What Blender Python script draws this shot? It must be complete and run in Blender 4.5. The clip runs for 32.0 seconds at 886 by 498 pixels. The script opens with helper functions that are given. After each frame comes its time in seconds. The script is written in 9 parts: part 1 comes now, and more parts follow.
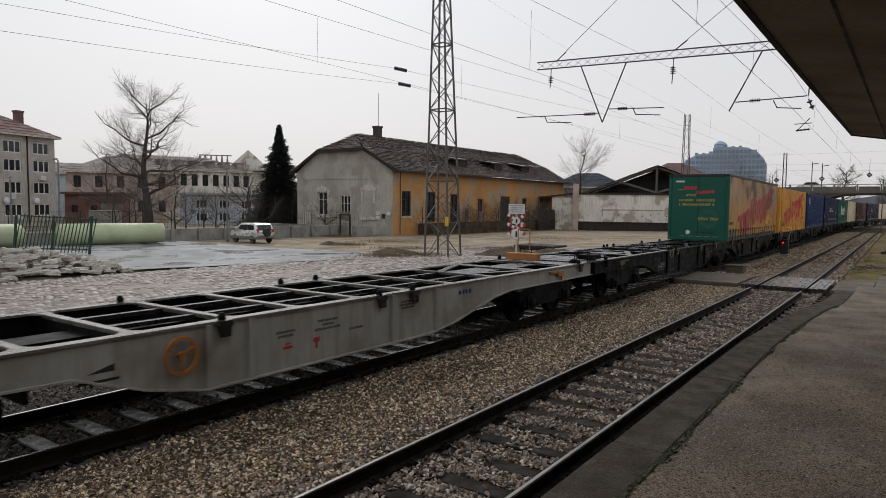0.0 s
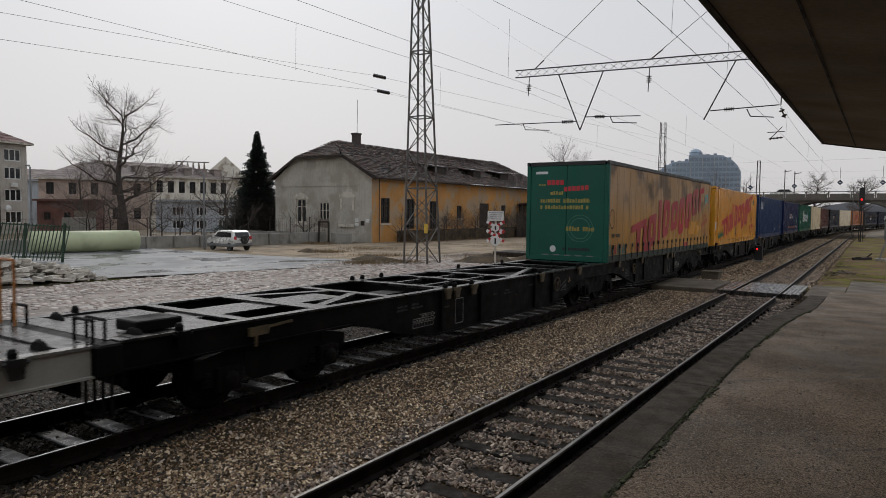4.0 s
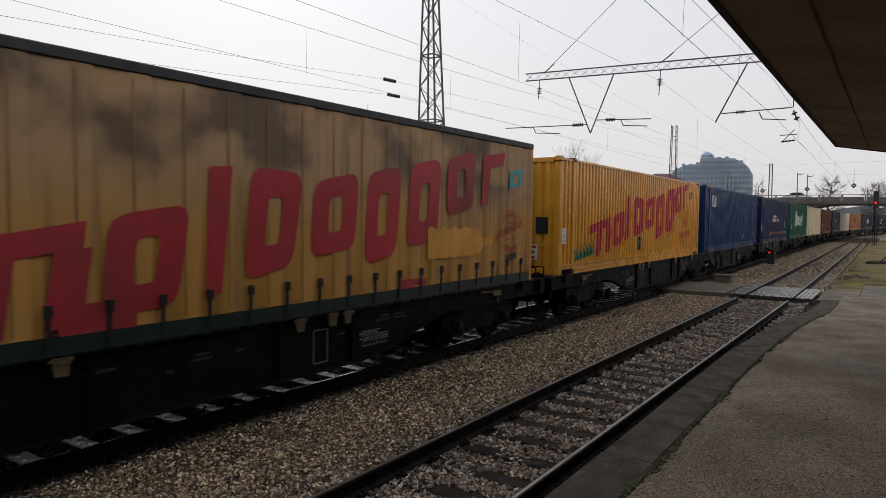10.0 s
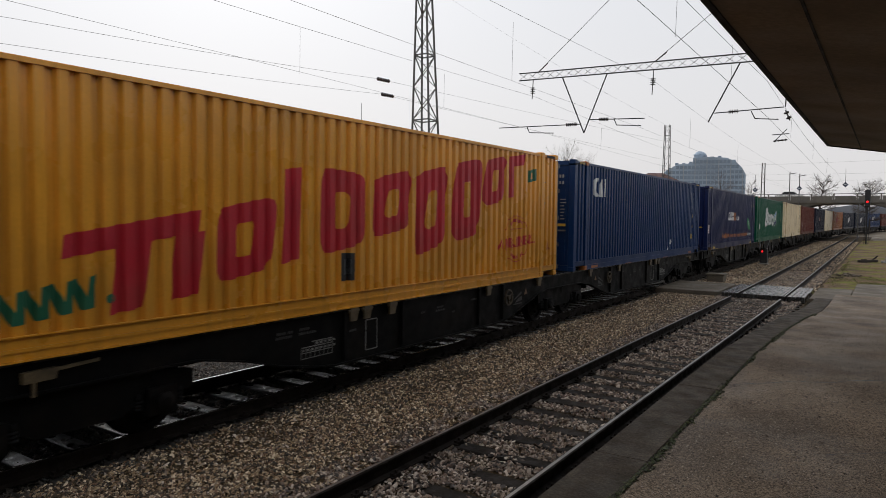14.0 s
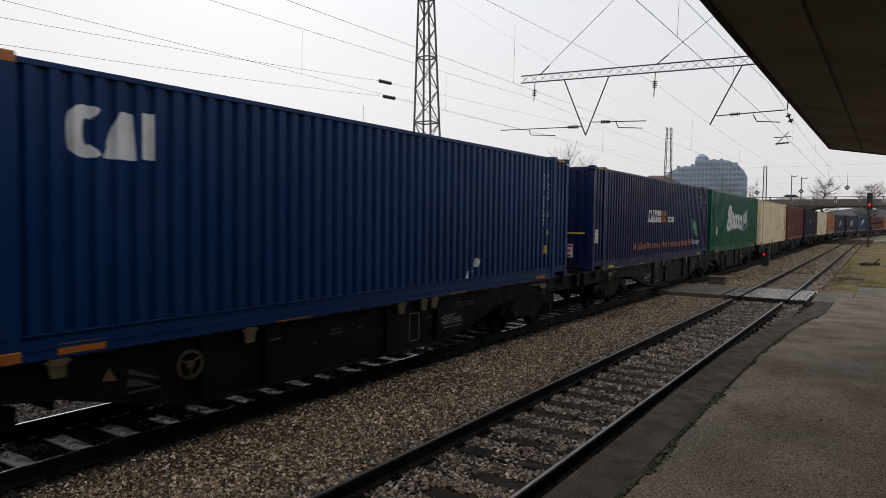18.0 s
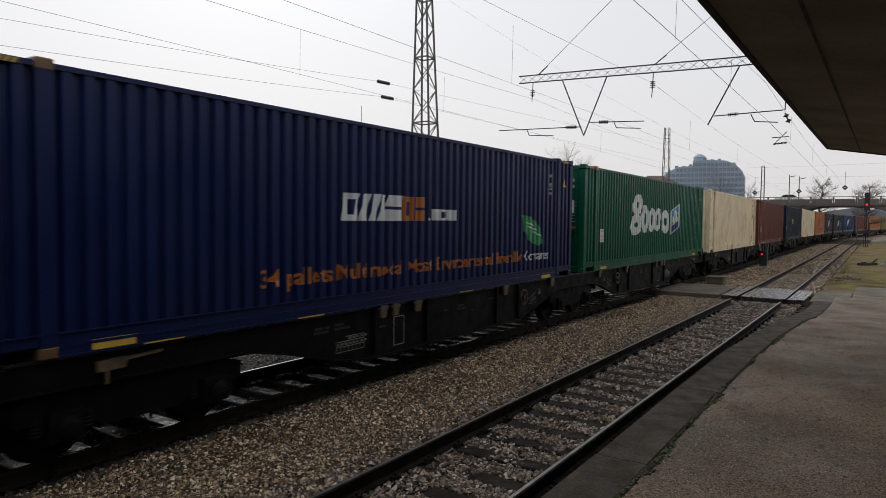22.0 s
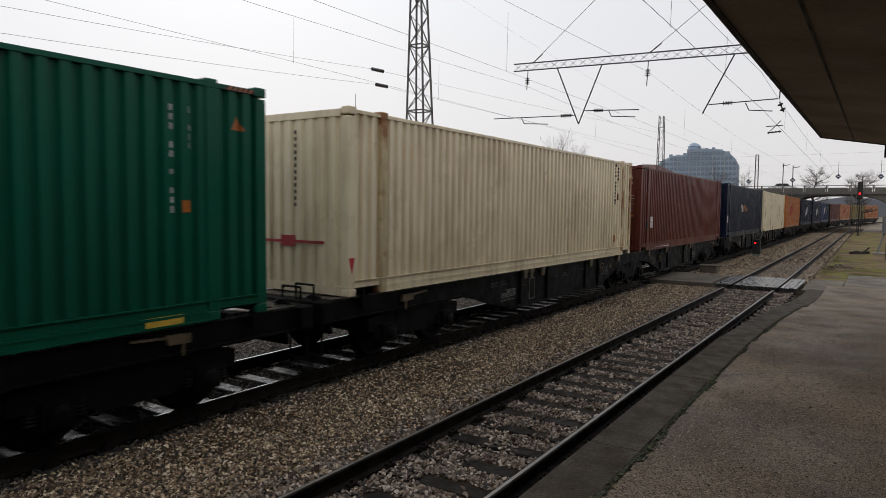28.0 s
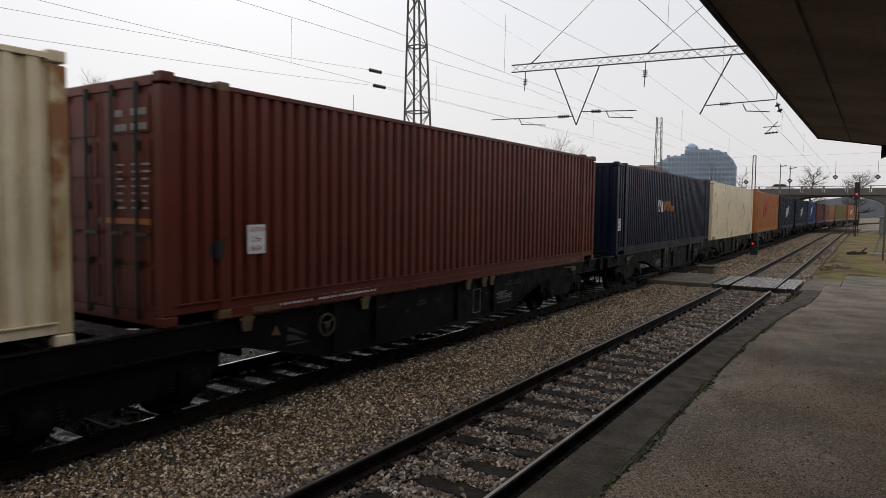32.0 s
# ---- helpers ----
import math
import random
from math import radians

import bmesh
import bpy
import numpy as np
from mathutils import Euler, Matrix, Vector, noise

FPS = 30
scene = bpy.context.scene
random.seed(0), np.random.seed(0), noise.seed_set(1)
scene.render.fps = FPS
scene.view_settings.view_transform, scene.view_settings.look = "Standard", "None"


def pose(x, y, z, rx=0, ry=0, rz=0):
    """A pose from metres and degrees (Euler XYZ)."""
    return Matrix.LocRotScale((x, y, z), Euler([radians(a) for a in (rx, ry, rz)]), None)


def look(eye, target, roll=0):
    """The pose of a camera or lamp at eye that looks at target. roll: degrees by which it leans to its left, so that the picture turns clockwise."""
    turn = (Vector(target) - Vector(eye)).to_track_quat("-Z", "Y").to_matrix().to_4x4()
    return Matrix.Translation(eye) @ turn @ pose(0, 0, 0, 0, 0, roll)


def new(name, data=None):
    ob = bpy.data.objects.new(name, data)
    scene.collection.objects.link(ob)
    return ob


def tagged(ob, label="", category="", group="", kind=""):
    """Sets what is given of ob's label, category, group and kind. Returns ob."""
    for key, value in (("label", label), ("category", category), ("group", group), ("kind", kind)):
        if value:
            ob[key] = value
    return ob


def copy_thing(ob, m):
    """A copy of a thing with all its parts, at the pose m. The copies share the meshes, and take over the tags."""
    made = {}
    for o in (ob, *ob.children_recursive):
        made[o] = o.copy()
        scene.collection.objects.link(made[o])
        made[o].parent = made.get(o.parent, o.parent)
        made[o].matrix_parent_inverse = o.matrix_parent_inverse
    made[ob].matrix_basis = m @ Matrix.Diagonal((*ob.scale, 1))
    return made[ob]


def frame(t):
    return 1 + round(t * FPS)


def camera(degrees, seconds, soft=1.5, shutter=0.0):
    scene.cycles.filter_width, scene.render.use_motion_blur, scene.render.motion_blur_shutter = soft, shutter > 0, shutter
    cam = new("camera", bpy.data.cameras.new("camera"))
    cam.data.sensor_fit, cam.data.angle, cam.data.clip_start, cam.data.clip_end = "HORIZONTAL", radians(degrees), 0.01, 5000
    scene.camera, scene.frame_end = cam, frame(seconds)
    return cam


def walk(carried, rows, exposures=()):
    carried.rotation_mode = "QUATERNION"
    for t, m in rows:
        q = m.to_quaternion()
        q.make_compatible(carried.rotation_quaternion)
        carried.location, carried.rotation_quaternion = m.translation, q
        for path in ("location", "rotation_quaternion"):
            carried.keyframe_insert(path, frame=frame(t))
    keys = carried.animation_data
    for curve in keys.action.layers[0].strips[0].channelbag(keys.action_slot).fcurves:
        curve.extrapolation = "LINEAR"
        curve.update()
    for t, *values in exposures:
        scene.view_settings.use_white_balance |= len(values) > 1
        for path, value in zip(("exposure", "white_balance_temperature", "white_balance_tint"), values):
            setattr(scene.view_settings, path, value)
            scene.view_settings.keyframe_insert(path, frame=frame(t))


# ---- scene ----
EYE_Z = 2.61


def aim(yaw, pitch, roll):
    """The hand-held camera's pose: degrees to the right of the track, up, and lean."""
    return pose(0, 0, EYE_Z, 90 + pitch, 0, -yaw) @ pose(0, 0, 0, 0, 0, -roll)


cam = camera(67.4, 32.0, soft=0.7, shutter=0.35)
walk(cam, [
    (0, aim(-35.23, -3.96, -0.61)), (0.5, aim(-34.88, -3.99, -0.55)), (1, aim(-34.43, -3.99, -0.62)), (1.5, aim(-34.01, -4.01, -0.55)),
    (2, aim(-33.55, -4.06, -0.60)), (2.5, aim(-33.28, -4.03, -0.60)), (3, aim(-33.13, -3.91, -0.52)), (3.5, aim(-33.35, -3.60, -0.57)),
    (5.5, aim(-33.54, -3.08, -0.60)), (6, aim(-33.68, -3.01, -0.55)), (6.5, aim(-33.79, -3.03, -0.57)), (7, aim(-33.99, -3.15, -0.62)),
    (7.5, aim(-34.19, -3.15, -0.60)), (8, aim(-34.27, -3.08, -0.57)), (8.5, aim(-34.27, -2.99, -0.59)), (9, aim(-34.30, -2.97, -0.64)),
    (9.5, aim(-34.33, -3.02, -0.59)), (10, aim(-34.31, -3.06, -0.59)), (10.5, aim(-34.26, -3.08, -0.57)), (11, aim(-34.13, -3.11, -0.58)),
    (11.5, aim(-34.05, -3.16, -0.56)), (12, aim(-34.00, -3.22, -0.52)), (12.5, aim(-33.97, -3.29, -0.52)), (13, aim(-33.92, -3.22, -0.53)),
    (13.5, aim(-33.80, -3.15, -0.52)), (14, aim(-33.80, -3.08, -0.48)), (14.5, aim(-33.80, -3.08, -0.53)), (16.5, aim(-33.87, -3.01, -0.60)),
    (17, aim(-33.92, -2.94, -0.57)), (17.5, aim(-33.92, -2.94, -0.69)), (18, aim(-33.92, -2.90, -0.61)), (18.5, aim(-33.89, -2.82, -0.60)),
    (19, aim(-33.90, -2.74, -0.59)), (19.5, aim(-33.91, -2.74, -0.59)), (20, aim(-33.89, -2.78, -0.60)), (20.5, aim(-33.81, -2.86, -0.54)),
    (21, aim(-33.76, -2.94, -0.54)), (21.5, aim(-33.78, -2.94, -0.54)), (22, aim(-33.78, -2.87, -0.55)), (22.5, aim(-33.82, -2.77, -0.59)),
    (23, aim(-33.85, -2.66, -0.58)), (23.5, aim(-33.76, -2.60, -0.61)), (24, aim(-33.62, -2.59, -0.64)), (24.5, aim(-33.47, -2.66, -0.65)),
    (25, aim(-33.44, -2.79, -0.61)), (25.5, aim(-33.40, -2.95, -0.61)), (27.5, aim(-33.28, -3.72, -0.61)), (28, aim(-33.30, -3.85, -0.59)),
    (28.5, aim(-33.31, -3.88, -0.57)), (29, aim(-33.28, -3.86, -0.56)), (29.5, aim(-33.26, -3.82, -0.55)), (30, aim(-33.22, -3.86, -0.57)),
    (30.5, aim(-33.16, -3.91, -0.65)), (31, aim(-33.11, -3.89, -0.56)), (31.5, aim(-33.10, -3.84, -0.53)), (32, aim(-33.12, -3.77, -0.54)),
], exposures=((0, -0.06), (1, -0.24), (3, -0.24), (6, -0.22), (8, -0.17), (9, -0.08), (10.5, 0.0), (14, 0.0), (20, 0.0), (25, 0.0), (28, 0.02), (32, 0.02)))

# world: bright overcast sky, a weak wide sun behind the haze
SUN_EL, SUN_AZ = 38.0, -52.0
world = bpy.data.worlds.new("overcast_sky")
scene.world = world
world.use_nodes = True
wn, wl = world.node_tree.nodes, world.node_tree.links
wn.clear()
sky = wn.new("ShaderNodeTexSky")
sky.sky_type, sky.sun_disc = "NISHITA", False
sky.sun_elevation, sky.sun_rotation = radians(SUN_EL), radians(SUN_AZ)
sky.air_density, sky.dust_density, sky.ozone_density = 1.6, 5.0, 1.0
pale = wn.new("ShaderNodeHueSaturation")
pale.inputs["Saturation"].default_value = 0.25
wl.new(sky.outputs[0], pale.inputs["Color"])
bg_sky = wn.new("ShaderNodeBackground")
bg_sky.inputs["Strength"].default_value = 0.012
wl.new(pale.outputs[0], bg_sky.inputs["Color"])
bg_cloud = wn.new("ShaderNodeBackground")
wtc = wn.new("ShaderNodeTexCoord")
wsep = wn.new("ShaderNodeSeparateXYZ")
wl.new(wtc.outputs["Generated"], wsep.inputs[0])
wramp = wn.new("ShaderNodeValToRGB")
wl.new(wsep.outputs["Z"], wramp.inputs[0])
wramp.color_ramp.elements[0].position, wramp.color_ramp.elements[0].color = 0.0, (0.60, 0.585, 0.585, 1)
wramp.color_ramp.elements[1].position, wramp.color_ramp.elements[1].color = 0.55, (0.60, 0.635, 0.70, 1)
wl.new(wramp.outputs[0], bg_cloud.inputs["Color"])
bg_cloud.inputs["Strength"].default_value = 1.15
wadd = wn.new("ShaderNodeAddShader")
wl.new(bg_sky.outputs[0], wadd.inputs[0])
wl.new(bg_cloud.outputs[0], wadd.inputs[1])
wout = wn.new("ShaderNodeOutputWorld")
wl.new(wadd.outputs[0], wout.inputs[0])
sun = new("sun", bpy.data.lights.new("sun", "SUN"))
sun.data.energy, sun.data.angle, sun.data.color = 0.6, radians(25), (1.0, 0.95, 0.88)
sun.matrix_world = look((0, 0, 0), (-math.sin(radians(SUN_AZ)) * math.cos(radians(SUN_EL)), -math.cos(radians(SUN_AZ)) * math.cos(radians(SUN_EL)), -math.sin(radians(SUN_EL))))


# ---------------------------------------------------------------- materials
def mat(name, col, rough=0.6, metal=0.0, var=0.18, scale=1.5, fine=40.0, bump=0.15, dirt=None, dirt_amt=0.35, streak=0.0, rand=0.0, wet=0.0, spec=0.5, depth=0.01, grit=0.0, edge=(0.5, 0.72)):
    """A procedural surface: base colour varied at two scales, dirt patches, vertical streaks, wet gloss patches, fine relief."""
    m = bpy.data.materials.new(name)
    m.use_nodes = True
    nt = m.node_tree
    n, l = nt.nodes, nt.links
    bs = n["Principled BSDF"]
    bs.inputs["Metallic"].default_value = metal
    bs.inputs["Specular IOR Level"].default_value = spec
    tc = n.new("ShaderNodeTexCoord")

    def noise_tex(s, detail=5.0, vec=None):
        t = n.new("ShaderNodeTexNoise")
        t.inputs["Scale"].default_value, t.inputs["Detail"].default_value = s, detail
        l.new(vec or tc.outputs["Object"], t.inputs["Vector"])
        return t

    def ramp(src, a, b, ca=(0, 0, 0, 1), cb=(1, 1, 1, 1)):
        r = n.new("ShaderNodeValToRGB")
        r.color_ramp.elements[0].position, r.color_ramp.elements[0].color = a, ca
        r.color_ramp.elements[1].position, r.color_ramp.elements[1].color = b, cb
        l.new(src, r.inputs[0])
        return r

    def mix(f, a, b, mode="MIX"):
        x = n.new("ShaderNodeMix")
        x.data_type, x.blend_type = "RGBA", mode
        for sock, v in ((x.inputs[0], f), (x.inputs[6], a), (x.inputs[7], b)):
            if isinstance(v, (int, float, tuple)):
                sock.default_value = v
            else:
                l.new(v, sock)
        return x.outputs[2]

    big, small = noise_tex(scale), noise_tex(fine, 4.0)
    lo, hi = tuple(c * (1 - var) for c in col) + (1,), tuple(min(1, c * (1 + var)) for c in col) + (1,)
    c = ramp(big.outputs["Fac"], 0.3, 0.7, lo, hi).outputs[0]
    g = 1 - var * 0.9
    c = mix(1.0, c, ramp(small.outputs["Fac"], 0.3, 0.7, (g, g, g, 1), (1, 1, 1, 1)).outputs[0], "MULTIPLY")
    if rand:
        oi = n.new("ShaderNodeObjectInfo")
        c = mix(1.0, c, ramp(oi.outputs["Random"], 0.0, 1.0, (1 - rand, 1 - rand, 1 - rand, 1), (1, 1, 1, 1)).outputs[0], "MULTIPLY")
    if streak:
        mp = n.new("ShaderNodeMapping")
        mp.inputs["Scale"].default_value = (3.5, 3.5, 0.35)
        l.new(tc.outputs["Object"], mp.inputs[0])
        sn = noise_tex(1.6, 6.0, mp.outputs[0])
        f = ramp(sn.outputs["Fac"], 0.48, 0.75, (0, 0, 0, 1), (streak, streak, streak, 1)).outputs[0]
        c = mix(f, c, (dirt or (0.03, 0.025, 0.02)) + (1,))
    if dirt:
        dn = noise_tex(scale * 0.8 + 0.3, 8.0)
        f = ramp(dn.outputs["Fac"], edge[0], edge[1], (0, 0, 0, 1), (dirt_amt, dirt_amt, dirt_amt, 1)).outputs[0]
        c = mix(f, c, dirt + (1,))
    if grit:
        vo = n.new("ShaderNodeTexVoronoi")
        vo.inputs["Scale"].default_value = 95.0
        l.new(tc.outputs["Object"], vo.inputs["Vector"])
        sp = n.new("ShaderNodeSeparateColor")
        l.new(vo.outputs["Color"], sp.inputs[0])
        a, b = 1 - grit, 1 + grit * 0.9
        c = mix(1.0, c, ramp(sp.outputs[0], 0.0, 1.0, (a, a, a, 1), (b, b, b, 1)).outputs[0], "MULTIPLY")
    l.new(c, bs.inputs["Base Color"])
    rr = noise_tex(scale * 1.7, 5.0)
    lo_r = max(0.05, rough * (0.8 - wet))
    l.new(ramp(rr.outputs["Fac"], 0.38, 0.64, (lo_r,) * 3 + (1,), (min(1, rough * 1.15),) * 3 + (1,)).outputs[0], bs.inputs["Roughness"])
    if bump:
        b = n.new("ShaderNodeBump")
        b.inputs["Strength"].default_value, b.inputs["Distance"].default_value = bump, depth
        l.new(small.outputs["Fac"], b.inputs["Height"])
        l.new(b.outputs[0], bs.inputs["Normal"])
    return m


def glow(name, col, power):
    m = bpy.data.materials.new(name)
    m.use_nodes = True
    bs = m.node_tree.nodes["Principled BSDF"]
    bs.inputs["Base Color"].default_value = col + (1,)
    bs.inputs["Emission Color"].default_value = col + (1,)
    bs.inputs["Emission Strength"].default_value = power
    return m


M = dict(
    soil=mat("damp_soil_and_gravel", (0.20, 0.155, 0.10), 0.85, var=0.35, scale=0.25, fine=9, bump=0.5, dirt=(0.10, 0.088, 0.055), dirt_amt=0.7, wet=0.3, depth=0.05, spec=0.2),
    earth=mat("dark_heaped_earth", (0.085, 0.066, 0.046), 0.95, var=0.4, scale=1.2, fine=9, bump=0.7, dirt=(0.15, 0.11, 0.06), dirt_amt=0.6, depth=0.05, spec=0.08),
    setts=mat("muddy_sett_joints", (0.19, 0.14, 0.11), 0.5, var=0.4, scale=0.5, fine=7, bump=0.6, dirt=(0.10, 0.085, 0.07), dirt_amt=0.8, wet=0.35, depth=0.05, spec=0.3),
    mossy=mat("mossy_brown_earth", (0.175, 0.115, 0.066), 0.95, var=0.45, scale=0.45, fine=9, bump=0.6, dirt=(0.150, 0.150, 0.024), dirt_amt=0.9, edge=(0.50, 0.58), depth=0.05, spec=0.08),
    sand=mat("pale_trodden_sand", (0.36, 0.285, 0.20), 0.9, var=0.35, scale=0.5, fine=10, bump=0.5, dirt=(0.16, 0.12, 0.075), dirt_amt=0.7, depth=0.04, spec=0.15),
    asphalt=mat("wet_asphalt_lot", (0.175, 0.182, 0.190), 0.55, var=0.2, scale=0.2, fine=30, bump=0.2, dirt=(0.09, 0.085, 0.08), dirt_amt=0.5, wet=0.5),
    platform=mat("platform_asphalt", (0.185, 0.139, 0.098), 0.85, var=0.28, scale=0.7, fine=34, bump=0.9, dirt=(0.07, 0.055, 0.042), dirt_amt=0.65, wet=0.05, spec=0.2, grit=0.75),
    kerb=mat("damp_concrete_kerb", (0.064, 0.050, 0.036), 0.9, var=0.35, scale=2.5, fine=30, bump=0.7, dirt=(0.034, 0.028, 0.017), dirt_amt=0.8, rand=0.08, spec=0.15, grit=0.35),
    concrete=mat("weathered_concrete", (0.29, 0.275, 0.245), 0.8, var=0.25, scale=0.8, fine=25, bump=0.25, dirt=(0.09, 0.085, 0.07), dirt_amt=0.6, streak=0.3),
    ballast=mat("ballast_stone", (0.165, 0.125, 0.098), 0.8, var=0.3, scale=2, fine=25, bump=0.3, dirt=(0.07, 0.045, 0.03), dirt_amt=0.5),
    fines=mat("ballast_fines", (0.075, 0.048, 0.022), 0.9, var=0.45, scale=0.9, fine=22, bump=0.8, dirt=(0.05, 0.04, 0.02), dirt_amt=0.6, depth=0.04, spec=0.12),
    # through-track bed: oil stain and the train's shadow share one dark colour
    oily_shaded=mat("oil_and_shade_dark_ballast", (0.034, 0.026, 0.018), 0.9, var=0.4, scale=1.5, fine=22, bump=0.8, dirt=(0.07, 0.05, 0.03), dirt_amt=0.5, depth=0.04, spec=0.15),
    rail=mat("rusty_rail_side", (0.016, 0.011, 0.008), 0.85, var=0.3, scale=4, bump=0.3, spec=0.15),
    railtop_dull=mat("dull_worn_rail_head", (0.24, 0.225, 0.21), 0.42, metal=0.85, var=0.25, scale=3, bump=0.1),
    railtop=mat("polished_rail_head", (0.62, 0.61, 0.60), 0.24, metal=1.0, var=0.15, scale=3, bump=0.05),
    sleeper=mat("dark_wet_timber_sleeper", (0.036, 0.029, 0.023), 0.85, var=0.4, scale=4, fine=35, bump=0.5, wet=0.05, rand=0.4, spec=0.12),
    sleeper2=mat("pale_concrete_sleeper", (0.085, 0.077, 0.068), 0.5, var=0.45, scale=4, fine=35, bump=0.5, wet=0.4, rand=0.65),
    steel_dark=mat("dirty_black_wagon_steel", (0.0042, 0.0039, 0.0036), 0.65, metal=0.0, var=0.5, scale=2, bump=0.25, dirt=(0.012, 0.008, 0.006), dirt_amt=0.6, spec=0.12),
    deck_dark=mat("wet_dark_deck_steel", (0.026, 0.024, 0.023), 0.38, metal=0.2, var=0.4, scale=3, bump=0.15, wet=0.3),
    steel_grey=mat("pale_grey_wagon_paint", (0.345, 0.325, 0.282), 0.5, var=0.12, scale=1, bump=0.08, dirt=(0.12, 0.085, 0.055), dirt_amt=0.7, streak=0.45),
    deck_grey=mat("wet_grey_deck_steel", (0.23, 0.215, 0.19), 0.3, metal=0.2, var=0.3, scale=2, bump=0.1, dirt=(0.09, 0.07, 0.05), dirt_amt=0.7, wet=0.4),
    orange=mat("worn_orange_paint", (0.40, 0.15, 0.03), 0.5, var=0.15, scale=4, dirt=(0.15, 0.07, 0.03), dirt_amt=0.6),
    yellow=mat("yellow_container_paint", (0.72, 0.31, 0.030), 0.30, var=0.12, scale=0.7, bump=0.04, dirt=(0.30, 0.15, 0.03), dirt_amt=0.35, streak=0.42, spec=0.5),
    curtain=mat("soiled_yellow_curtain_fabric", (0.48, 0.23, 0.044), 0.6, var=0.12, scale=0.6, fine=70, bump=0.1),
    green_trailer=mat("dark_green_swap_body_paint", (0.006, 0.092, 0.060), 0.42, var=0.12, scale=0.8, bump=0.05, dirt=(0.02, 0.07, 0.05), dirt_amt=0.5, streak=0.25, spec=0.25),
    blue=mat("deep_blue_container_paint", (0.0025, 0.028, 0.105), 0.42, var=0.10, scale=0.8, bump=0.04, dirt=(0.006, 0.024, 0.066), dirt_amt=0.4, streak=0.30, spec=0.22),
    navy=mat("navy_container_paint", (0.0068, 0.0135, 0.064), 0.42, var=0.10, scale=0.8, bump=0.04, dirt=(0.010, 0.014, 0.042), dirt_amt=0.4, streak=0.30, spec=0.22),
    green=mat("green_container_paint", (0.002, 0.085, 0.046), 0.42, var=0.10, scale=0.8, bump=0.04, dirt=(0.01, 0.07, 0.04), dirt_amt=0.4, streak=0.30, spec=0.22),
    white=mat("cream_white_container_paint", (0.80, 0.67, 0.45), 0.34, var=0.07, scale=0.8, bump=0.04, dirt=(0.40, 0.285, 0.145), dirt_amt=0.4, streak=0.55, spec=0.5),
    brown=mat("brown_red_container_paint", (0.125, 0.028, 0.018), 0.42, var=0.10, scale=0.8, bump=0.05, dirt=(0.06, 0.02, 0.014), dirt_amt=0.5, streak=0.30, spec=0.22),
    slate=mat("dark_blue_grey_container_paint", (0.005, 0.010, 0.026), 0.42, var=0.10, scale=0.8, bump=0.04, streak=0.30, spec=0.22),
    rust_orange=mat("orange_container_paint", (0.40, 0.125, 0.02), 0.36, var=0.10, scale=0.8, bump=0.04, dirt=(0.25, 0.07, 0.03), dirt_amt=0.5, streak=0.30, spec=0.5),
    red=mat("red_lettering_paint", (0.48, 0.018, 0.03), 0.5, var=0.12, scale=1, bump=0.03, dirt=(0.25, 0.05, 0.03), dirt_amt=0.4),
    red_soiled=mat("soiled_red_lettering", (0.40, 0.022, 0.03), 0.6, var=0.2, scale=0.6, bump=0.03, dirt=(0.16, 0.03, 0.02), dirt_amt=0.8),
    paint_white=mat("white_marking", (0.68, 0.68, 0.66), 0.5, var=0.1, scale=3, bump=0.02, dirt=(0.35, 0.33, 0.3), dirt_amt=0.4),
    paint_yellow=mat("yellow_marking", (0.62, 0.40, 0.05), 0.5, var=0.15, scale=3, bump=0.02),
    dark_green_mark=mat("dark_green_marking", (0.015, 0.12, 0.06), 0.5, var=0.1, scale=3, bump=0.02),
    teal_mark=mat("teal_marking", (0.02, 0.30, 0.30), 0.5, var=0.2, scale=3, bump=0.02),
    green_dark=mat("grimy_black_green_paint", (0.006, 0.022, 0.016), 0.5, var=0.3, scale=2, bump=0.1, dirt=(0.012, 0.012, 0.01), dirt_amt=0.7),
    teal_soiled=mat("soiled_teal_marking", (0.06, 0.17, 0.14), 0.6, var=0.3, scale=3, bump=0.02, dirt=(0.25, 0.14, 0.05), dirt_amt=0.7),
    paint_yellow_dull=mat("dull_faded_yellow_marking", (0.30, 0.25, 0.05), 0.5, var=0.25, scale=5, bump=0.02),
    mark_dim=mat("grimy_pale_stencil", (0.22, 0.215, 0.20), 0.6, var=0.3, scale=5, bump=0.02, dirt=(0.05, 0.045, 0.04), dirt_amt=0.7),
    mark_faint=mat("worn_faint_stencil", (0.045, 0.043, 0.041), 0.7, var=0.4, scale=6, bump=0.02),
    seam=mat("stitched_curtain_seam", (0.30, 0.155, 0.05), 0.7, var=0.3, scale=2, bump=0.1),
    mark_mid=mat("faded_white_stencil", (0.36, 0.36, 0.34), 0.6, var=0.3, scale=5, bump=0.02),
    spigot=mat("grimy_pale_yellow_casting", (0.12, 0.085, 0.042), 0.6, var=0.4, scale=6, bump=0.1, dirt=(0.08, 0.055, 0.03), dirt_amt=0.7),
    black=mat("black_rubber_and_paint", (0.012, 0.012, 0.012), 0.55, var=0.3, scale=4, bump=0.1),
    galv=mat("galvanised_steel", (0.22, 0.225, 0.23), 0.5, metal=0.5, var=0.2, scale=3, bump=0.08, dirt=(0.10, 0.08, 0.06), dirt_amt=0.5),
    lattice=mat("weathered_lattice_steel", (0.12, 0.115, 0.107), 0.6, metal=0.3, var=0.3, scale=2, bump=0.1, dirt=(0.10, 0.06, 0.035), dirt_amt=0.6),
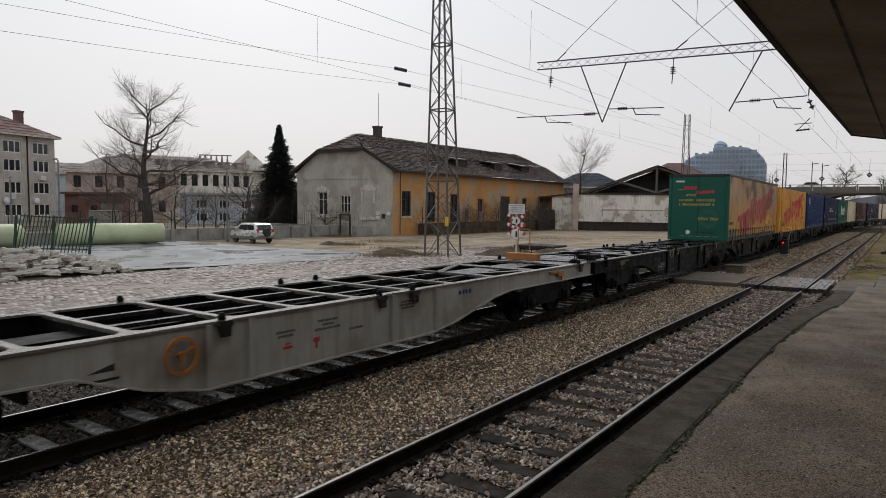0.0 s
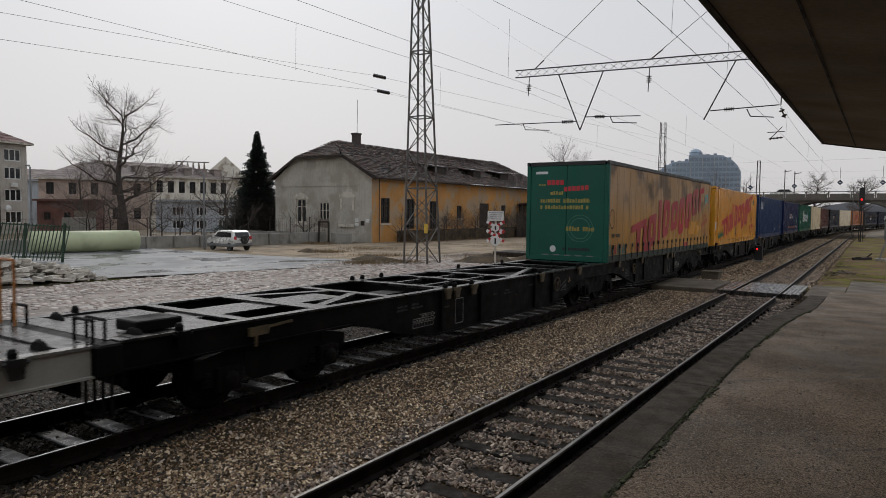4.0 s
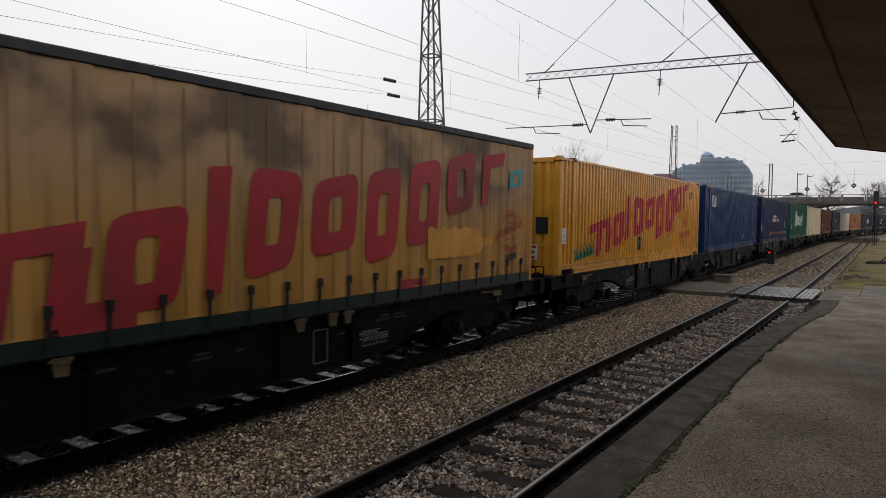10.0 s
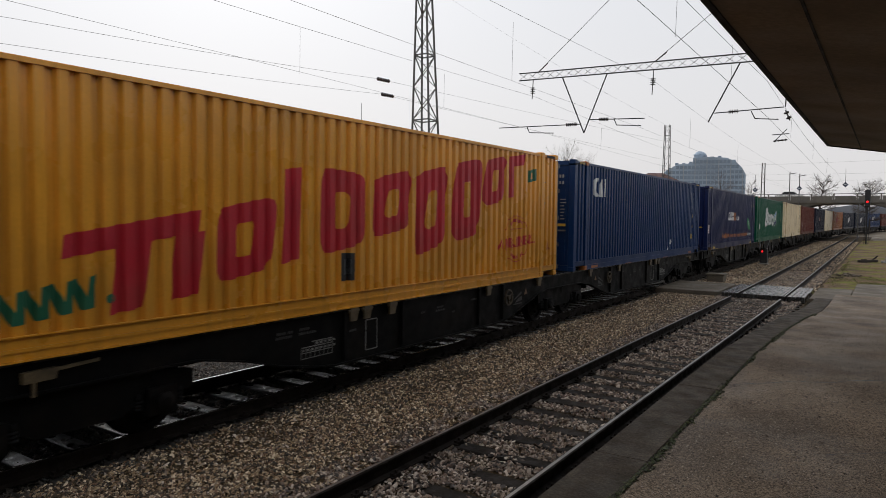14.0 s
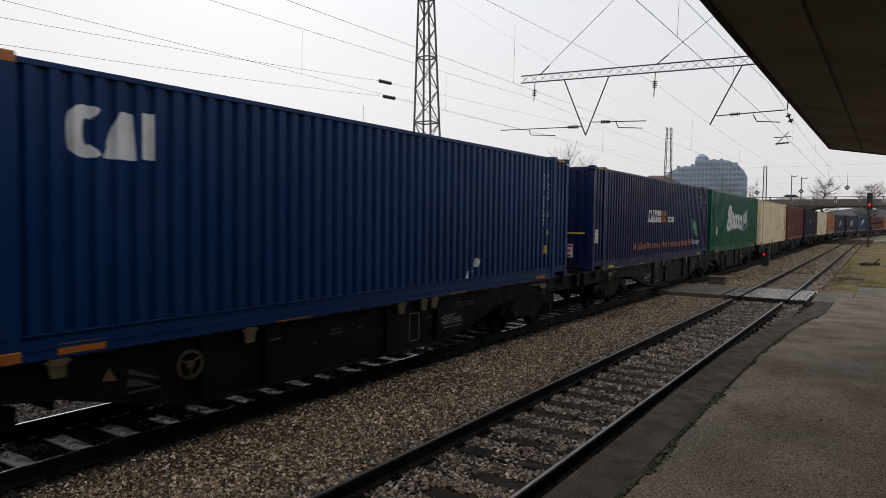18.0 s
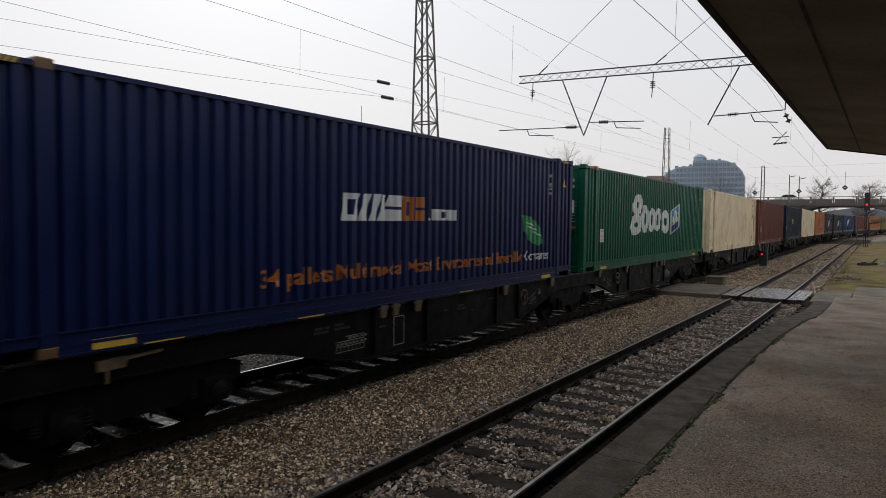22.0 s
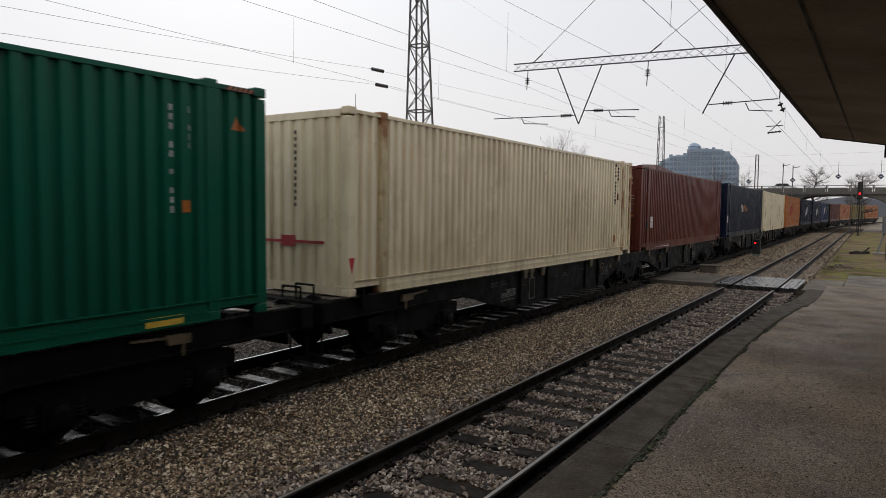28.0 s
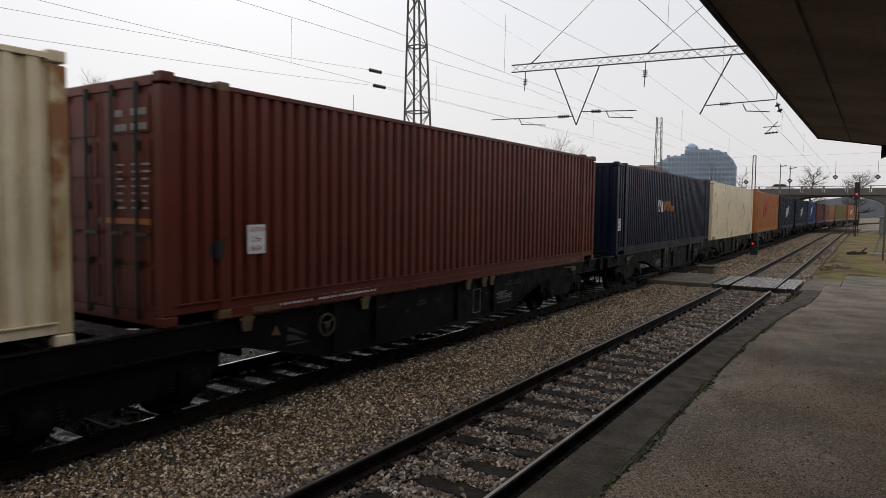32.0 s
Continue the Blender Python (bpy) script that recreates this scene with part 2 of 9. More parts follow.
    beam_steel=mat("dark_weathered_beam_steel", (0.055, 0.05, 0.047), 0.6, metal=0.2, var=0.3, scale=3, bump=0.1),
    wire=mat("oxidised_copper_wire", (0.13, 0.135, 0.135), 0.6, metal=0.3, var=0.2, scale=3, bump=0),
    porcelain=mat("dark_insulator_glaze", (0.03, 0.022, 0.02), 0.25, var=0.2, scale=5, bump=0),
    soffit=mat("grimy_canopy_soffit", (0.27, 0.215, 0.155), 0.75, var=0.3, scale=0.6, fine=18, bump=0.15, dirt=(0.17, 0.135, 0.095), dirt_amt=0.5),
    fascia=mat("dark_canopy_edge", (0.02, 0.019, 0.018), 0.7, var=0.3, scale=2, bump=0.1),
    wheel_dull=mat("dirty_dull_yellow_paint", (0.055, 0.038, 0.018), 0.6, var=0.3, scale=5, dirt=(0.04, 0.03, 0.02), dirt_amt=0.7),
    wood_tan=mat("rusty_tan_casting", (0.17, 0.09, 0.035), 0.6, var=0.3, scale=5, dirt=(0.08, 0.04, 0.02), dirt_amt=0.7),
    rusty_cream=mat("rust_streaked_cream_paint", (0.62, 0.50, 0.28), 0.6, var=0.2, scale=2.2, dirt=(0.24, 0.085, 0.02), dirt_amt=0.95, streak=0.8, edge=(0.46, 0.56)),
    olive=mat("dull_olive_container_paint", (0.22, 0.17, 0.06), 0.55, var=0.2, scale=0.8, streak=0.42, spec=0.25),
    green_pale=mat("faded_pale_green_marking", (0.05, 0.17, 0.10), 0.55, var=0.2, scale=4, bump=0),
    curtain_dark=mat("dark_worn_fabric_mark", (0.14, 0.09, 0.045), 0.7, var=0.3, scale=4, bump=0),
)


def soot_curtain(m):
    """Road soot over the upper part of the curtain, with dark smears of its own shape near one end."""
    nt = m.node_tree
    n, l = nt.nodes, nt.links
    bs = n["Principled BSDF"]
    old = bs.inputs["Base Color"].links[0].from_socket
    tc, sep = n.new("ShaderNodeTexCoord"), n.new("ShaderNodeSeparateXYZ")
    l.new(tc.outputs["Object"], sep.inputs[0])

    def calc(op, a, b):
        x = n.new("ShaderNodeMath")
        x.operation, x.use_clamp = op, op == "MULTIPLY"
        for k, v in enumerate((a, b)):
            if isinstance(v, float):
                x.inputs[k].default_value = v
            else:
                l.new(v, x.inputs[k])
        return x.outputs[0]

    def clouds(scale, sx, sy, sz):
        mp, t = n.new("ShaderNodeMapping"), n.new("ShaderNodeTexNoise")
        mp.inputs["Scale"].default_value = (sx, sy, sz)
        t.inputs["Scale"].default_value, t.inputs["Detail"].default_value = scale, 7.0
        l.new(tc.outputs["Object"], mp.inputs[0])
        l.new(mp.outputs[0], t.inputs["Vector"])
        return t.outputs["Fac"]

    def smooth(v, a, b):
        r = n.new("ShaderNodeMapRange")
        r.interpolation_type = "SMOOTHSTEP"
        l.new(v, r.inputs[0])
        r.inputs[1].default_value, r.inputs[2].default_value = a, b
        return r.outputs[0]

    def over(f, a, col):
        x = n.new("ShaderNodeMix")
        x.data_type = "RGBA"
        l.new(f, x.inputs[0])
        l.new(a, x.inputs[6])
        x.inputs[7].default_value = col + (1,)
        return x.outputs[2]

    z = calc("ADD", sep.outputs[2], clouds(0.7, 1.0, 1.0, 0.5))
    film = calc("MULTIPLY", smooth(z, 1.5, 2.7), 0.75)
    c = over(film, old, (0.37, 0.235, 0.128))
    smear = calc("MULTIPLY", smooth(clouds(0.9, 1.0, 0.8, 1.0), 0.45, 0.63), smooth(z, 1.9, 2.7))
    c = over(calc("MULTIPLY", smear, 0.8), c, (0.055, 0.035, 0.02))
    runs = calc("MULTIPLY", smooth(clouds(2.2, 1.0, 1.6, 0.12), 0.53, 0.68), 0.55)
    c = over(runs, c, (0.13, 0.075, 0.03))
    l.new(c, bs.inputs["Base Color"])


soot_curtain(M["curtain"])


# ---------------------------------------------------------------- builders
def part(name, bm, material, parent=None, label=""):
    """Links a bmesh as one mesh object under a thing or a part."""
    me = bpy.data.meshes.new(name)
    bm.to_mesh(me)
    bm.free()
    return link(name, me, material, parent, label)


def link(name, me, material, parent=None, label=""):
    if not me.materials:
        me.materials.append(material)
    ob = new(name, me)
    if parent:
        ob.parent = parent
    return tagged(ob, label)


def pmesh(name, verts, faces, smooth=False):
    me = bpy.data.meshes.new(name)
    me.from_pydata([tuple(v) for v in verts], [], [tuple(f) for f in faces])
    me.update()
    if smooth:
        me.polygons.foreach_set("use_smooth", [True] * len(me.polygons))
    return me


def empty(name, m=None, label="", category="", group="", kind=""):
    ob = new(name)
    ob.empty_display_size = 0.3
    if m is not None:
        ob.matrix_world = m
    return tagged(ob, label, category, group, kind)


def box(bm, x0, x1, y0, y1, z0, z1, m=None):
    v = [bm.verts.new((m @ Vector(c)) if m else c) for c in ((x0, y0, z0), (x1, y0, z0), (x1, y1, z0), (x0, y1, z0), (x0, y0, z1), (x1, y0, z1), (x1, y1, z1), (x0, y1, z1))]
    for f in ((3, 2, 1, 0), (4, 5, 6, 7), (0, 1, 5, 4), (1, 2, 6, 5), (2, 3, 7, 6), (3, 0, 4, 7)):
        bm.faces.new([v[i] for i in f])
    return v


def boxes(*dims):
    bm = bmesh.new()
    for d in dims:
        box(bm, *d)
    return bm


def bevelled(bm, w=0.01, seg=1):
    bmesh.ops.bevel(bm, geom=list(bm.edges), offset=w, segments=seg, affect="EDGES", clamp_overlap=True)
    return bm


def tube(bm, a, b, r, n=8, r2=None):
    """A round bar from a to b."""
    a, b = Vector(a), Vector(b)
    q = (b - a).to_track_quat("Z", "Y")
    r2 = r if r2 is None else r2
    ring = []
    for p, rad in ((a, r), (b, r2)):
        ring.append([bm.verts.new(p + q @ Vector((rad * math.cos(2 * math.pi * i / n), rad * math.sin(2 * math.pi * i / n), 0))) for i in range(n)])
    for i in range(n):
        j = (i + 1) % n
        bm.faces.new((ring[0][i], ring[0][j], ring[1][j], ring[1][i]))
    bm.faces.new(ring[0][::-1])
    bm.faces.new(ring[1])
    return bm


def bar(bm, a, b, w, d=None):
    """A square bar from a to b."""
    a, b = Vector(a), Vector(b)
    m = Matrix.Translation(a) @ (b - a).to_track_quat("Z", "Y").to_matrix().to_4x4()
    d = w if d is None else d
    box(bm, -w / 2, w / 2, -d / 2, d / 2, 0, (b - a).length, m)
    return bm


def prism(bm, pts, a0, a1, axis="x"):
    """A polygon extruded along an axis; pts are the other two coordinates in order."""
    def at(p, a):
        return (a, p[0], p[1]) if axis == "x" else (p[0], a, p[1]) if axis == "y" else (p[0], p[1], a)
    r0, r1 = [bm.verts.new(at(p, a0)) for p in pts], [bm.verts.new(at(p, a1)) for p in pts]
    n = len(pts)
    bm.faces.new(r0[::-1])
    bm.faces.new(r1)
    for i in range(n):
        j = (i + 1) % n
        bm.faces.new((r0[i], r0[j], r1[j], r1[i]))
    bmesh.ops.recalc_face_normals(bm, faces=bm.faces)
    return bm


def lathe(bm, prof, n=16, m=None):
    """A profile of (radius, height) turned round z."""
    rings = []
    for r, z in prof:
        ring = [Vector((r * math.cos(2 * math.pi * i / n), r * math.sin(2 * math.pi * i / n), z)) for i in range(n)]
        rings.append([bm.verts.new(m @ v if m else v) for v in ring])
    for a, b in zip(rings, rings[1:]):
        for i in range(n):
            j = (i + 1) % n
            bm.faces.new((a[i], a[j], b[j], b[i]))
    bm.faces.new(rings[0][::-1])
    bm.faces.new(rings[-1])
    return bm


# ---------------------------------------------------------------- lie of the land and line of the tracks
def fall(y):
    """The line falls gently away from the station."""
    return -0.0058 * min(max(y - 8.0, 0.0), 122.0)


def land(x, y):
    gx = -0.15 if x > -2.2 else -0.33 if x > -12 else max(-0.75, -0.33 + (x + 12) * 0.42 / 26)
    return gx + fall(y)


X1, X2, GAUGE = -3.575, -8.02, 1.505


def track1(a):
    """Platform track: place and heading (degrees to the right) at a metres along."""
    k = max(0.0, a - 25.0)
    return X1 - 0.0115 * k, a, fall(a), -0.66 if k else 0.0


def track2(a):
    """Through track: straight, then a long curve to the right beyond the bridge."""
    k = max(0.0, a - 112.0) / 400.0
    drift = -0.0115 * min(max(a - 30.0, 0.0), 48.0)
    return X2 + drift + 400 * (1 - math.cos(k)), a if not k else 112 + 400 * math.sin(k), fall(a), math.degrees(k)


def on_track(a, length=0.0):
    """The pose of a vehicle on the through track, its middle at a metres along."""
    x0, y0, z0, _ = track2(a - length / 2)
    x1, y1, z1, _ = track2(a + length / 2)
    return pose((x0 + x1) / 2, (y0 + y1) / 2, (z0 + z1) / 2, math.degrees(math.atan2(z1 - z0, y1 - y0)) if length else 0, 0, -math.degrees(math.atan2(x1 - x0, y1 - y0)))


# ---------------------------------------------------------------- ground
def spread(lo, hi, near0, near1, step, grow=1.35):
    v = list(np.arange(near0, near1 + 1e-6, step))
    s, p = step, near1
    while p < hi:
        s *= grow
        p += s
        v.append(p)
    s, p = step, near0
    while p > lo:
        s *= grow
        p -= s
        v.insert(0, p)
    return v


def sheet(name, xs, ys, zf, material, label="", kind="structure", parent=None):
    verts = [(x, y, zf(x, y)) for y in ys for x in xs]
    w = len(xs)
    faces = [(j * w + i, j * w + i + 1, (j + 1) * w + i + 1, (j + 1) * w + i) for j in range(len(ys) - 1) for i in range(w - 1)]
    return tagged(link(name, pmesh(name, verts, faces), material, parent), label, kind=kind)


def rough_land(x, y):
    return land(x, y) + (0.05 * noise.noise((x * 0.25, y * 0.25, 0)) + 0.03 * noise.noise((x * 1.1, y * 1.1, 3)) if x < -11.5 else 0) - (0.12 if -11.5 < x < -1.9 and y < 140 else 0) - (0.5 if x >= -1.9 and y < 24 else 0)


sheet("ground", spread(-2500, 2500, -62, 10, 1.0), spread(-600, 3500, 0, 70, 1.0), rough_land, M["soil"], "damp trodden soil and gravel ground")

# wide worn sett yard and the asphalt lot beyond it
sheet("paved_yard", spread(-27.5, -11.6, -27.5, -11.6, 0.6, 1.2), spread(-30, 46, -6, 46, 0.6), lambda x, y: land(x, y) + 0.06 + 0.04 * noise.noise((x * 0.5, y * 0.5, 1)), M["setts"], "wide yard of worn pale stone setts with puddles")


def sett_stones():
    """Thousands of single worn setts with open joints, laid in rows."""
    rng = np.random.default_rng(12)
    dx, dy = 0.27, 0.19
    gx, gy = np.meshgrid(np.arange(-24.0, 24.0, dx), np.arange(-24.0, 24.0, dy))
    gx = gx + (np.arange(gx.shape[0]) % 2)[:, None] * dx / 2 + rng.normal(0, 0.045, gx.shape)
    gy = gy + rng.normal(0, 0.03, gx.shape)
    c, d = math.cos(0.55), math.sin(0.55)
    x, y = -19.75 + (gx * c - gy * d).ravel(), 21.0 + (gx * d + gy * c).ravel()
    worn = np.sin(x * 0.7 + np.sin(y * 0.35) * 2) * np.sin(y * 0.5 + 1) + 0.7 * np.sin(x * 2.3 + y * 1.1) * np.sin(y * 1.9 - x)
    keep = (x > -27.6) & (x < -11.9) & (y > 4.0) & (y < 38.0) & (rng.random(len(x)) < 0.84 - 0.62 * (worn > 0.30))
    x, y = x[keep], y[keep]
    n = len(x)
    z = np.array([land(a, b) + 0.06 + 0.04 * noise.noise((a * 0.5, b * 0.5, 1)) for a, b in zip(x, y)]) + rng.normal(0, 0.007, n)
    hx, hy = dx * rng.uniform(0.40, 0.47, n), dy * rng.uniform(0.38, 0.46, n)
    v = np.zeros((n, 8, 3))
    for k, (sx, sy, up, f) in enumerate(((-1, -1, -0.03, 1), (1, -1, -0.03, 1), (1, 1, -0.03, 1), (-1, 1, -0.03, 1), (-1, -1, 0.018, 0.84), (1, -1, 0.018, 0.84), (1, 1, 0.018, 0.84), (-1, 1, 0.018, 0.84))):
        v[:, k, 0] = x + sx * hx * f + rng.normal(0, 0.006, n)
        v[:, k, 1] = y + sy * hy * f + rng.normal(0, 0.006, n)
        v[:, k, 2] = z + up + rng.normal(0, 0.004, n)
    quad = np.array([(4, 5, 6, 7), (0, 1, 5, 4), (1, 2, 6, 5), (2, 3, 7, 6), (3, 0, 4, 7)])
    faces = (quad[None] + 8 * np.arange(n)[:, None, None]).reshape(-1, 4)
    me = bpy.data.meshes.new("sett_paving")
    me.vertices.add(n * 8)
    me.vertices.foreach_set("co", v.reshape(-1))
    me.loops.add(len(faces) * 4)
    me.loops.foreach_set("vertex_index", faces.reshape(-1).astype(np.int32))
    me.polygons.add(len(faces))
    me.polygons.foreach_set("loop_start", np.arange(0, len(faces) * 4, 4, dtype=np.int32))
    me.update(calc_edges=True)
    return me


def lot_z(x, y):
    return land(x, y) + 0.075


lot_verts, lot_faces = [], []
for j, y in enumerate(np.linspace(-20, 33, 40)):
    x_near = -29.4 + 0.30 * max(0.0, y - 15.0) - 0.12 * max(0.0, 15.0 - y) + 0.15 * math.sin(y * 1.7)
    for i in range(12):
        x = x_near + (-56 - x_near) * i / 11
        lot_verts.append((x, y, lot_z(x, y)))
    if j:
        lot_faces += [((j - 1) * 12 + i, j * 12 + i, j * 12 + i + 1, (j - 1) * 12 + i + 1) for i in range(11)]
tagged(link("asphalt_lot", pmesh("asphalt_lot", lot_verts, lot_faces), M["asphalt"]), "smooth wet grey asphalt lot", kind="structure")


# pale sandy ground between the lot, the yard and the old houses
sheet("sandy_ground", spread(-46, -12, -46, -12, 1.0), spread(33.2, 88, 33.2, 60, 1.0), lambda x, y: rough_land(x, y) + 0.05 + 0.02 * noise.noise((x * 0.8, y * 0.8, 6)), M["sand"], "pale trodden sandy ground with puddle marks")


# mossy waste ground past the crossing, falling to the ballast along its uneven edge
def waste_z(x, y):
    edge = -2.45 + 0.22 * noise.noise((0, y * 0.6, 2)) - 0.0115 * max(0.0, y - 25.0)
    k = min(1.0, max(0.0, (x - edge) / 0.9))
    return fall(y) - 0.275 + 0.15 * k * k * (3 - 2 * k) + 0.02 * k * noise.noise((x * 0.9, y * 0.9, 4)) + 0.006 * k * noise.noise((x * 1.7, y * 1.7, 5))


sheet("waste_ground", spread(-2.9, 16, -2.9, 5, 0.35), spread(29.0, 100, 29.0, 55, 0.4), waste_z, M["mossy"], "brown earth with patches of green moss")


# ---------------------------------------------------------------- tracks
RAIL = [(-0.07, -0.172), (0.07, -0.172), (0.07, -0.16), (0.012, -0.14), (0.010, -0.04), (0.036, -0.03), (0.036, -0.006), (0.028, 0.0), (-0.028, 0.0), (-0.036, -0.006), (-0.036, -0.03), (-0.010, -0.04), (-0.012, -0.14), (-0.07, -0.16)]


def rail_mesh(line, side, a0, a1, step, only_head):
    prof = [(-0.022, 0.0015), (0.014, 0.0015), (0.013, -0.002), (-0.021, -0.002)] if only_head else RAIL
    verts, faces, n = [], [], len(prof)
    aa = np.arange(a0, a1 + 1e-6, step)
    for k, a in enumerate(aa):
        x, y, z, head = line(a)
        c, s = math.cos(radians(head)), math.sin(radians(head))
        for px, pz in prof:
            o = side * GAUGE / 2 + px
            verts.append((x + o * c, y - o * s, z + pz))
        if k:
            faces += [((k - 1) * n + i, (k - 1) * n + (i + 1) % n, k * n + (i + 1) % n, k * n + i) for i in range(n)]
    return pmesh("rail", verts, faces)


def track(name, line, a0, a1, material, head, spacing, label):
    root = empty(name, None, label, kind="structure")
    for side in (-1, 1):
        for b0, b1, st in ((a0, 25.0, 5.0), (25.0, 112.0, 6.0), (112.0, a1, 6.0)):
            if b1 > b0:
                r = link("rail", rail_mesh(line, side, b0, b1, st, False), M["rail"], root)
                link("rail_head", rail_mesh(line, side, b0, b1, st, True), head, r, "polished steel running surface")
    variants = []
    for k in range(4):
        bm = boxes((-1.28 - 0.03 * k, 1.28 + 0.02 * k, -0.115, 0.115, -0.33, -0.186 - 0.006 * k))
        bevelled(bm, 0.012)
        me = bpy.data.meshes.new("sleeper")
        bm.to_mesh(me)
        bm.free()
        me.materials.append(material)
        variants.append(me)
    bmf = bmesh.new()
    box(bmf, -0.13, 0.13, -0.075, 0.075, -0.186, -0.165)
    for s in (-1, 1):
        box(bmf, s * 0.095 - 0.035, s * 0.095 + 0.035, -0.05, 0.05, -0.166, -0.135)
        tube(bmf, (s * 0.1, 0, -0.14), (s * 0.1, 0, -0.10), 0.018, 6)
    fast = bpy.data.meshes.new("rail_fastening")
    bmf.to_mesh(fast)
    bmf.free()
    fast.materials.append(M["rail"])
    a, k = a0 + 0.3, 0
    while a < min(a1, 75):
        x, y, z, turn = line(a)
        sl = link("sleeper", variants[k % 4], material, root)
        sl.matrix_world = pose(x + random.uniform(-0.03, 0.03), y, z, 0, 0, -turn + random.uniform(-0.8, 0.8))
        if a < 22:
            for s in (-1, 1):
                f = link("rail_fastening", fast, M["rail"], root)
                f.matrix_world = pose(x + s * GAUGE / 2, y, z, 0, 0, -turn)
        a += spacing
        k += 1
    return root


track("platform_track", track1, -6, 140, M["sleeper"], M["railtop_dull"], 0.62, "platform railway track with rusty rails on dark timber sleepers")
track("through_track", track2, -6, 260, M["sleeper2"], M["railtop"], 0.61, "through railway track with bright rails on pale sleepers")

# ballast bed below the stones
BED_X = [-11.8, -11.2, -10.2, -9.4, -7.12, -6.98, -6.6, -6.1, -5.7, -5.2, -4.72, -4.55, -2.4, -2.2]
BED_H = [-0.42, -0.34, -0.25, -0.235, -0.235, -0.195, -0.180, -0.19, -0.195, -0.19, -0.190, -0.215, -0.215, -0.25]


def bed_z(x):
    return float(np.interp(x, BED_X, BED_H))


sheet("ballast_bed", BED_X[5:], list(np.arange(-8, 140, 2.0)), lambda x, y: fall(y) + bed_z(x), M["fines"], "brown ballast bed of the platform track")
# darker strip under the train, its shadow painted in along with the oil
sheet("ballast_bed", BED_X[:6], list(np.arange(-8, 140, 2.0)), lambda x, y: fall(y) + bed_z(x), M["oily_shaded"], "ballast bed of the through track, darkened for oil and train shadow")


def stones(name, count, spots, size, material, label, flat=0.7):
    """Many broken stones in one mesh: each a squashed, skewed octahedron cut to a chunk."""
    rng = np.random.default_rng(len(name) + count)
    base = np.array([(1, 0, 0), (0, 1, 0), (-1, 0, 0), (0, -1, 0), (0.3, 0.3, 0.8), (-0.4, 0.2, 0.7), (0.1, -0.5, 0.75)], float)
    tri = np.array([(0, 1, 4), (1, 2, 5), (1, 5, 4), (2, 3, 5), (3, 6, 5), (3, 0, 6), (0, 4, 6), (4, 5, 6)])
    p = spots(rng, count)
    s = rng.uniform(size[0], size[1], (count, 1, 1)) * rng.uniform(0.7, 1.3, (count, 1, 3))
    s[:, :, 2] *= flat
    ang = rng.uniform(0, 2 * np.pi, count)
    v = (base[None] + rng.normal(0, 0.22, (count, 7, 3))) * s
    tilt = rng.normal(0, 0.42, (count, 2))
    v[:, :, 2] += v[:, :, 0] * tilt[:, :1] + v[:, :, 1] * tilt[:, 1:]
    c, sn = np.cos(ang)[:, None], np.sin(ang)[:, None]
    w = np.stack([v[:, :, 0] * c - v[:, :, 1] * sn, v[:, :, 0] * sn + v[:, :, 1] * c, v[:, :, 2]], 2) + p[:, None]
    faces = (tri[None] + 7 * np.arange(count)[:, None, None]).reshape(-1, 3)
    me = bpy.data.meshes.new(name)
    me.vertices.add(count * 7)
    me.vertices.foreach_set("co", w.reshape(-1))
    me.loops.add(len(faces) * 3)
    me.loops.foreach_set("vertex_index", faces.reshape(-1).astype(np.int32))
    me.polygons.add(len(faces))
    me.polygons.foreach_set("loop_start", np.arange(0, len(faces) * 3, 3, dtype=np.int32))
    me.update(calc_edges=True)
    me.validate()
    return tagged(link(name, me, material), label, "ballast", kind="stuff")


def stone_mat(name, cols, rough=0.75, gain_by=1.0):
    """Stone that differs from piece to piece."""
    m = mat(name, (0.5, 0.5, 0.5), rough, var=0.3, scale=6, fine=60, bump=0.25)
    nt = m.node_tree
    geo, rp = nt.nodes.new("ShaderNodeNewGeometry"), nt.nodes.new("ShaderNodeValToRGB")
    rp.color_ramp.interpolation = "CONSTANT"
    while len(rp.color_ramp.elements) < len(cols):
        rp.color_ramp.elements.new(0.5)
    for k, c in enumerate(cols):
        rp.color_ramp.elements[k].position, rp.color_ramp.elements[k].color = k / len(cols), tuple(min(0.85, v * gain_by) for v in c) + (1,)
    nt.links.new(geo.outputs["Random Per Island"], rp.inputs[0])
    bs = nt.nodes["Principled BSDF"]
    old = bs.inputs["Base Color"].links[0].from_socket
    mul = nt.nodes.new("ShaderNodeMix")
    mul.data_type, mul.blend_type = "RGBA", "MULTIPLY"
    mul.inputs[0].default_value = 1
    gain = nt.nodes.new("ShaderNodeMix")
    gain.data_type, gain.blend_type = "RGBA", "ADD"
    gain.inputs[0].default_value = 1
    nt.links.new(old, gain.inputs[6])
    gain.inputs[7].default_value = (0.5, 0.5, 0.5, 1)
    nt.links.new(rp.outputs[0], mul.inputs[6])
    nt.links.new(gain.outputs[2], mul.inputs[7])
    nt.links.new(mul.outputs[2], bs.inputs["Base Color"])
    return m


M["stones"] = stone_mat("mixed_ballast_stones", [(0.20, 0.143, 0.10), (0.075, 0.053, 0.039), (0.32, 0.24, 0.17), (0.13, 0.083, 0.055), (0.24, 0.175, 0.13), (0.035, 0.027, 0.022), (0.56, 0.46, 0.36), (0.16, 0.10, 0.068), (0.065, 0.050, 0.040), (0.36, 0.285, 0.22)], gain_by=1.12)

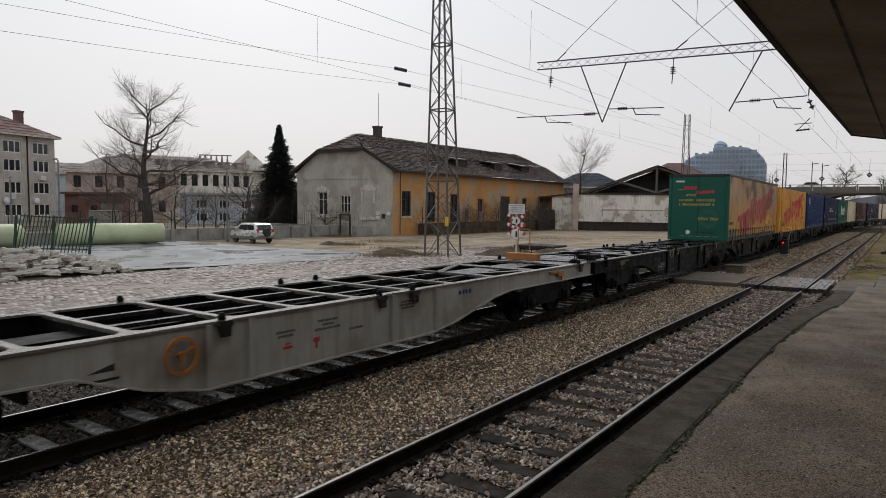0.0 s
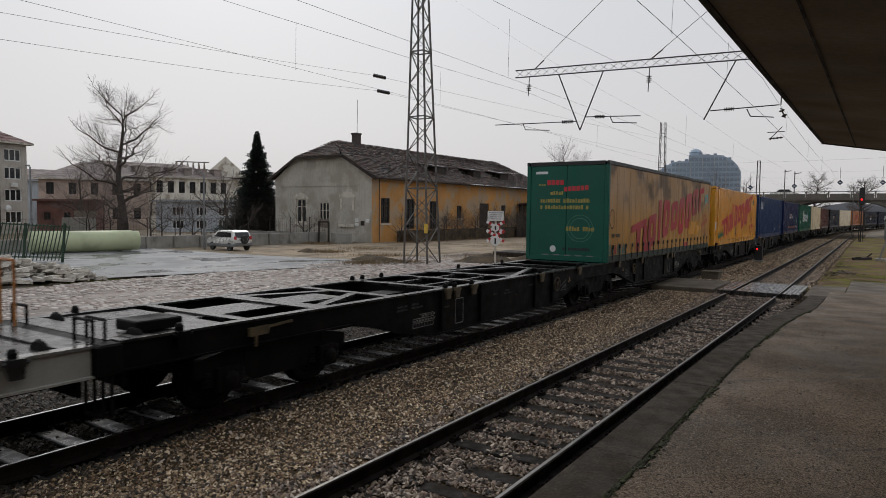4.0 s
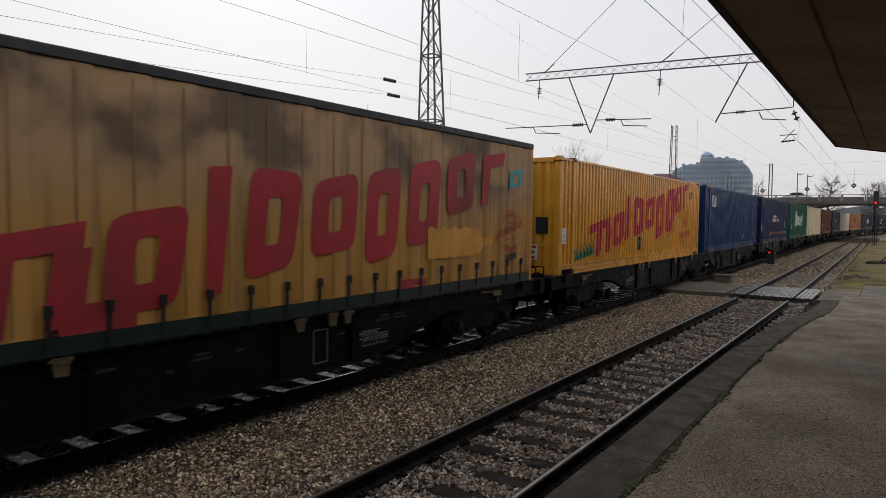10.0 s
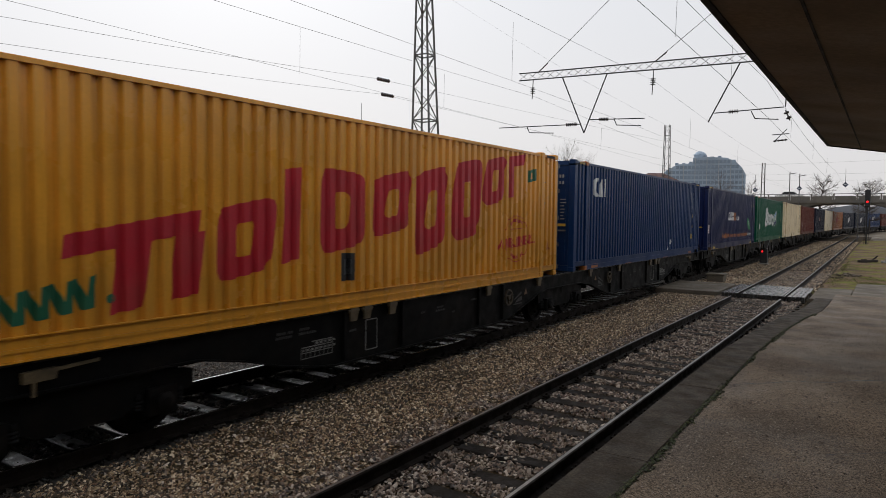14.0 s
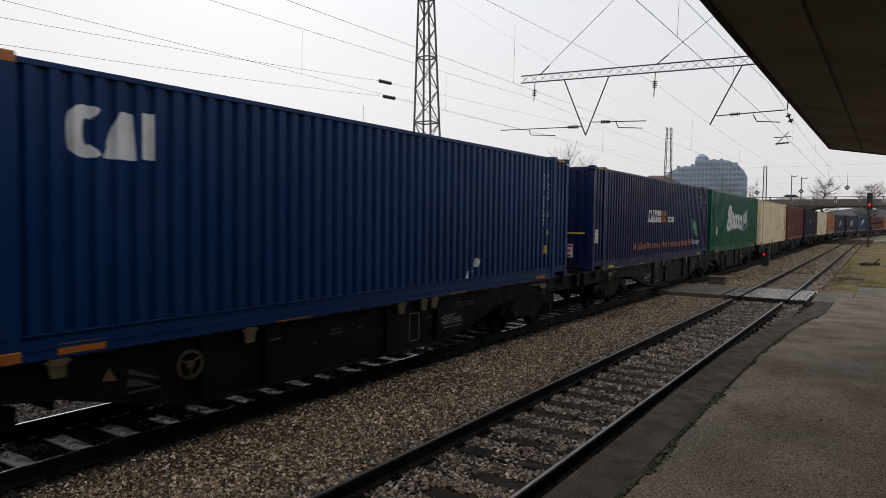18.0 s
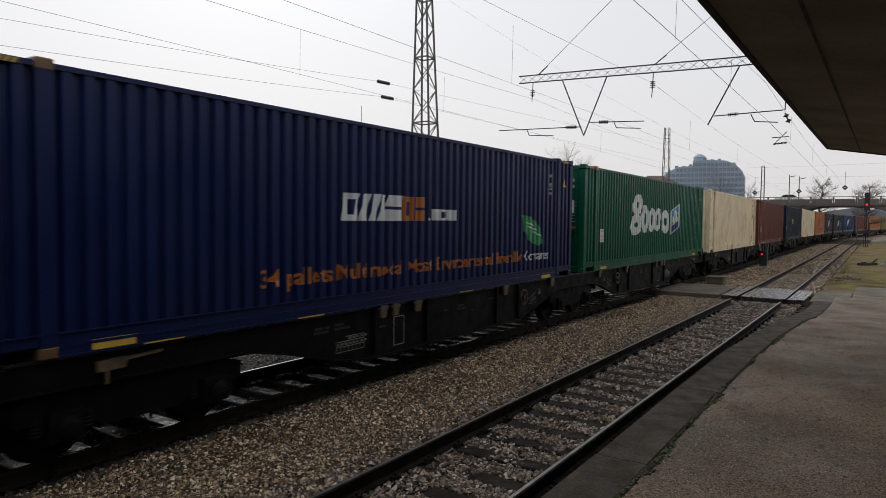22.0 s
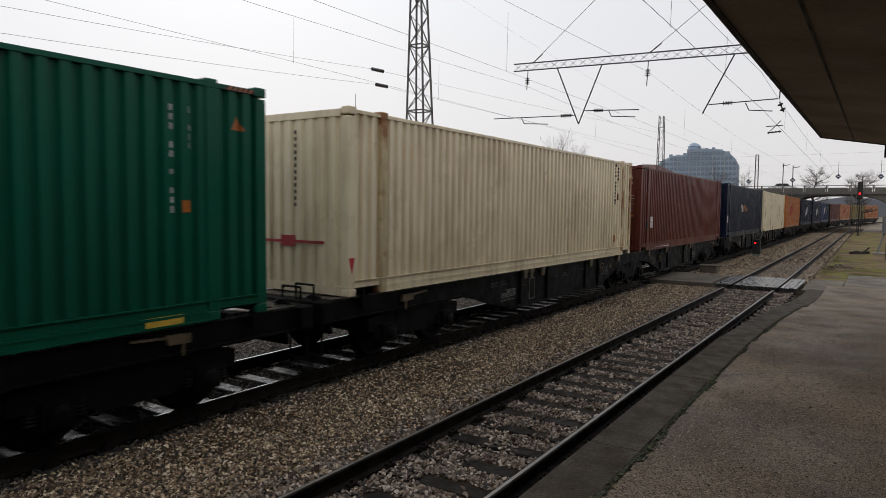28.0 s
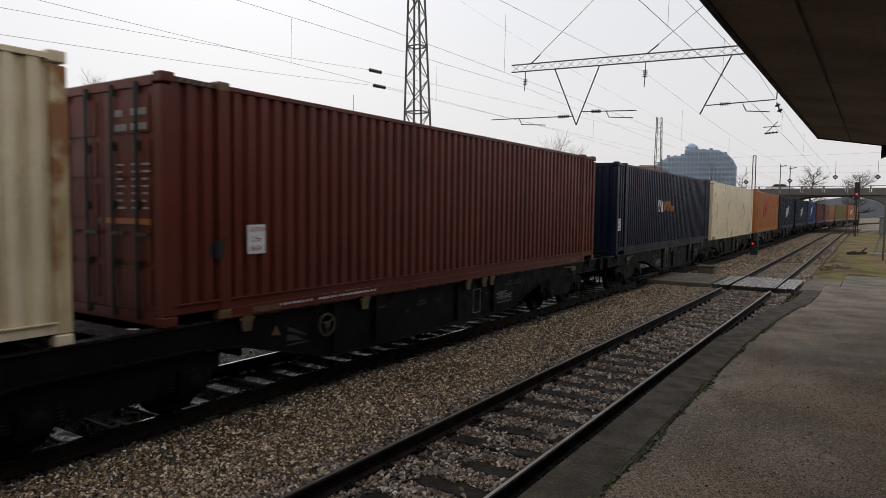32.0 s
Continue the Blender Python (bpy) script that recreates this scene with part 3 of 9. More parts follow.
# stones of that strip, darkened for oil and for shadow under the wagons
M["stones_dark"] = stone_mat("oil_and_shade_dark_stones", [(0.05, 0.038, 0.028), (0.03, 0.023, 0.017), (0.085, 0.065, 0.048), (0.04, 0.03, 0.02), (0.14, 0.11, 0.085), (0.025, 0.02, 0.015)])
M["gravel"] = stone_mat("brown_path_gravel", [(0.30, 0.20, 0.105), (0.085, 0.056, 0.031), (0.46, 0.335, 0.20), (0.17, 0.105, 0.054), (0.040, 0.029, 0.019), (0.68, 0.545, 0.37), (0.19, 0.105, 0.058), (0.36, 0.255, 0.155), (0.055, 0.040, 0.026)], gain_by=1.18)

M["sett"] = stone_mat("worn_pale_sett_stone", [(0.40, 0.34, 0.30), (0.25, 0.20, 0.165), (0.50, 0.45, 0.41), (0.31, 0.235, 0.19), (0.17, 0.13, 0.105), (0.43, 0.36, 0.31)], 0.5)
tagged(link("sett_paving", sett_stones(), M["sett"]), "worn pale stone setts with open muddy joints", "paving", kind="stuff")


def off_sleepers(rng, x, y, z):
    """Most stones lie between the sleepers; drifts of them bury parts of some."""
    for xc, sp, a0 in ((X1, 0.62, -5.7), (X2, 0.61, -5.7)):
        on = (np.abs(x - xc) < 1.3) & (np.abs((y - a0 + sp / 2) % sp - sp / 2) < 0.145)
        row = np.floor((y - a0 + sp / 2) / sp)
        drift = np.sin(row * 12.9 + xc) + np.sin(x * 3.1 + row * 5.7) + 0.8 * np.sin(x * 7.3 - row * 2.1) + rng.normal(0, 0.35, len(x))
        bury = on & (drift > 0.95)
        z = np.where(bury, np.maximum(z, -0.186 + np.array([fall(v) for v in y])), z)
        y = np.where(on & ~bury, y + sp / 2, y)
    return np.stack([x, y, z], 1)


def ballast_spots(rng, n, self_x=(-6.95, -2.35)):
    """Denser near the platform end, thinning out along the line; in two loose layers."""
    y = 2.0 + 38 * rng.random(n) ** 1.8
    x = rng.uniform(*self_x, n)
    if self_x[1] > -3:
        x = np.where(rng.random(n) < 0.6, rng.uniform(-5.05, self_x[1], n), x)
    z = np.interp(x, BED_X, BED_H) + np.array([fall(v) for v in y])
    z += np.where((x > -7.1) & (x < -4.95), rng.uniform(-0.025, 0.006, n), rng.uniform(-0.008, 0.034, n))
    return off_sleepers(rng, x, y, z)


def path_spots(rng, n):
    """Smaller stones of the trodden strip between the tracks, in drifts with bare earth between."""
    y = 2.0 + 32 * rng.random(n) ** 1.7
    x = np.clip(rng.normal(-5.75, 0.8, n), -7.1, -4.4)
    bare = np.sin(x * 2.6 + y * 0.5) * np.sin(y * 0.9 - x) > 0.45
    x = np.where(bare & (rng.random(n) < 0.55), rng.uniform(-6.9, -4.45, n), x)
    z = np.interp(x, BED_X, BED_H) + rng.uniform(-0.010, 0.012, n) + np.array([fall(v) for v in y])
    return np.stack([x, y, z], 1)


stones("ballast_stones", 80000, ballast_spots, (0.013, 0.030), M["stones"], "loose pale grey and brown broken ballast stones")
stones("through_ballast", 34000, lambda rng, n: ballast_spots(rng, n, (-11.4, -6.8)), (0.015, 0.034), M["stones_dark"], "broken stones of the through track, darkened for oil and train shadow")



def near_spots(rng, n):
    y = rng.uniform(-7.5, 2.2, n)
    x = rng.uniform(-11.3, -2.35, n)
    return off_sleepers(rng, x, y, np.interp(x, BED_X, BED_H) + 0.008)


stones("near_ballast", 15000, near_spots, (0.016, 0.036), M["stones"], "loose broken ballast stones beside the platform")


def far_spots(rng, n):
    y = 29.0 + 75.0 * rng.random(n) ** 1.3
    x = rng.uniform(-7.0, -2.3, n) - 0.0115 * np.maximum(0, y - 30)
    z = np.interp(x, BED_X, BED_H) + 0.01 + np.array([fall(v) for v in y])
    return np.stack([x, y, z], 1)


stones("far_ballast", 30000, far_spots, (0.018, 0.042), M["gravel"], "brown broken ballast stones farther down the line")
stones("path_gravel", 80000, path_spots, (0.010, 0.025), M["gravel"], "brown and pale gravel trodden between the tracks")

# ---------------------------------------------------------------- platform and canopy
PLAT = 0.35


def plat_z(x, y):
    return PLAT - 0.36 * min(max((y - 12.5) / 11.0, 0), 1) + (fall(y) if y > 12 else 0) + 0.012 * noise.noise((x * 0.6, y * 0.4, 5))


def plat_edge(y):
    return -1.74 + 0.30 * min(max((y - 14.0) / 7.0, 0), 1) ** 2


pv, pf = [], []
py = list(np.arange(-25, 27.01, 0.5))
for j, y in enumerate(py):
    for i in range(25):
        x = plat_edge(y) + (9.0 - plat_edge(y)) * (i / 24) ** 1.5
        pv.append((x, y, plat_z(x, y)))
    if j:
        pf += [((j - 1) * 25 + i, (j - 1) * 25 + i + 1, j * 25 + i + 1, j * 25 + i) for i in range(24)]
tagged(link("platform", pmesh("platform", pv, pf), M["platform"]), "worn damp brown asphalt platform surface", kind="structure")
edge = empty("platform_edge", None, "damp mossy concrete platform edge slabs", kind="structure")
for k in range(17):
    y0 = -24 + k * 3.0
    y1 = min(y0 + 2.996, 25.18)
    if y0 > 24.5:
        break
    bm = bmesh.new()
    v = box(bm, -2.24, -1.75, y0, y1, -0.4, PLAT)
    for q in v:
        q.co.x += plat_edge(q.co.y) + 1.74 + (random.uniform(-0.012, 0.02) if q.co.x > -2 else random.uniform(-0.006, 0.006))
        if q.co.z > 0:
            q.co.z = plat_z(-1.9, q.co.y) + 0.015 + random.uniform(-0.003, 0.003)
    bevelled(bm, 0.008)
    part("slab", bm, M["kerb"], edge)


def crack_line(pts, width, seed):
    """A jagged open crack along the platform: a thin recessed-looking strip of black grime."""
    rng, verts, faces = random.Random(seed), [], []
    k = 0
    for (xa, ya), (xb, yb) in zip(pts, pts[1:]):
        n = max(2, int(math.hypot(xb - xa, yb - ya) / 0.06))
        for i in range(n):
            t = i / n
            x, y = xa + (xb - xa) * t, ya + (yb - ya) * t + rng.gauss(0, 0.012)
            w = width * rng.uniform(0.25, 1.0)
            verts += [(x, y - w, plat_z(x, y) + 0.004), (x, y + w, plat_z(x, y) + 0.004)]
            if k:
                faces.append((2 * k - 2, 2 * k, 2 * k + 1, 2 * k - 1))
            k += 1
    return tagged(link("crack", pmesh("crack", verts, faces), M["black"]), "dark crack across the asphalt platform", kind="structure")


crack_line([(-1.64, 9.45), (-1.0, 10.12), (-0.6, 10.35), (-0.33, 10.71), (0.4, 11.2)], 0.022, 3)
crack_line([(-0.9, 10.2), (-0.75, 10.9), (-0.8, 11.6)], 0.016, 4)
crack_line([(-0.4, 7.2), (0.1, 7.6), (0.6, 7.75)], 0.010, 5)


def grit_spots(rng, n):
    y = 4.0 + 13.0 * rng.random(n) ** 1.5
    x = plat_edge(0) + 0.03 + rng.random(n) * (0.6 + 0.62 * y)
    z = np.array([plat_z(a, b) for a, b in zip(x, y)]) - 0.001
    return np.stack([x, y, z], 1)


M["grit"] = stone_mat("platform_grit", [(0.10, 0.076, 0.055), (0.27, 0.22, 0.17), (0.06, 0.047, 0.036), (0.17, 0.13, 0.095), (0.36, 0.30, 0.24), (0.08, 0.06, 0.045)], 0.95)
stones("platform_grit", 36000, grit_spots, (0.005, 0.012), M["grit"], "loose grit on the worn asphalt platform", 0.5)


def moss_spots(rng, n):
    y = rng.uniform(2.5, 20.0, n)
    lump = np.sin(y * 2.3) + np.sin(y * 5.1 + 1) + np.sin(y * 0.9 + 2)
    x = np.array([plat_edge(v) for v in y]) + rng.normal(0.0, 0.012, n) + np.where(lump > 0.6, np.abs(rng.normal(0, 0.028, n)), 0)
    z = np.array([plat_z(a, b) for a, b in zip(x, y)]) + 0.004
    return np.stack([x, y, z], 1)


M["moss"] = stone_mat("dark_moss_and_grit", [(0.03, 0.04, 0.012), (0.05, 0.055, 0.018), (0.035, 0.028, 0.018), (0.065, 0.07, 0.022)], 0.95)
stones("joint_moss", 9000, moss_spots, (0.006, 0.022), M["moss"], "dark moss and grit along the platform edge joint", 0.35)

# canopy: a broad slab that rises towards the track
can = empty("canopy", None, "dark grimy station platform canopy", "canopy", kind="structure")
# seen only near its far end; the run to y -140 is added to dim sky light
part("soffit", prism(bmesh.new(), [(-1.299, 4.40), (-1.299, 4.52), (6.2, 3.35), (6.2, 3.1)], -140, 19.4, "y"), M["soffit"], can)
for k in range(9):
    x = -0.62 + k * 0.74
    z = 4.40 - (x + 1.299) * 1.30 / 7.499
    part("board_joint", boxes((x - 0.012, x + 0.012, -12, 19.38, z - 0.012, z + 0.02)), M["fascia"], can, "dark joint between soffit boards")
part("fascia", prism(bmesh.new(), [(-1.365, 4.39), (-1.30, 4.385), (-1.30, 4.62), (-1.365, 4.62)], -140, 19.44, "y"), M["fascia"], can)
part("end_fascia", prism(bmesh.new(), [(-1.365, 4.385), (6.2, 3.085), (6.2, 3.45), (-1.365, 4.62)], 19.405, 19.47, "y"), M["fascia"], can)
part("roofing", prism(bmesh.new(), [(-1.299, 4.525), (-1.299, 4.60), (6.2, 3.45), (6.2, 3.36)], -140, 19.4, "y"), M["fascia"], can)
# wall out of view, added to close the side and cut low sky light
tagged(part("wall_station", boxes((6.2, 6.6, -140, 19.4, -0.4, 4.2)), M["concrete"]), "unseen plain wall added to close the station side and block sky light", kind="structure")


# ---------------------------------------------------------------- freight train
def ring_disc(bm, c, r0, r1, t, n=20, axis=0):
    """A flat ring round the x axis at c."""
    vs = []
    for x in (-t / 2, t / 2):
        for r in (r0, r1):
            vs.append([bm.verts.new((c[0] + x, c[1] + r * math.cos(2 * math.pi * i / n), c[2] + r * math.sin(2 * math.pi * i / n))) for i in range(n)])
    for i in range(n):
        j = (i + 1) % n
        for a, b in ((0, 1), (1, 3), (3, 2), (2, 0)):
            bm.faces.new((vs[a][i], vs[a][j], vs[b][j], vs[b][i]))
    bmesh.ops.recalc_face_normals(bm, faces=bm.faces)


def wheelset_mesh():
    bm = bmesh.new()
    tube(bm, (-1.0, 0, 0), (1.0, 0, 0), 0.08, 10)
    for s in (-1, 1):
        m = Matrix.Translation((s * 0.755, 0, 0)) @ Matrix.Rotation(s * math.pi / 2, 4, "Y")
        lathe(bm, [(0.09, -0.09), (0.14, -0.08), (0.34, -0.05), (0.46, -0.075), (0.49, -0.07), (0.485, -0.045), (0.45, -0.04), (0.435, 0.065), (0.36, 0.065), (0.33, 0.02), (0.15, 0.03), (0.13, 0.09), (0.09, 0.09)], 24, m)
        for k in range(3):
            a = k * 2.094
            tube(bm, (s * 0.82, 0.24 * math.cos(a), 0.24 * math.sin(a)), (s * 0.765, 0.24 * math.cos(a), 0.24 * math.sin(a)), 0.03, 6)
    me = bpy.data.meshes.new("wheelset")
    bm.to_mesh(me)
    bm.free()
    me.materials.append(M["steel_dark"])
    return me


WHEELS = wheelset_mesh()


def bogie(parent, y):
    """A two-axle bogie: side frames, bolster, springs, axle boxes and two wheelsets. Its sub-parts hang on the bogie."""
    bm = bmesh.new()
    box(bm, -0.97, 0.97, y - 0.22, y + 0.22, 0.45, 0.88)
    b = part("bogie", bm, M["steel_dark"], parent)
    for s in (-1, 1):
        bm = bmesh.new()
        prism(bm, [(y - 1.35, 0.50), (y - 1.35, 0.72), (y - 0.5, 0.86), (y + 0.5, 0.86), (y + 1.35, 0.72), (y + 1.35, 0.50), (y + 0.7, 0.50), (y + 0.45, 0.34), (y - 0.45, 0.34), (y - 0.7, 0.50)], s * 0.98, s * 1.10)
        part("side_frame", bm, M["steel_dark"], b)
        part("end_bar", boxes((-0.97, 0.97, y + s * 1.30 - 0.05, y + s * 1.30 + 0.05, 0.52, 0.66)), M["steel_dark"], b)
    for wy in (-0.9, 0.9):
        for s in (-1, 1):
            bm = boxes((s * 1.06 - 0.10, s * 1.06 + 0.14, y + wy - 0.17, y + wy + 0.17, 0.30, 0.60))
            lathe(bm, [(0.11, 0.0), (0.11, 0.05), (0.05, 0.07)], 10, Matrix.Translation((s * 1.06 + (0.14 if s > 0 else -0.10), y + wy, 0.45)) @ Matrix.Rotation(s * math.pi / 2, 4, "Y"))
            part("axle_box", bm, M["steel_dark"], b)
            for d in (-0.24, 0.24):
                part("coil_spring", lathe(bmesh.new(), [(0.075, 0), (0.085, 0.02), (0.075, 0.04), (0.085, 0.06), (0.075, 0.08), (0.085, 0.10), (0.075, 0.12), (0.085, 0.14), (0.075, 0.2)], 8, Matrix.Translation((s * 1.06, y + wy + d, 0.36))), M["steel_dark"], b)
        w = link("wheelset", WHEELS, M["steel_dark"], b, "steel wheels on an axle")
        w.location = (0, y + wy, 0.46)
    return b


HALF = 14.86
BELLY_DARK = [(0.0, 0.84), (3.7, 0.84), (4.4, 0.70), (5.0, 0.53), (5.6, 0.41), (6.1, 0.34), (11.35, 0.34), (12.2, 0.54), (13.0, 0.76), (13.6, 0.84), (HALF, 0.84)]
BELLY = [(0.0, 0.84), (4.3, 0.84), (5.0, 0.76), (5.7, 0.60), (6.4, 0.45), (7.1, 0.36), (11.65, 0.36), (12.4, 0.52), (13.2, 0.80), (HALF, 0.84)]


def flat_half(paint, deck, label, jacobs, grey):
    """Half of an articulated container wagon. Local y runs from the coupled end (0) to the joint; the rail head is z 0."""
    root = empty("container_wagon", None, label, "freight wagon", "wagons of the freight train")
    top = 1.13
    belly = BELLY if grey else BELLY_DARK
    for s in (-1, 1):
        x = s * 1.15
        part("side_sill", prism(bmesh.new(), belly + [(HALF, top), (0.0, top)], x - 0.018, x + 0.018), paint, root)
        bm = boxes((x - 0.10 if s > 0 else x - 0.05, x + 0.05 if s > 0 else x + 0.10, 0, HALF, top, top + 0.03))
        part("top_flange", bm, deck, root)
        bm = bmesh.new()
        for (a, za), (b, zb) in zip(belly, belly[1:]):
            prism(bm, [(a, za - 0.022), (b, zb - 0.022), (b, zb), (a, za)], x - 0.08, x + 0.06)
        part("bottom_flange", bm, paint, root)
        # thin sheet inside the sill: its black is dirt plus painted underframe shade
        part("inner_web", prism(bmesh.new(), [(0.3, 0.86), (4.4, 0.86), (5.8, 0.62), (7.1, 0.39), (11.3, 0.39), (12.2, 0.58), (13.1, 0.82), (HALF - 0.3, 0.86), (HALF - 0.3, top - 0.004), (0.3, top - 0.004)], x - s * 0.022, x - s * 0.03), M["steel_dark"], root, "near-black sheet inside the sill, for its dirt and the underframe shade")
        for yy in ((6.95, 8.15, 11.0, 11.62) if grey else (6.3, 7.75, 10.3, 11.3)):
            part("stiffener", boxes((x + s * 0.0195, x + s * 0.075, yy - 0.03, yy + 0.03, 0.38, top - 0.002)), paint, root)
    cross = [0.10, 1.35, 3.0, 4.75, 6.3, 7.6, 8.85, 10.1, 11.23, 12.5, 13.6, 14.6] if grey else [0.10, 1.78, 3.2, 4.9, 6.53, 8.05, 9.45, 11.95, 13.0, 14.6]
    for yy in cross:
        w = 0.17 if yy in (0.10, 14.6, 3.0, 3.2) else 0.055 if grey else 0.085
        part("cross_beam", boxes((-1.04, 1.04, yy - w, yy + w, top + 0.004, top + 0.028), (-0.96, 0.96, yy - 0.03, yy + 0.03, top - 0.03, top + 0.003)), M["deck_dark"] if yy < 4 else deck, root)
        # webs kept near black, so the openings look shaded
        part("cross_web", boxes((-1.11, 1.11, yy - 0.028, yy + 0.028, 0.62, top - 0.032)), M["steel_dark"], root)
    lanes = (4.75, 12.5) if grey else (6.53, 9.45)
    for x in (-0.38, 0.38):
        part("long_beam", boxes((x - 0.045, x + 0.045, lanes[0], lanes[1], top - 0.05, top + 0.003)), deck if not grey else M["deck_dark"], root)
    # rounded plates in the corners of the deck openings
    r = 0.16 if grey else 0.26
    for y0, y1 in zip(cross[3:], cross[4:]):
        bays = ((-1.04, -0.425), (-0.335, 0.335), (0.425, 1.04)) if lanes[0] <= y0 < lanes[1] and not grey else ((-1.04, 1.04),)
        for x0, x1 in bays:
            bm = bmesh.new()
            for cx, sx in ((x0, 1), (x1, -1)):
                for cy, sy in ((y0 + 0.06, 1), (y1 - 0.06, -1)):
                    pts = [(cx, cy), (cx + sx * r, cy)] + [(cx + sx * r * (1 - math.sin(q)), cy + sy * r * (1 - math.cos(q))) for q in (0.39, 0.79, 1.18)] + [(cx, cy + sy * r)]
                    prism(bm, pts if sx * sy > 0 else pts[::-1], top + 0.005, top + 0.026, "z")
            tagged(part("gusset_plate", bm, deck, root, "rounded corner plates of a deck opening"), kind="stuff")
    part("centre_sill", boxes((-0.36, 0.36, 0.12, 4.5, top - 0.012, top + 0.001)), M["deck_dark"], root)
    # deep near-black box, added to darken what shows through the deck
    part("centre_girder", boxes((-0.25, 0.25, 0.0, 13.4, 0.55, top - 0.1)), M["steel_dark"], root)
    part("diagonal_brace", bar(bar(bmesh.new(), (-0.30, 4.8, top), (-1.0, 3.1, top), 0.16, 0.05), (0.30, 4.8, top), (1.0, 3.1, top), 0.16, 0.05), M["deck_dark"], root)
    if not grey:
        part("diagonal_brace", bar(bar(bmesh.new(), (-0.95, 9.6, top), (-0.28, 11.9, top), 0.14, 0.05), (0.95, 9.6, top), (0.28, 11.9, top), 0.14, 0.05), deck, root)
    for yy in ((0.75, 7.6, 8.45, 11.4, 14.3) if grey else (0.75, 6.46, 6.78, 7.42, 10.62, 13.0)):
        pale = not grey and yy > 6
        for s in (-1, 1):
            bm = bmesh.new()
            box(bm, s * 1.20, s * 1.26, yy - 0.09, yy + 0.09, top - 0.05, top + 0.03)
            prism(bm, [(yy - 0.08, top - 0.05), (yy + 0.09, top - 0.05), (yy + 0.06, top - 0.17), (yy - 0.07, top - 0.17)], s * 1.21, s * 1.25)
            tube(bm, (s * 1.235, yy - 0.12, top - 0.01), (s * 1.235, yy + 0.12, top - 0.01), 0.022, 6)
            p = part("folding_spigot", bm, M["deck_dark"] if grey else M["spigot"] if pale else M["steel_dark"], root)
            part("pin", lathe(bmesh.new(), [(0.05, 0), (0.05, 0.05), (0.03, 0.09)], 8, Matrix.Translation((s * 1.16, yy, top + 0.03))), M["steel_dark"], p)
    # end: headstock, buffers, coupling, steps
    part("headstock", bevelled(boxes((-1.28, 1.28, -0.26, -0.02, 0.82, 1.15)), 0.02), M["steel_dark"], root)
    for s in (-1, 1):
        bm = bmesh.new()
        turn = Matrix.Translation((s * 0.875, -0.27, 1.02)) @ Matrix.Rotation(math.pi / 2, 4, "X")
        lathe(bm, [(0.14, 0.0), (0.14, 0.03), (0.10, 0.04), (0.10, 0.24), (0.075, 0.25), (0.075, 0.36), (0.20, 0.37), (0.225, 0.40), (0.20, 0.43)], 16, turn)
        part("buffer", bm, M["steel_dark"], root)
        bm = bmesh.new()
        for a, b in (((1.20, -0.20, 0.82), (1.20, -0.20, 0.36)), ((1.20, -0.20, 0.36), (0.86, -0.20, 0.36)), ((0.86, -0.20, 0.36), (0.86, -0.20, 0.82))):
            tube(bm, (s * a[0], a[1], a[2]), (s * b[0], b[1], b[2]), 0.018, 6)
        part("step", bm, M["steel_dark"], root)
    bm = bmesh.new()
    box(bm, -0.09, 0.09, -0.42, -0.25, 0.93, 1.07)
    tube(bm, (0, -0.4, 1.0), (0, -0.60, 0.88), 0.035, 8)
    tube(bm, (-0.4, -0.26, 0.9), (-0.25, -0.5, 0.62), 0.02, 6)
    part("coupling", bm, M["steel_dark"], root)
    # hand wheel on the sill near the belly
    for s in (-1, 1):
        bm = bmesh.new()
        c = (s * 1.235, 12.0, 0.83) if grey else (s * 1.235, 11.5, 0.83)
        k_r = 1.0 if grey else 0.78
        ring_disc(bm, c, 0.185 * k_r, 0.225 * k_r, 0.035, 22)
        ring_disc(bm, c, 0.01, 0.05, 0.05, 10)
        for k in range(3):
            a = k * 2.094 + 0.5
            bar(bm, c, (c[0], c[1] + 0.20 * k_r * math.cos(a), c[2] + 0.20 * k_r * math.sin(a)), 0.035, 0.02)
        tube(bm, (s * 1.16, c[1], c[2]), c, 0.025, 8)
        part("brake_wheel", bm, M["orange"] if grey else M["wheel_dull"], root, "hand brake wheel")
        # data panels as plain bars
        ink = M["black"] if grey else M["mark_faint"]
        bm = bmesh.new()
        lines = ((10.4, 0.86, 0.35), (10.4, 0.80, 0.28), (9.6, 0.92, 0.4), (9.6, 0.86, 0.25), (9.6, 0.80, 0.5), (9.0, 0.72, 0.3), (7.7, 0.98, 0.45), (7.7, 0.93, 0.5), (7.75, 0.88, 0.35)) if grey else ((5.05, 0.95, 0.16), (5.22, 0.95, 0.10), (5.1, 0.89, 0.30), (5.5, 0.96, 0.22), (5.55, 0.90, 0.34), (6.52, 0.80, 0.16), (8.4, 0.86, 0.14), (8.95, 0.90, 0.22), (8.95, 0.84, 0.3), (9.4, 0.76, 0.12), (10.2, 0.92, 0.35))
        for yy, zz, wd in lines:
            q = yy - wd / 2
            while q < yy + wd / 2 - 0.02:
                box(bm, s * 1.1685, s * 1.1695, q, q + 0.022, zz - 0.018, zz + 0.018)
                q += 0.034
        tagged(part("data_panel", bm, ink, root, "small printed data lines"), kind="stuff")
        if grey:
            bm = boxes((s * 1.169, s * 1.1705, 10.27, 10.44, 0.62, 0.66), (s * 1.169, s * 1.1705, 10.3, 10.4, 0.68, 0.70), (s * 1.169, s * 1.1705, 9.76, 9.88, 0.63, 0.70), (s * 1.169, s * 1.1705, 9.80, 9.84, 0.54, 0.63))
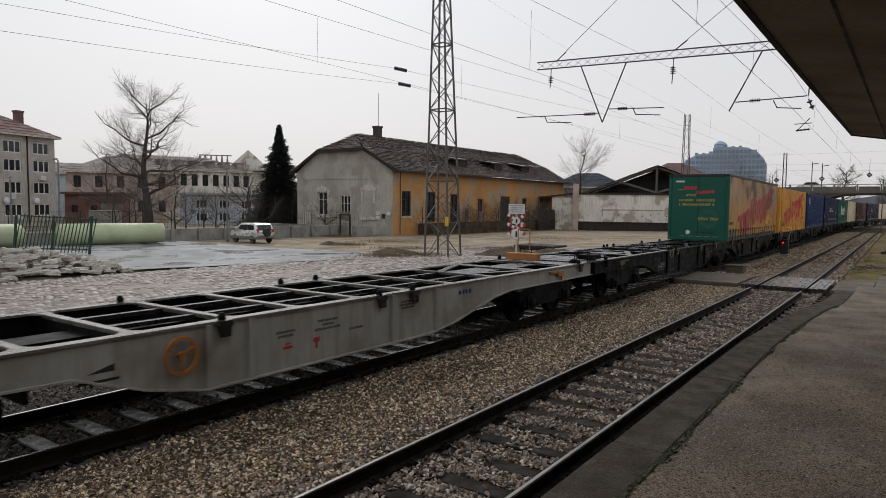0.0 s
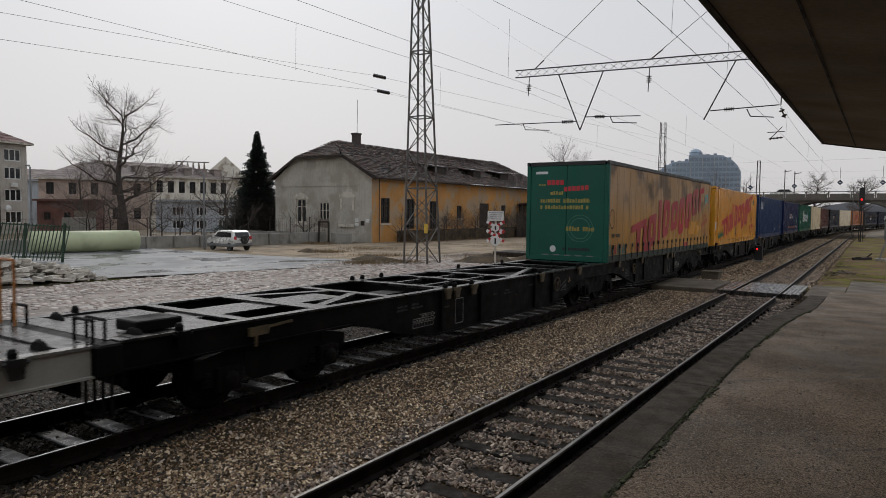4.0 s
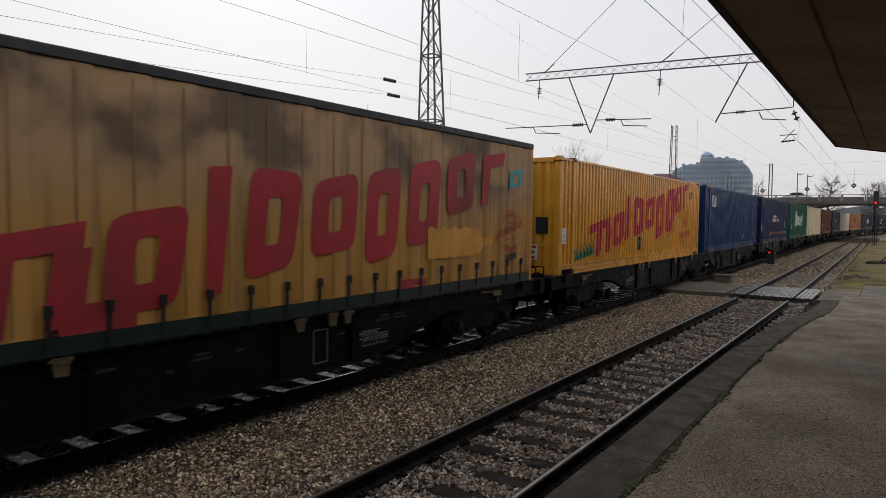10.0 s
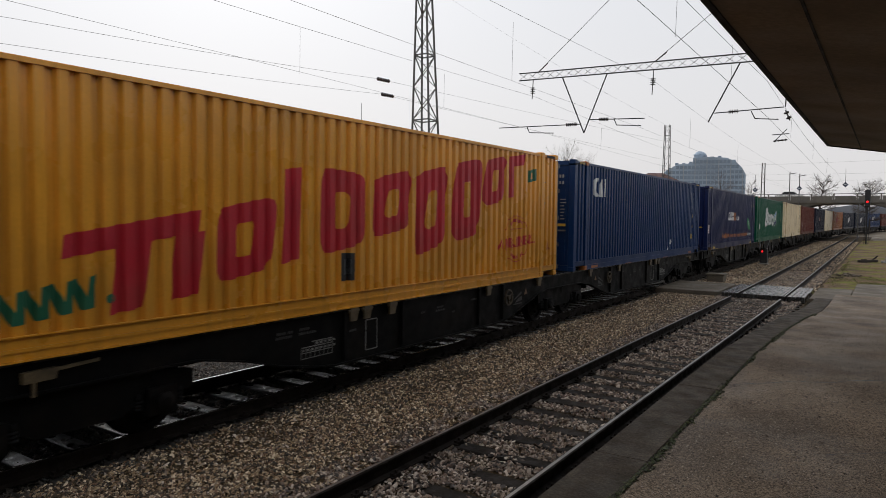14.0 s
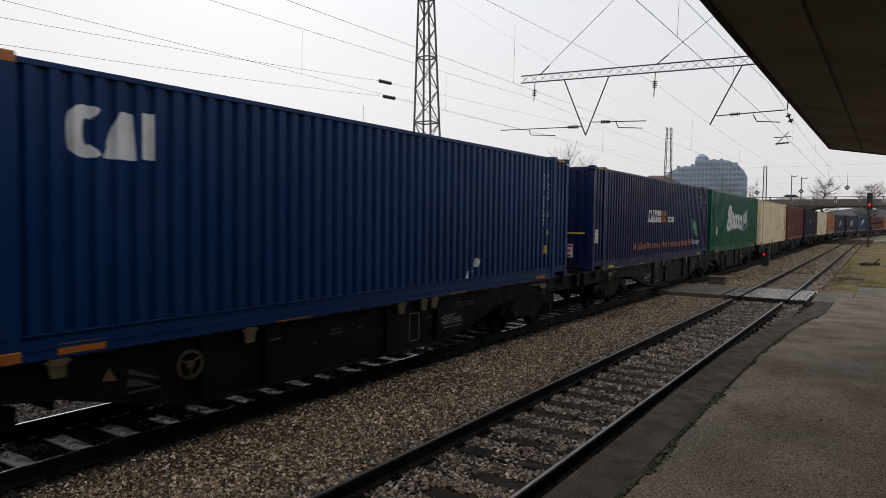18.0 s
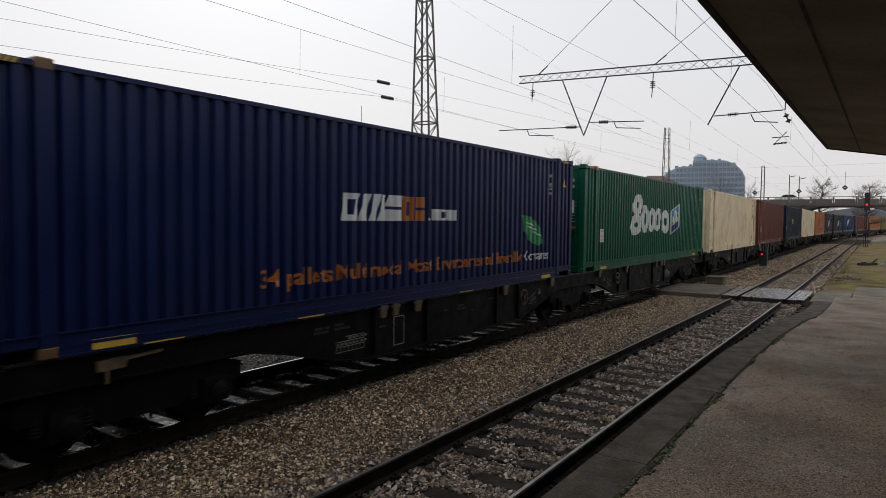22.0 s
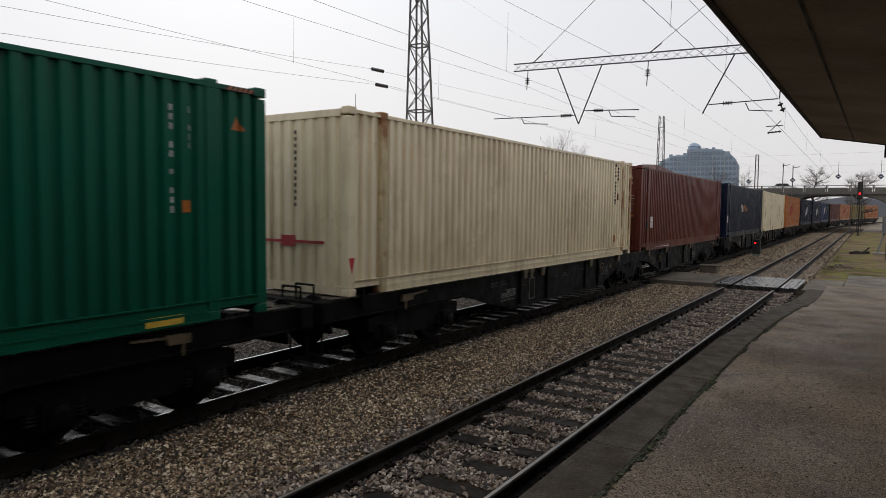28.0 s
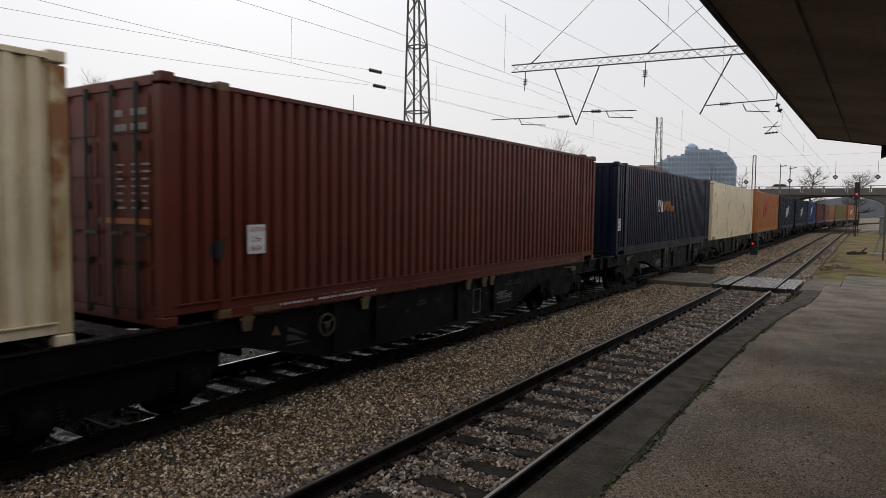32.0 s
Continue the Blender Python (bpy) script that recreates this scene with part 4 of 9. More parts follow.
            part("blue_mark", boxes((s * 1.169, s * 1.1705, 6.12, 6.20, 0.93, 1.0), (s * 1.169, s * 1.1705, 5.78, 5.86, 0.93, 1.01), (s * 1.169, s * 1.1705, 5.90, 5.97, 0.93, 1.01), (s * 1.169, s * 1.1705, 6.0, 6.07, 0.93, 1.01)), M["blue"], root, "small blue block mark")
            part("slash_mark", prism(prism(bmesh.new(), [(12.75, 0.80), (13.05, 0.80), (12.75, 0.88)], s * 1.169, s * 1.1705), [(12.7, 0.70), (13.15, 0.70), (13.15, 0.73), (12.7, 0.73)], s * 1.169, s * 1.1705), M["black"], root, "black wedge mark")
            tagged(part("red_mark", bm, M["red_soiled"], root, "small red printed marks"), kind="stuff")
        else:
            bm = bmesh.new()
            for a in (6.82, 7.10):
                box(bm, s * 1.169, s * 1.171, a - 0.008, a + 0.008, 0.44, 0.92)
            for z in (0.44, 0.92):
                box(bm, s * 1.169, s * 1.171, 6.829, 7.091, z - 0.008, z + 0.008)
            grid = bmesh.new()
            for z, a in ((0.76, 5.62), (0.69, 5.42), (0.61, 5.42), (0.53, 5.42)):
                box(grid, s * 1.169, s * 1.171, a, 6.05, z - 0.006, z + 0.006)
            for k in range(8):
                a = 5.42 + 0.09 * k
                box(grid, s * 1.1715, s * 1.173, a - 0.004, a + 0.004, 0.53, 0.76 if a > 5.6 else 0.69)
                for z in (0.63, 0.71) if a > 5.6 else (0.63,):
                    box(grid, s * 1.169, s * 1.171, a + 0.02, a + 0.06, z, z + 0.035)
            slash = prism(bmesh.new(), [(11.86, 0.72), (12.22, 0.84), (12.22, 0.90), (11.86, 0.74)], s * 1.169, s * 1.171)
            prism(slash, [(11.90, 0.66), (12.24, 0.70), (12.24, 0.79), (12.08, 0.75)], s * 1.169, s * 1.171)
            part("slash_mark", prism(slash, [(11.84, 0.62), (12.24, 0.62), (12.24, 0.645), (11.84, 0.645)], s * 1.169, s * 1.171), M["mark_faint"], root, "pale slanting wedge mark")
            part("warning_triangle", prism(bmesh.new(), [(12.36, 0.80), (12.52, 0.82), (12.44, 0.95)], s * 1.169, s * 1.171), M["wood_tan"], root, "small worn orange triangle")
            tagged(part("load_table", grid, M["mark_dim"], root, "white ruled load table with small printed figures"), kind="stuff")
            part("outlined_panel", bm, M["mark_dim"], root, "white outlined square mark")
        bm = bmesh.new()
        prism(bm, [(1.75, 0.94), (2.05, 0.95), (2.08, 1.06), (1.75, 1.05)], s * 1.17, s * 1.24)
        bar(bm, (s * 1.205, 2.0, 1.03), (s * 1.205, 2.5, 1.06), 0.035, 0.03)
        bar(bm, (s * 1.215, 1.85, 0.95), (s * 1.215, 1.85, 0.80), 0.035)
        part("tow_hook", bm, M["orange"] if grey else M["spigot"], root, "dirty yellow lashing hook")
    bm = bmesh.new()
    lathe(bm, [(0.02, -0.45), (0.16, -0.42), (0.16, 0.42), (0.02, 0.45)], 12, Matrix.Translation((0.55, 9.0, 0.62)) @ Matrix.Rotation(math.pi / 2, 4, "X"))
    part("air_tank", bm, M["steel_dark"], root)
    part("brake_box", bevelled(boxes((-0.7, -0.3, 8.5, 9.3, 0.45, 0.75)), 0.02), M["steel_dark"], root)
    for s in (-1, 1):
        bm = bmesh.new()
        tall = jacobs and not grey and s < 0
        for a, b in (((1.05, -0.22, 1.15), (1.05, -0.22, 1.95)), ((1.05, -0.22, 1.95), (0.68, -0.22, 1.95)), ((0.68, -0.22, 1.95), (0.68, -0.22, 1.15))):
            tube(bm, (s * a[0], a[1], a[2] if tall else 1.15 + (a[2] - 1.15) * 0.3), (s * b[0], b[1], b[2] if tall else 1.15 + (b[2] - 1.15) * 0.3), 0.018, 6)
        part("handrail", bm, M["orange"] if tall else M["steel_dark"], root)
    part("deck_plate", boxes((-1.03, -0.38, 0.28, 1.52, top - 0.02, top + 0.004)), M["deck_dark"], root)
    part("deck_plate", boxes((0.38, 1.03, 0.28, 1.52, top - 0.02, top + 0.004)), M["deck_dark"], root)
    part("tool_box", bevelled(boxes((-0.06, 0.88, 0.70, 0.90, top + 0.032, top + 0.22) if grey else (0.50, 0.95, 0.35, 0.95, top + 0.032, top + 0.16)), 0.015), M["orange"] if grey else M["steel_dark"], root)
    bogie(root, 2.35)
    if jacobs:
        bogie(root, HALF - (0.65 if grey else 0.28))
    return root


CON_L, CON_W, CON_H, FLOOR = 13.716, 2.5, 2.896, 1.165


def corrugated(y0, y1, z0, z1, x_out, pitch=0.225, deep=0.060):
    """A pressed steel wall: trapezoid waves running up, out of one sheet, outer crest at x_out (sign gives the side)."""
    s = 1 if x_out > 0 else -1
    n = max(1, round((y1 - y0) / pitch))
    p = (y1 - y0) / n
    prof = []
    for k in range(n):
        b = y0 + k * p
        prof += [(b, 0), (b + 0.44 * p, 0), (b + 0.58 * p, -deep), (b + 0.86 * p, -deep)]
    prof.append((y1, 0))
    verts, faces = [], []
    for z in (z0, z1):
        verts += [(x_out + s * d, y, z) for y, d in prof]
    m = len(prof)
    for i in range(m - 1):
        f = (i, i + 1, m + i + 1, m + i)
        faces.append(f if s > 0 else f[::-1])
    return verts, faces


def rotate_z(verts):
    return [(-y, x, z) for x, y, z in verts]


def container(paint, label, doors="near", length=CON_L, dress=None, smooth=False, accent=None):
    """A steel freight container. Local y along its length from 0, floor at z 0; its near end (y 0) faces the station."""
    root = empty("freight_container", None, label, "container", "containers on the train")
    w, hh = CON_W / 2, CON_H
    inset = 0.012
    for s in (-1, 1):
        x = s * (w - inset)
        if smooth:
            bm = boxes((x - 0.02, x + 0.02, 0.13, length - 0.13, 0.17, hh - 0.08))
            sp = part("side_panel", bm, paint, root)
        else:
            v, f = corrugated(0.13, length - 0.13, 0.235, hh - 0.07, x)
            sp = link("side_panel", pmesh("side_panel", v, f), paint, root)
        e = 0.85 if length > 13 else 0.15
        rail = part("bottom_rail", boxes((x - s * 0.05, x + s * 0.004, 0.15, length - 0.15, 0.13, 0.235)), paint, root)
        part("rail_skirt", boxes((x - s * 0.05, x + s * 0.010, e, length - e, 0.02, 0.095)), paint, rail)
        for q, y0, z0, z1 in ((0.030, 0.15, 0.236, 0.25), (0.020, e, 0.096, 0.129), (0.026, e, 0.0, 0.019)):
            part("rail_flange", boxes((x - s * 0.02, x + s * q, y0, length - y0, z0, z1)), paint, rail)
        part("top_rail", boxes((x - s * 0.05, x + s * 0.014, 0.15, length - 0.15, hh - 0.07, hh - 0.025)), paint, root)
        for yy in (0.0, length - 0.16):
            part("corner_post", bevelled(boxes((s * w - s * 0.16, s * w, yy, yy + 0.16, 0.12, hh - 0.12)), 0.012), accent if accent is M["rusty_cream"] and yy > 1 else paint, root)
        stops = [(0.0, 0.18), (length - 0.18, length)]
        if length > 13:
            stops += [(0.762, 0.94), (length - 0.94, length - 0.762)]
            for yy in (0.77, length - 0.93):
                part("inner_post", bevelled(boxes((s * (w - 0.06), s * (w + 0.014), yy, yy + 0.17, 0.11, hh - 0.07)), 0.01), accent if accent is M["rusty_cream"] else paint, root)
        for a, b in stops:
            for z in (-0.002, hh - 0.095):
                lip = 0.018 if 0.5 < a < length - 0.9 else 0.006
                bm = bevelled(boxes((s * w - s * 0.162, s * w + s * lip, a - 0.006 * (a == 0), b, z, z + 0.118)), 0.012)
                box(bm, s * w + s * (lip + 0.0005), s * w + s * (lip + 0.0025), (a + b) / 2 - 0.04, (a + b) / 2 + 0.04, z + 0.035, z + 0.085)
                part("corner_casting", bm, accent if accent and not (paint is M["green"] and z < 1) and 0.1 < a < length - 1.0 + 0.1 * (a < 1) and (0.5 < a < length - 0.5) else paint, root)
    part("roof_panel", boxes((-w + 0.02, w - 0.02, 0.1, length - 0.1, hh - 0.035, hh - 0.012)), paint, root)
    part("floor_panel", boxes((-w + 0.06, w - 0.06, 0.16, length - 0.16, 0.10, 0.15)), M["steel_dark"], root)
    for end, y in (("near", 0.0), ("far", length)):
        sg = -1 if end == "near" else 1
        part("end_sill", boxes((-w + 0.17, w - 0.17, min(y, y - sg * 0.12), max(y, y - sg * 0.12), 0.01, 0.15)), paint, root)
        part("end_header", boxes((-w + 0.17, w - 0.17, min(y, y - sg * 0.12), max(y, y - sg * 0.12), hh - 0.12, hh - 0.01)), paint, root)
        if end == doors:
            for s in (-1, 1):
                door_bm = bmesh.new()
                box(door_bm, s * 0.012, s * (w - 0.17), min(y - sg * 0.03, y - sg * 0.08), max(y - sg * 0.03, y - sg * 0.08), 0.155, hh - 0.125)
                d = part("door", door_bm, paint, root)
                for k in range(5):
                    z = 0.25 + k * 0.5
                    part("door_panel", boxes((min(s * 0.1, s * (w - 0.25)), max(s * 0.1, s * (w - 0.25)), min(y - sg * 0.012, y - sg * 0.03), max(y - sg * 0.012, y - sg * 0.03), z, z + 0.42)), paint, d)
                for xx in (0.28, 0.78):
                    bm = bmesh.new()
                    tube(bm, (s * xx, y + sg * 0.02, 0.06), (s * xx, y + sg * 0.02, hh - 0.06), 0.018, 8)
                    for z in (0.12, 0.7, 1.4, 2.1, hh - 0.15):
                        box(bm, s * xx - 0.05, s * xx + 0.05, y + sg * 0.005 - 0.012, y + sg * 0.005 + 0.012, z - 0.05, z + 0.05)
                    box(bm, s * xx - 0.02, s * xx + 0.25, y + sg * 0.03 - 0.012, y + sg * 0.03 + 0.012, 1.05, 1.09)
                    part("lock_rod", bm, M["galv"] if paint is M["blue"] else M["green_dark"], d, "door locking bar")
        else:
            v, f = corrugated(-w + 0.16, w - 0.16, 0.15, hh - 0.12, 0.03, 0.235, 0.045)
            vv = [((yy, y + sg * (x - 0.04), z)) for x, yy, z in v]
            link("end_panel", pmesh("end_panel", vv, f), paint, root)
    if dress:
        dress(root)
    return root




# ---------------------------------------------------------------- painted marks
def wave(length):
    """The side wall's wave: break points along it and the depth at any place."""
    y0, y1 = 0.13, length - 0.13
    n = max(1, round((y1 - y0) / 0.225))
    p = (y1 - y0) / n
    breaks = [y0 + k * p + f * p for k in range(n) for f in (0, 0.44, 0.58, 0.86)] + [y1]

    def depth(y):
        if y <= y0 or y >= y1:
            return 0.0
        f = ((y - y0) / p) % 1.0
        return 0.0 if f < 0.44 else -0.060 * (f - 0.44) / 0.14 if f < 0.58 else -0.060 if f < 0.86 else -0.060 * (1 - f) / 0.14

    return breaks, depth


def drape(bm, length=CON_L):
    """Lays flat marks in the plane x 0 onto the near corrugated side."""
    breaks, depth = wave(length)
    ys = [v.co.y for v in bm.verts]
    for b in breaks:
        if min(ys) < b < max(ys):
            bmesh.ops.bisect_plane(bm, geom=list(bm.verts) + list(bm.edges) + list(bm.faces), plane_co=(0, b, 0), plane_no=(0, 1, 0))
    for v in bm.verts:
        post = any(a - 0.02 < v.co.y < a + 0.18 for a in (0.77, length - 0.93))
        v.co.x = CON_W / 2 - 0.012 + (0.027 if post else depth(v.co.y)) + 0.004
    return bm


def facing(bm):
    """Turns the faces to +x."""
    bmesh.ops.recalc_face_normals(bm, faces=bm.faces)
    for f in bm.faces:
        f.normal_update()
        if f.normal.x < 0:
            f.normal_flip()
    return bm


def shape(quad, cells, x=0.0):
    """Blocks of a mark: cells (u0, u1, v0, v1) within a four-cornered field (top left, top right, bottom right, bottom left) of (y, z)."""
    tl, tr, br, bl_ = (Vector(q) for q in quad)
    bm = bmesh.new()
    for u0, u1, v0, v1 in cells:
        pts = [bl_.lerp(br, u).lerp(tl.lerp(tr, u), v) for u, v in ((u0, v0), (u1, v0), (u1, v1), (u0, v1))]
        bm.faces.new([bm.verts.new((x, p.x, p.y)) for p in pts])
    return bm


RING = [(0, 0.28, 0, 1), (0.72, 1, 0, 1), (0.28, 0.72, 0, 0.22), (0.28, 0.72, 0.78, 1)]
FLAG = [(-0.04, 1, 0.74, 1), (0.34, 0.60, 0, 0.74), (0.82, 1.06, 0, 0.74)]
BAR = [(0.0, 0.70, 0, 1)]
HOOK = [(0, 0.36, 0, 1), (0.36, 0.95, 0.74, 1)]
SPLIT = [(0, 1, 0.56, 1), (0, 1, 0, 0.44)]


def arc(quad, tu=0.30, tv=0.20, a0=0.0, a1=360.0, soft=4.0, x=0.0, n=40):
    """A rounded band bent round a four-cornered field, from angle a0 to a1; soft 2 is an ellipse, higher is squarer."""
    tl, tr, br, bl_ = (Vector(q) for q in quad)

    def at(u, v):
        p = bl_.lerp(br, u).lerp(tl.lerp(tr, u), v)
        return (x, p.x, p.y)

    bm, rows = bmesh.new(), []
    for k in range(n + 1):
        a = radians(a0 + (a1 - a0) * k / n)
        c, d = math.cos(a), math.sin(a)
        e = (abs(c) ** soft + abs(d) ** soft) ** (-1 / soft)
        rows.append([bm.verts.new(at(0.5 + (0.5 - g * tu) * e * c, 0.5 + (0.5 - g * tv) * e * d)) for g in (0, 1)])
    for p, q in zip(rows, rows[1:]):
        bm.faces.new((p[0], q[0], q[1], p[1]))
    return bm


def put_mark(parent, bm, material, label="", corrugated_side=True, length=CON_L, name="painted_mark"):
    return part(name, facing(drape(bm, length) if corrugated_side else bm), material, parent, label)


def code_column(parent, y, z1, z0, material, w=0.07, seed=1):
    """A column of short bars where small printed characters run down the wall."""
    rng, cells, z = random.Random(seed), [], z1
    bm = bmesh.new()
    while z > z0:
        if rng.random() > 0.12:
            hgt = rng.uniform(0.055, 0.08)
            bm.faces.new([bm.verts.new(c) for c in ((0, y, z - hgt), (0, y + w * rng.uniform(0.6, 1), z - hgt), (0, y + w * rng.uniform(0.7, 1), z), (0, y, z))])
        z -= 0.105
    o = put_mark(parent, bm, M["mark_mid"] if material is M["paint_white"] else material, "column of small printed characters", name="printed_code")
    return tagged(o, kind="stuff")


def letters(body, material, parent, y0, y1, z, cap, label, length=CON_L, corrugated_side=True, weight=0.016):
    """Readable writing on the near side, from y0 to y1."""
    cu = bpy.data.curves.new("lettering", "FONT")
    cu.body, cu.size, cu.resolution_u, cu.offset = body, 1.0, 2, weight
    ob = bpy.data.objects.new("lettering", cu)
    me = bpy.data.meshes.new_from_object(ob)
    bpy.data.objects.remove(ob)
    bm = bmesh.new()
    bm.from_mesh(me)
    xs, zs = [v.co.x for v in bm.verts], [v.co.y for v in bm.verts]
    k, kz = (y1 - y0) / (max(xs) - min(xs)), cap / 0.73
    for v in bm.verts:
        v.co = (0, y0 + (v.co.x - min(xs)) * k, z + v.co.y * kz)
    return put_mark(parent, bm, material, label, corrugated_side, length, "lettering")


def caution_plate(parent, y, z, face="side", x=0.0, yy=0.0):
    """White plate with red writing."""
    if face == "side":
        px = CON_W / 2 - 0.006
        plate = part("caution_plate", boxes((px, px + 0.003, y - 0.15, y + 0.15, z - 0.19, z + 0.19)), M["paint_white"], parent, "white plate with red writing")
        for body, dz, cap, half in (("CAUTION", 0.10, 0.06, 0.13), ("2.9m", -0.03, 0.075, 0.08), ("HIGH", -0.15, 0.07, 0.08)):
            bm = letter_mesh(body, y - half, y + half, z + dz, cap)
            for v in bm.verts:
                v.co.x = px + 0.0045
            part("lettering", facing(bm), M["red"], plate)
    else:
        plate = part("caution_plate", boxes((x - 0.13, x + 0.13, yy - 0.004, yy, z - 0.19, z + 0.19)), M["paint_white"], parent, "white plate with red writing")
        for dz, wd in ((0.13, 0.10), (0.0, 0.05), (-0.13, 0.06)):
            part("printed_bar", boxes((x - wd, x + wd, yy - 0.0065, yy - 0.0045, z + dz - 0.035, z + dz + 0.035)), M["red"], plate)


def letter_mesh(body, y0, y1, z, cap):
    cu = bpy.data.curves.new("lettering", "FONT")
    cu.body, cu.size, cu.resolution_u, cu.offset = body, 1.0, 1, 0.016
    ob = bpy.data.objects.new("lettering", cu)
    me = bpy.data.meshes.new_from_object(ob)
    bpy.data.objects.remove(ob)
    bm = bmesh.new()
    bm.from_mesh(me)
    xs = [v.co.x for v in bm.verts]
    k = (y1 - y0) / (max(xs) - min(xs))
    for v in bm.verts:
        v.co = (0, y0 + (v.co.x - min(xs)) * k, z + v.co.y * cap / 0.73)
    return bm


def triangle_mark(parent, y, z, s, material):
    bm = bmesh.new()
    bm.faces.new([bm.verts.new(c) for c in ((0, y - s, z - s), (0, y + s, z - s), (0, y, z + s))])
    put_mark(parent, bm, material, "small warning triangle", name="warning_triangle")


def hazard_stripes(parent, y0, y1, material):
    """A black band with slanting stripes on the top rail."""
    z, n, d = CON_H - 0.047, 5, (y1 - y0) / 5
    part("hazard_band", boxes((CON_W / 2, CON_W / 2 + 0.0045, y0 - 0.03, y1 + 0.03, z - 0.03, z + 0.024)), M["black"], parent, "black band under the stripes")
    for k in range(n):
        a = y0 + d * k
        bm = bmesh.new()
        bm.faces.new([bm.verts.new((CON_W / 2 + 0.0065, y, q)) for y, q in ((a, z - 0.028), (a + d * 0.5, z - 0.028), (a + d * 1.0, z + 0.022), (a + d * 0.5, z + 0.022))])
        part("hazard_stripe", facing(bm), material, parent)


def fork_pockets(parent, material):
    for y in (1.52, CON_L - 1.52):
        part("pocket_plate", boxes((CON_W / 2 - 0.005, CON_W / 2 + 0.006, y - 0.24, y + 0.24, 0.025, 0.132)), material, parent)


def end_marks(parent, material, cautions=True):
    if cautions:
        for x in (-0.85, 0.55):
            caution_plate(parent, 0, 0.55, "end", x, -0.012)
    part("warning_triangle", facing_end([(-0.36, 2.42), (-0.18, 2.42), (-0.27, 2.62)]), M["orange"], parent)
    if cautions and material is not M["paint_white"]:
        rng = random.Random(9)
        for k in range(14):
            z = 2.6 - k * 0.105
            if rng.random() > 0.15:
                part("code_mark", boxes((0.52, 0.58, -0.0125, -0.0115, z - 0.06, z)), material, parent)


def facing_end(pts):
    bm = bmesh.new()
    f = bm.faces.new([bm.verts.new((x, -0.0125, z)) for x, z in pts])
    f.normal_update()
    if f.normal.y > 0:
        f.normal_flip()
    return bm


def door_marks(parent, ink, band):
    """Small printed lines and a coloured band on the right-hand door leaf."""
    part("door_band", boxes((0.12, 1.02, -0.006, -0.002, 1.18, 1.25)), band, parent)
    rng = random.Random(2)
    bm = bmesh.new()
    for z in (2.45, 2.28):
        for k in range(8):
            if rng.random() > 0.2:
                box(bm, 0.34 + k * 0.08, 0.39 + k * 0.08, 0.0, 0.004, z, z + 0.08)
    for r in range(7):
        for x in (0.36, 0.66, 0.86):
            wd = rng.uniform(0.08, 0.16)
            box(bm, x, x + wd, 0.0, 0.004, 1.36 + r * 0.085, 1.385 + r * 0.085)
    tagged(part("printed_code", bm, M["mark_mid"] if ink is M["paint_white"] else ink, parent, "small printed characters on the door"), kind="stuff")


def brand_shapes(parent, quads, material, corr=True, x=0.0):
    """Nine slanting block shapes that stand for the firm's mark."""
    kinds_ = (FLAG, None, BAR, None, None, None, None, None, HOOK)
    for q, c in zip(quads, kinds_):
        put_mark(parent, shape(q, c, x) if c else arc(q, 0.35, 0.27, soft=6.0, x=x), material, "large slanting red block shape", corr, name="mark_shape")


def stamp(parent, cy, cz, ry, rz, y0, y1, z, cap, slope, material, corr=True, x=0.0):
    """A round stamp print: two thin arcs, two rules and the slanting words across it."""
    for a0, a1 in ((0.35, 2.75), (3.55, 5.85)):
        bm, n = bmesh.new(), 22
        vs = [[bm.verts.new((x, cy + ry * r * math.cos(a0 + (a1 - a0) * k / n), cz + rz * r * math.sin(a0 + (a1 - a0) * k / n))) for k in range(n + 1)] for r in (0.972, 1.0)]
        for k in range(n):
            bm.faces.new((vs[0][k], vs[0][k + 1], vs[1][k + 1], vs[1][k]))
        put_mark(parent, bm, material, "thin red stamp arc", corr, name="stamp_arc")
        bm = shape(((cy - ry * 0.5, cz + rz * (0.42 if a0 < 1 else -0.36)), (cy + ry * 0.5, cz + rz * (0.46 if a0 < 1 else -0.30)), (cy + ry * 0.5, cz + rz * (0.43 if a0 < 1 else -0.33)), (cy - ry * 0.5, cz + rz * (0.39 if a0 < 1 else -0.39))), [(0, 1, 0, 1)], x)
        put_mark(parent, bm, material, "thin red rule", corr, name="stamp_rule")
        bm = bmesh.new()
        for k in range(9):
            a = a0 + 0.55 + (a1 - a0 - 1.1) * k / 8
            p = (cy + ry * 0.80 * math.cos(a), cz + rz * 0.80 * math.sin(a))
            bm.faces.new([bm.verts.new((x, p[0] + dy, p[1] + dz)) for dy, dz in ((-0.02, -0.035), (0.02, -0.035), (0.02, 0.035), (-0.02, 0.035))])
        tagged(put_mark(parent, bm, material, "small red printed row", corr, name="code_strip"), kind="stuff")
    bm = letter_mesh("WIR BRINGENS...", y0, y1, z, cap)
    for v in bm.verts:
        v.co.x = x
        v.co.z += (v.co.y - y0) * slope
    put_mark(parent, bm, material, "slanting red words", corr, name="lettering")


def half_disc(cy, cz, r, n=18, a0=0.0, a1=2 * math.pi, sy=1.0, x=0.0):
    bm = bmesh.new()
    bm.faces.new([bm.verts.new((x, cy + r * sy * math.cos(a0 + (a1 - a0) * k / n), cz + r * math.sin(a0 + (a1 - a0) * k / n))) for k in range(n)])
    return bm


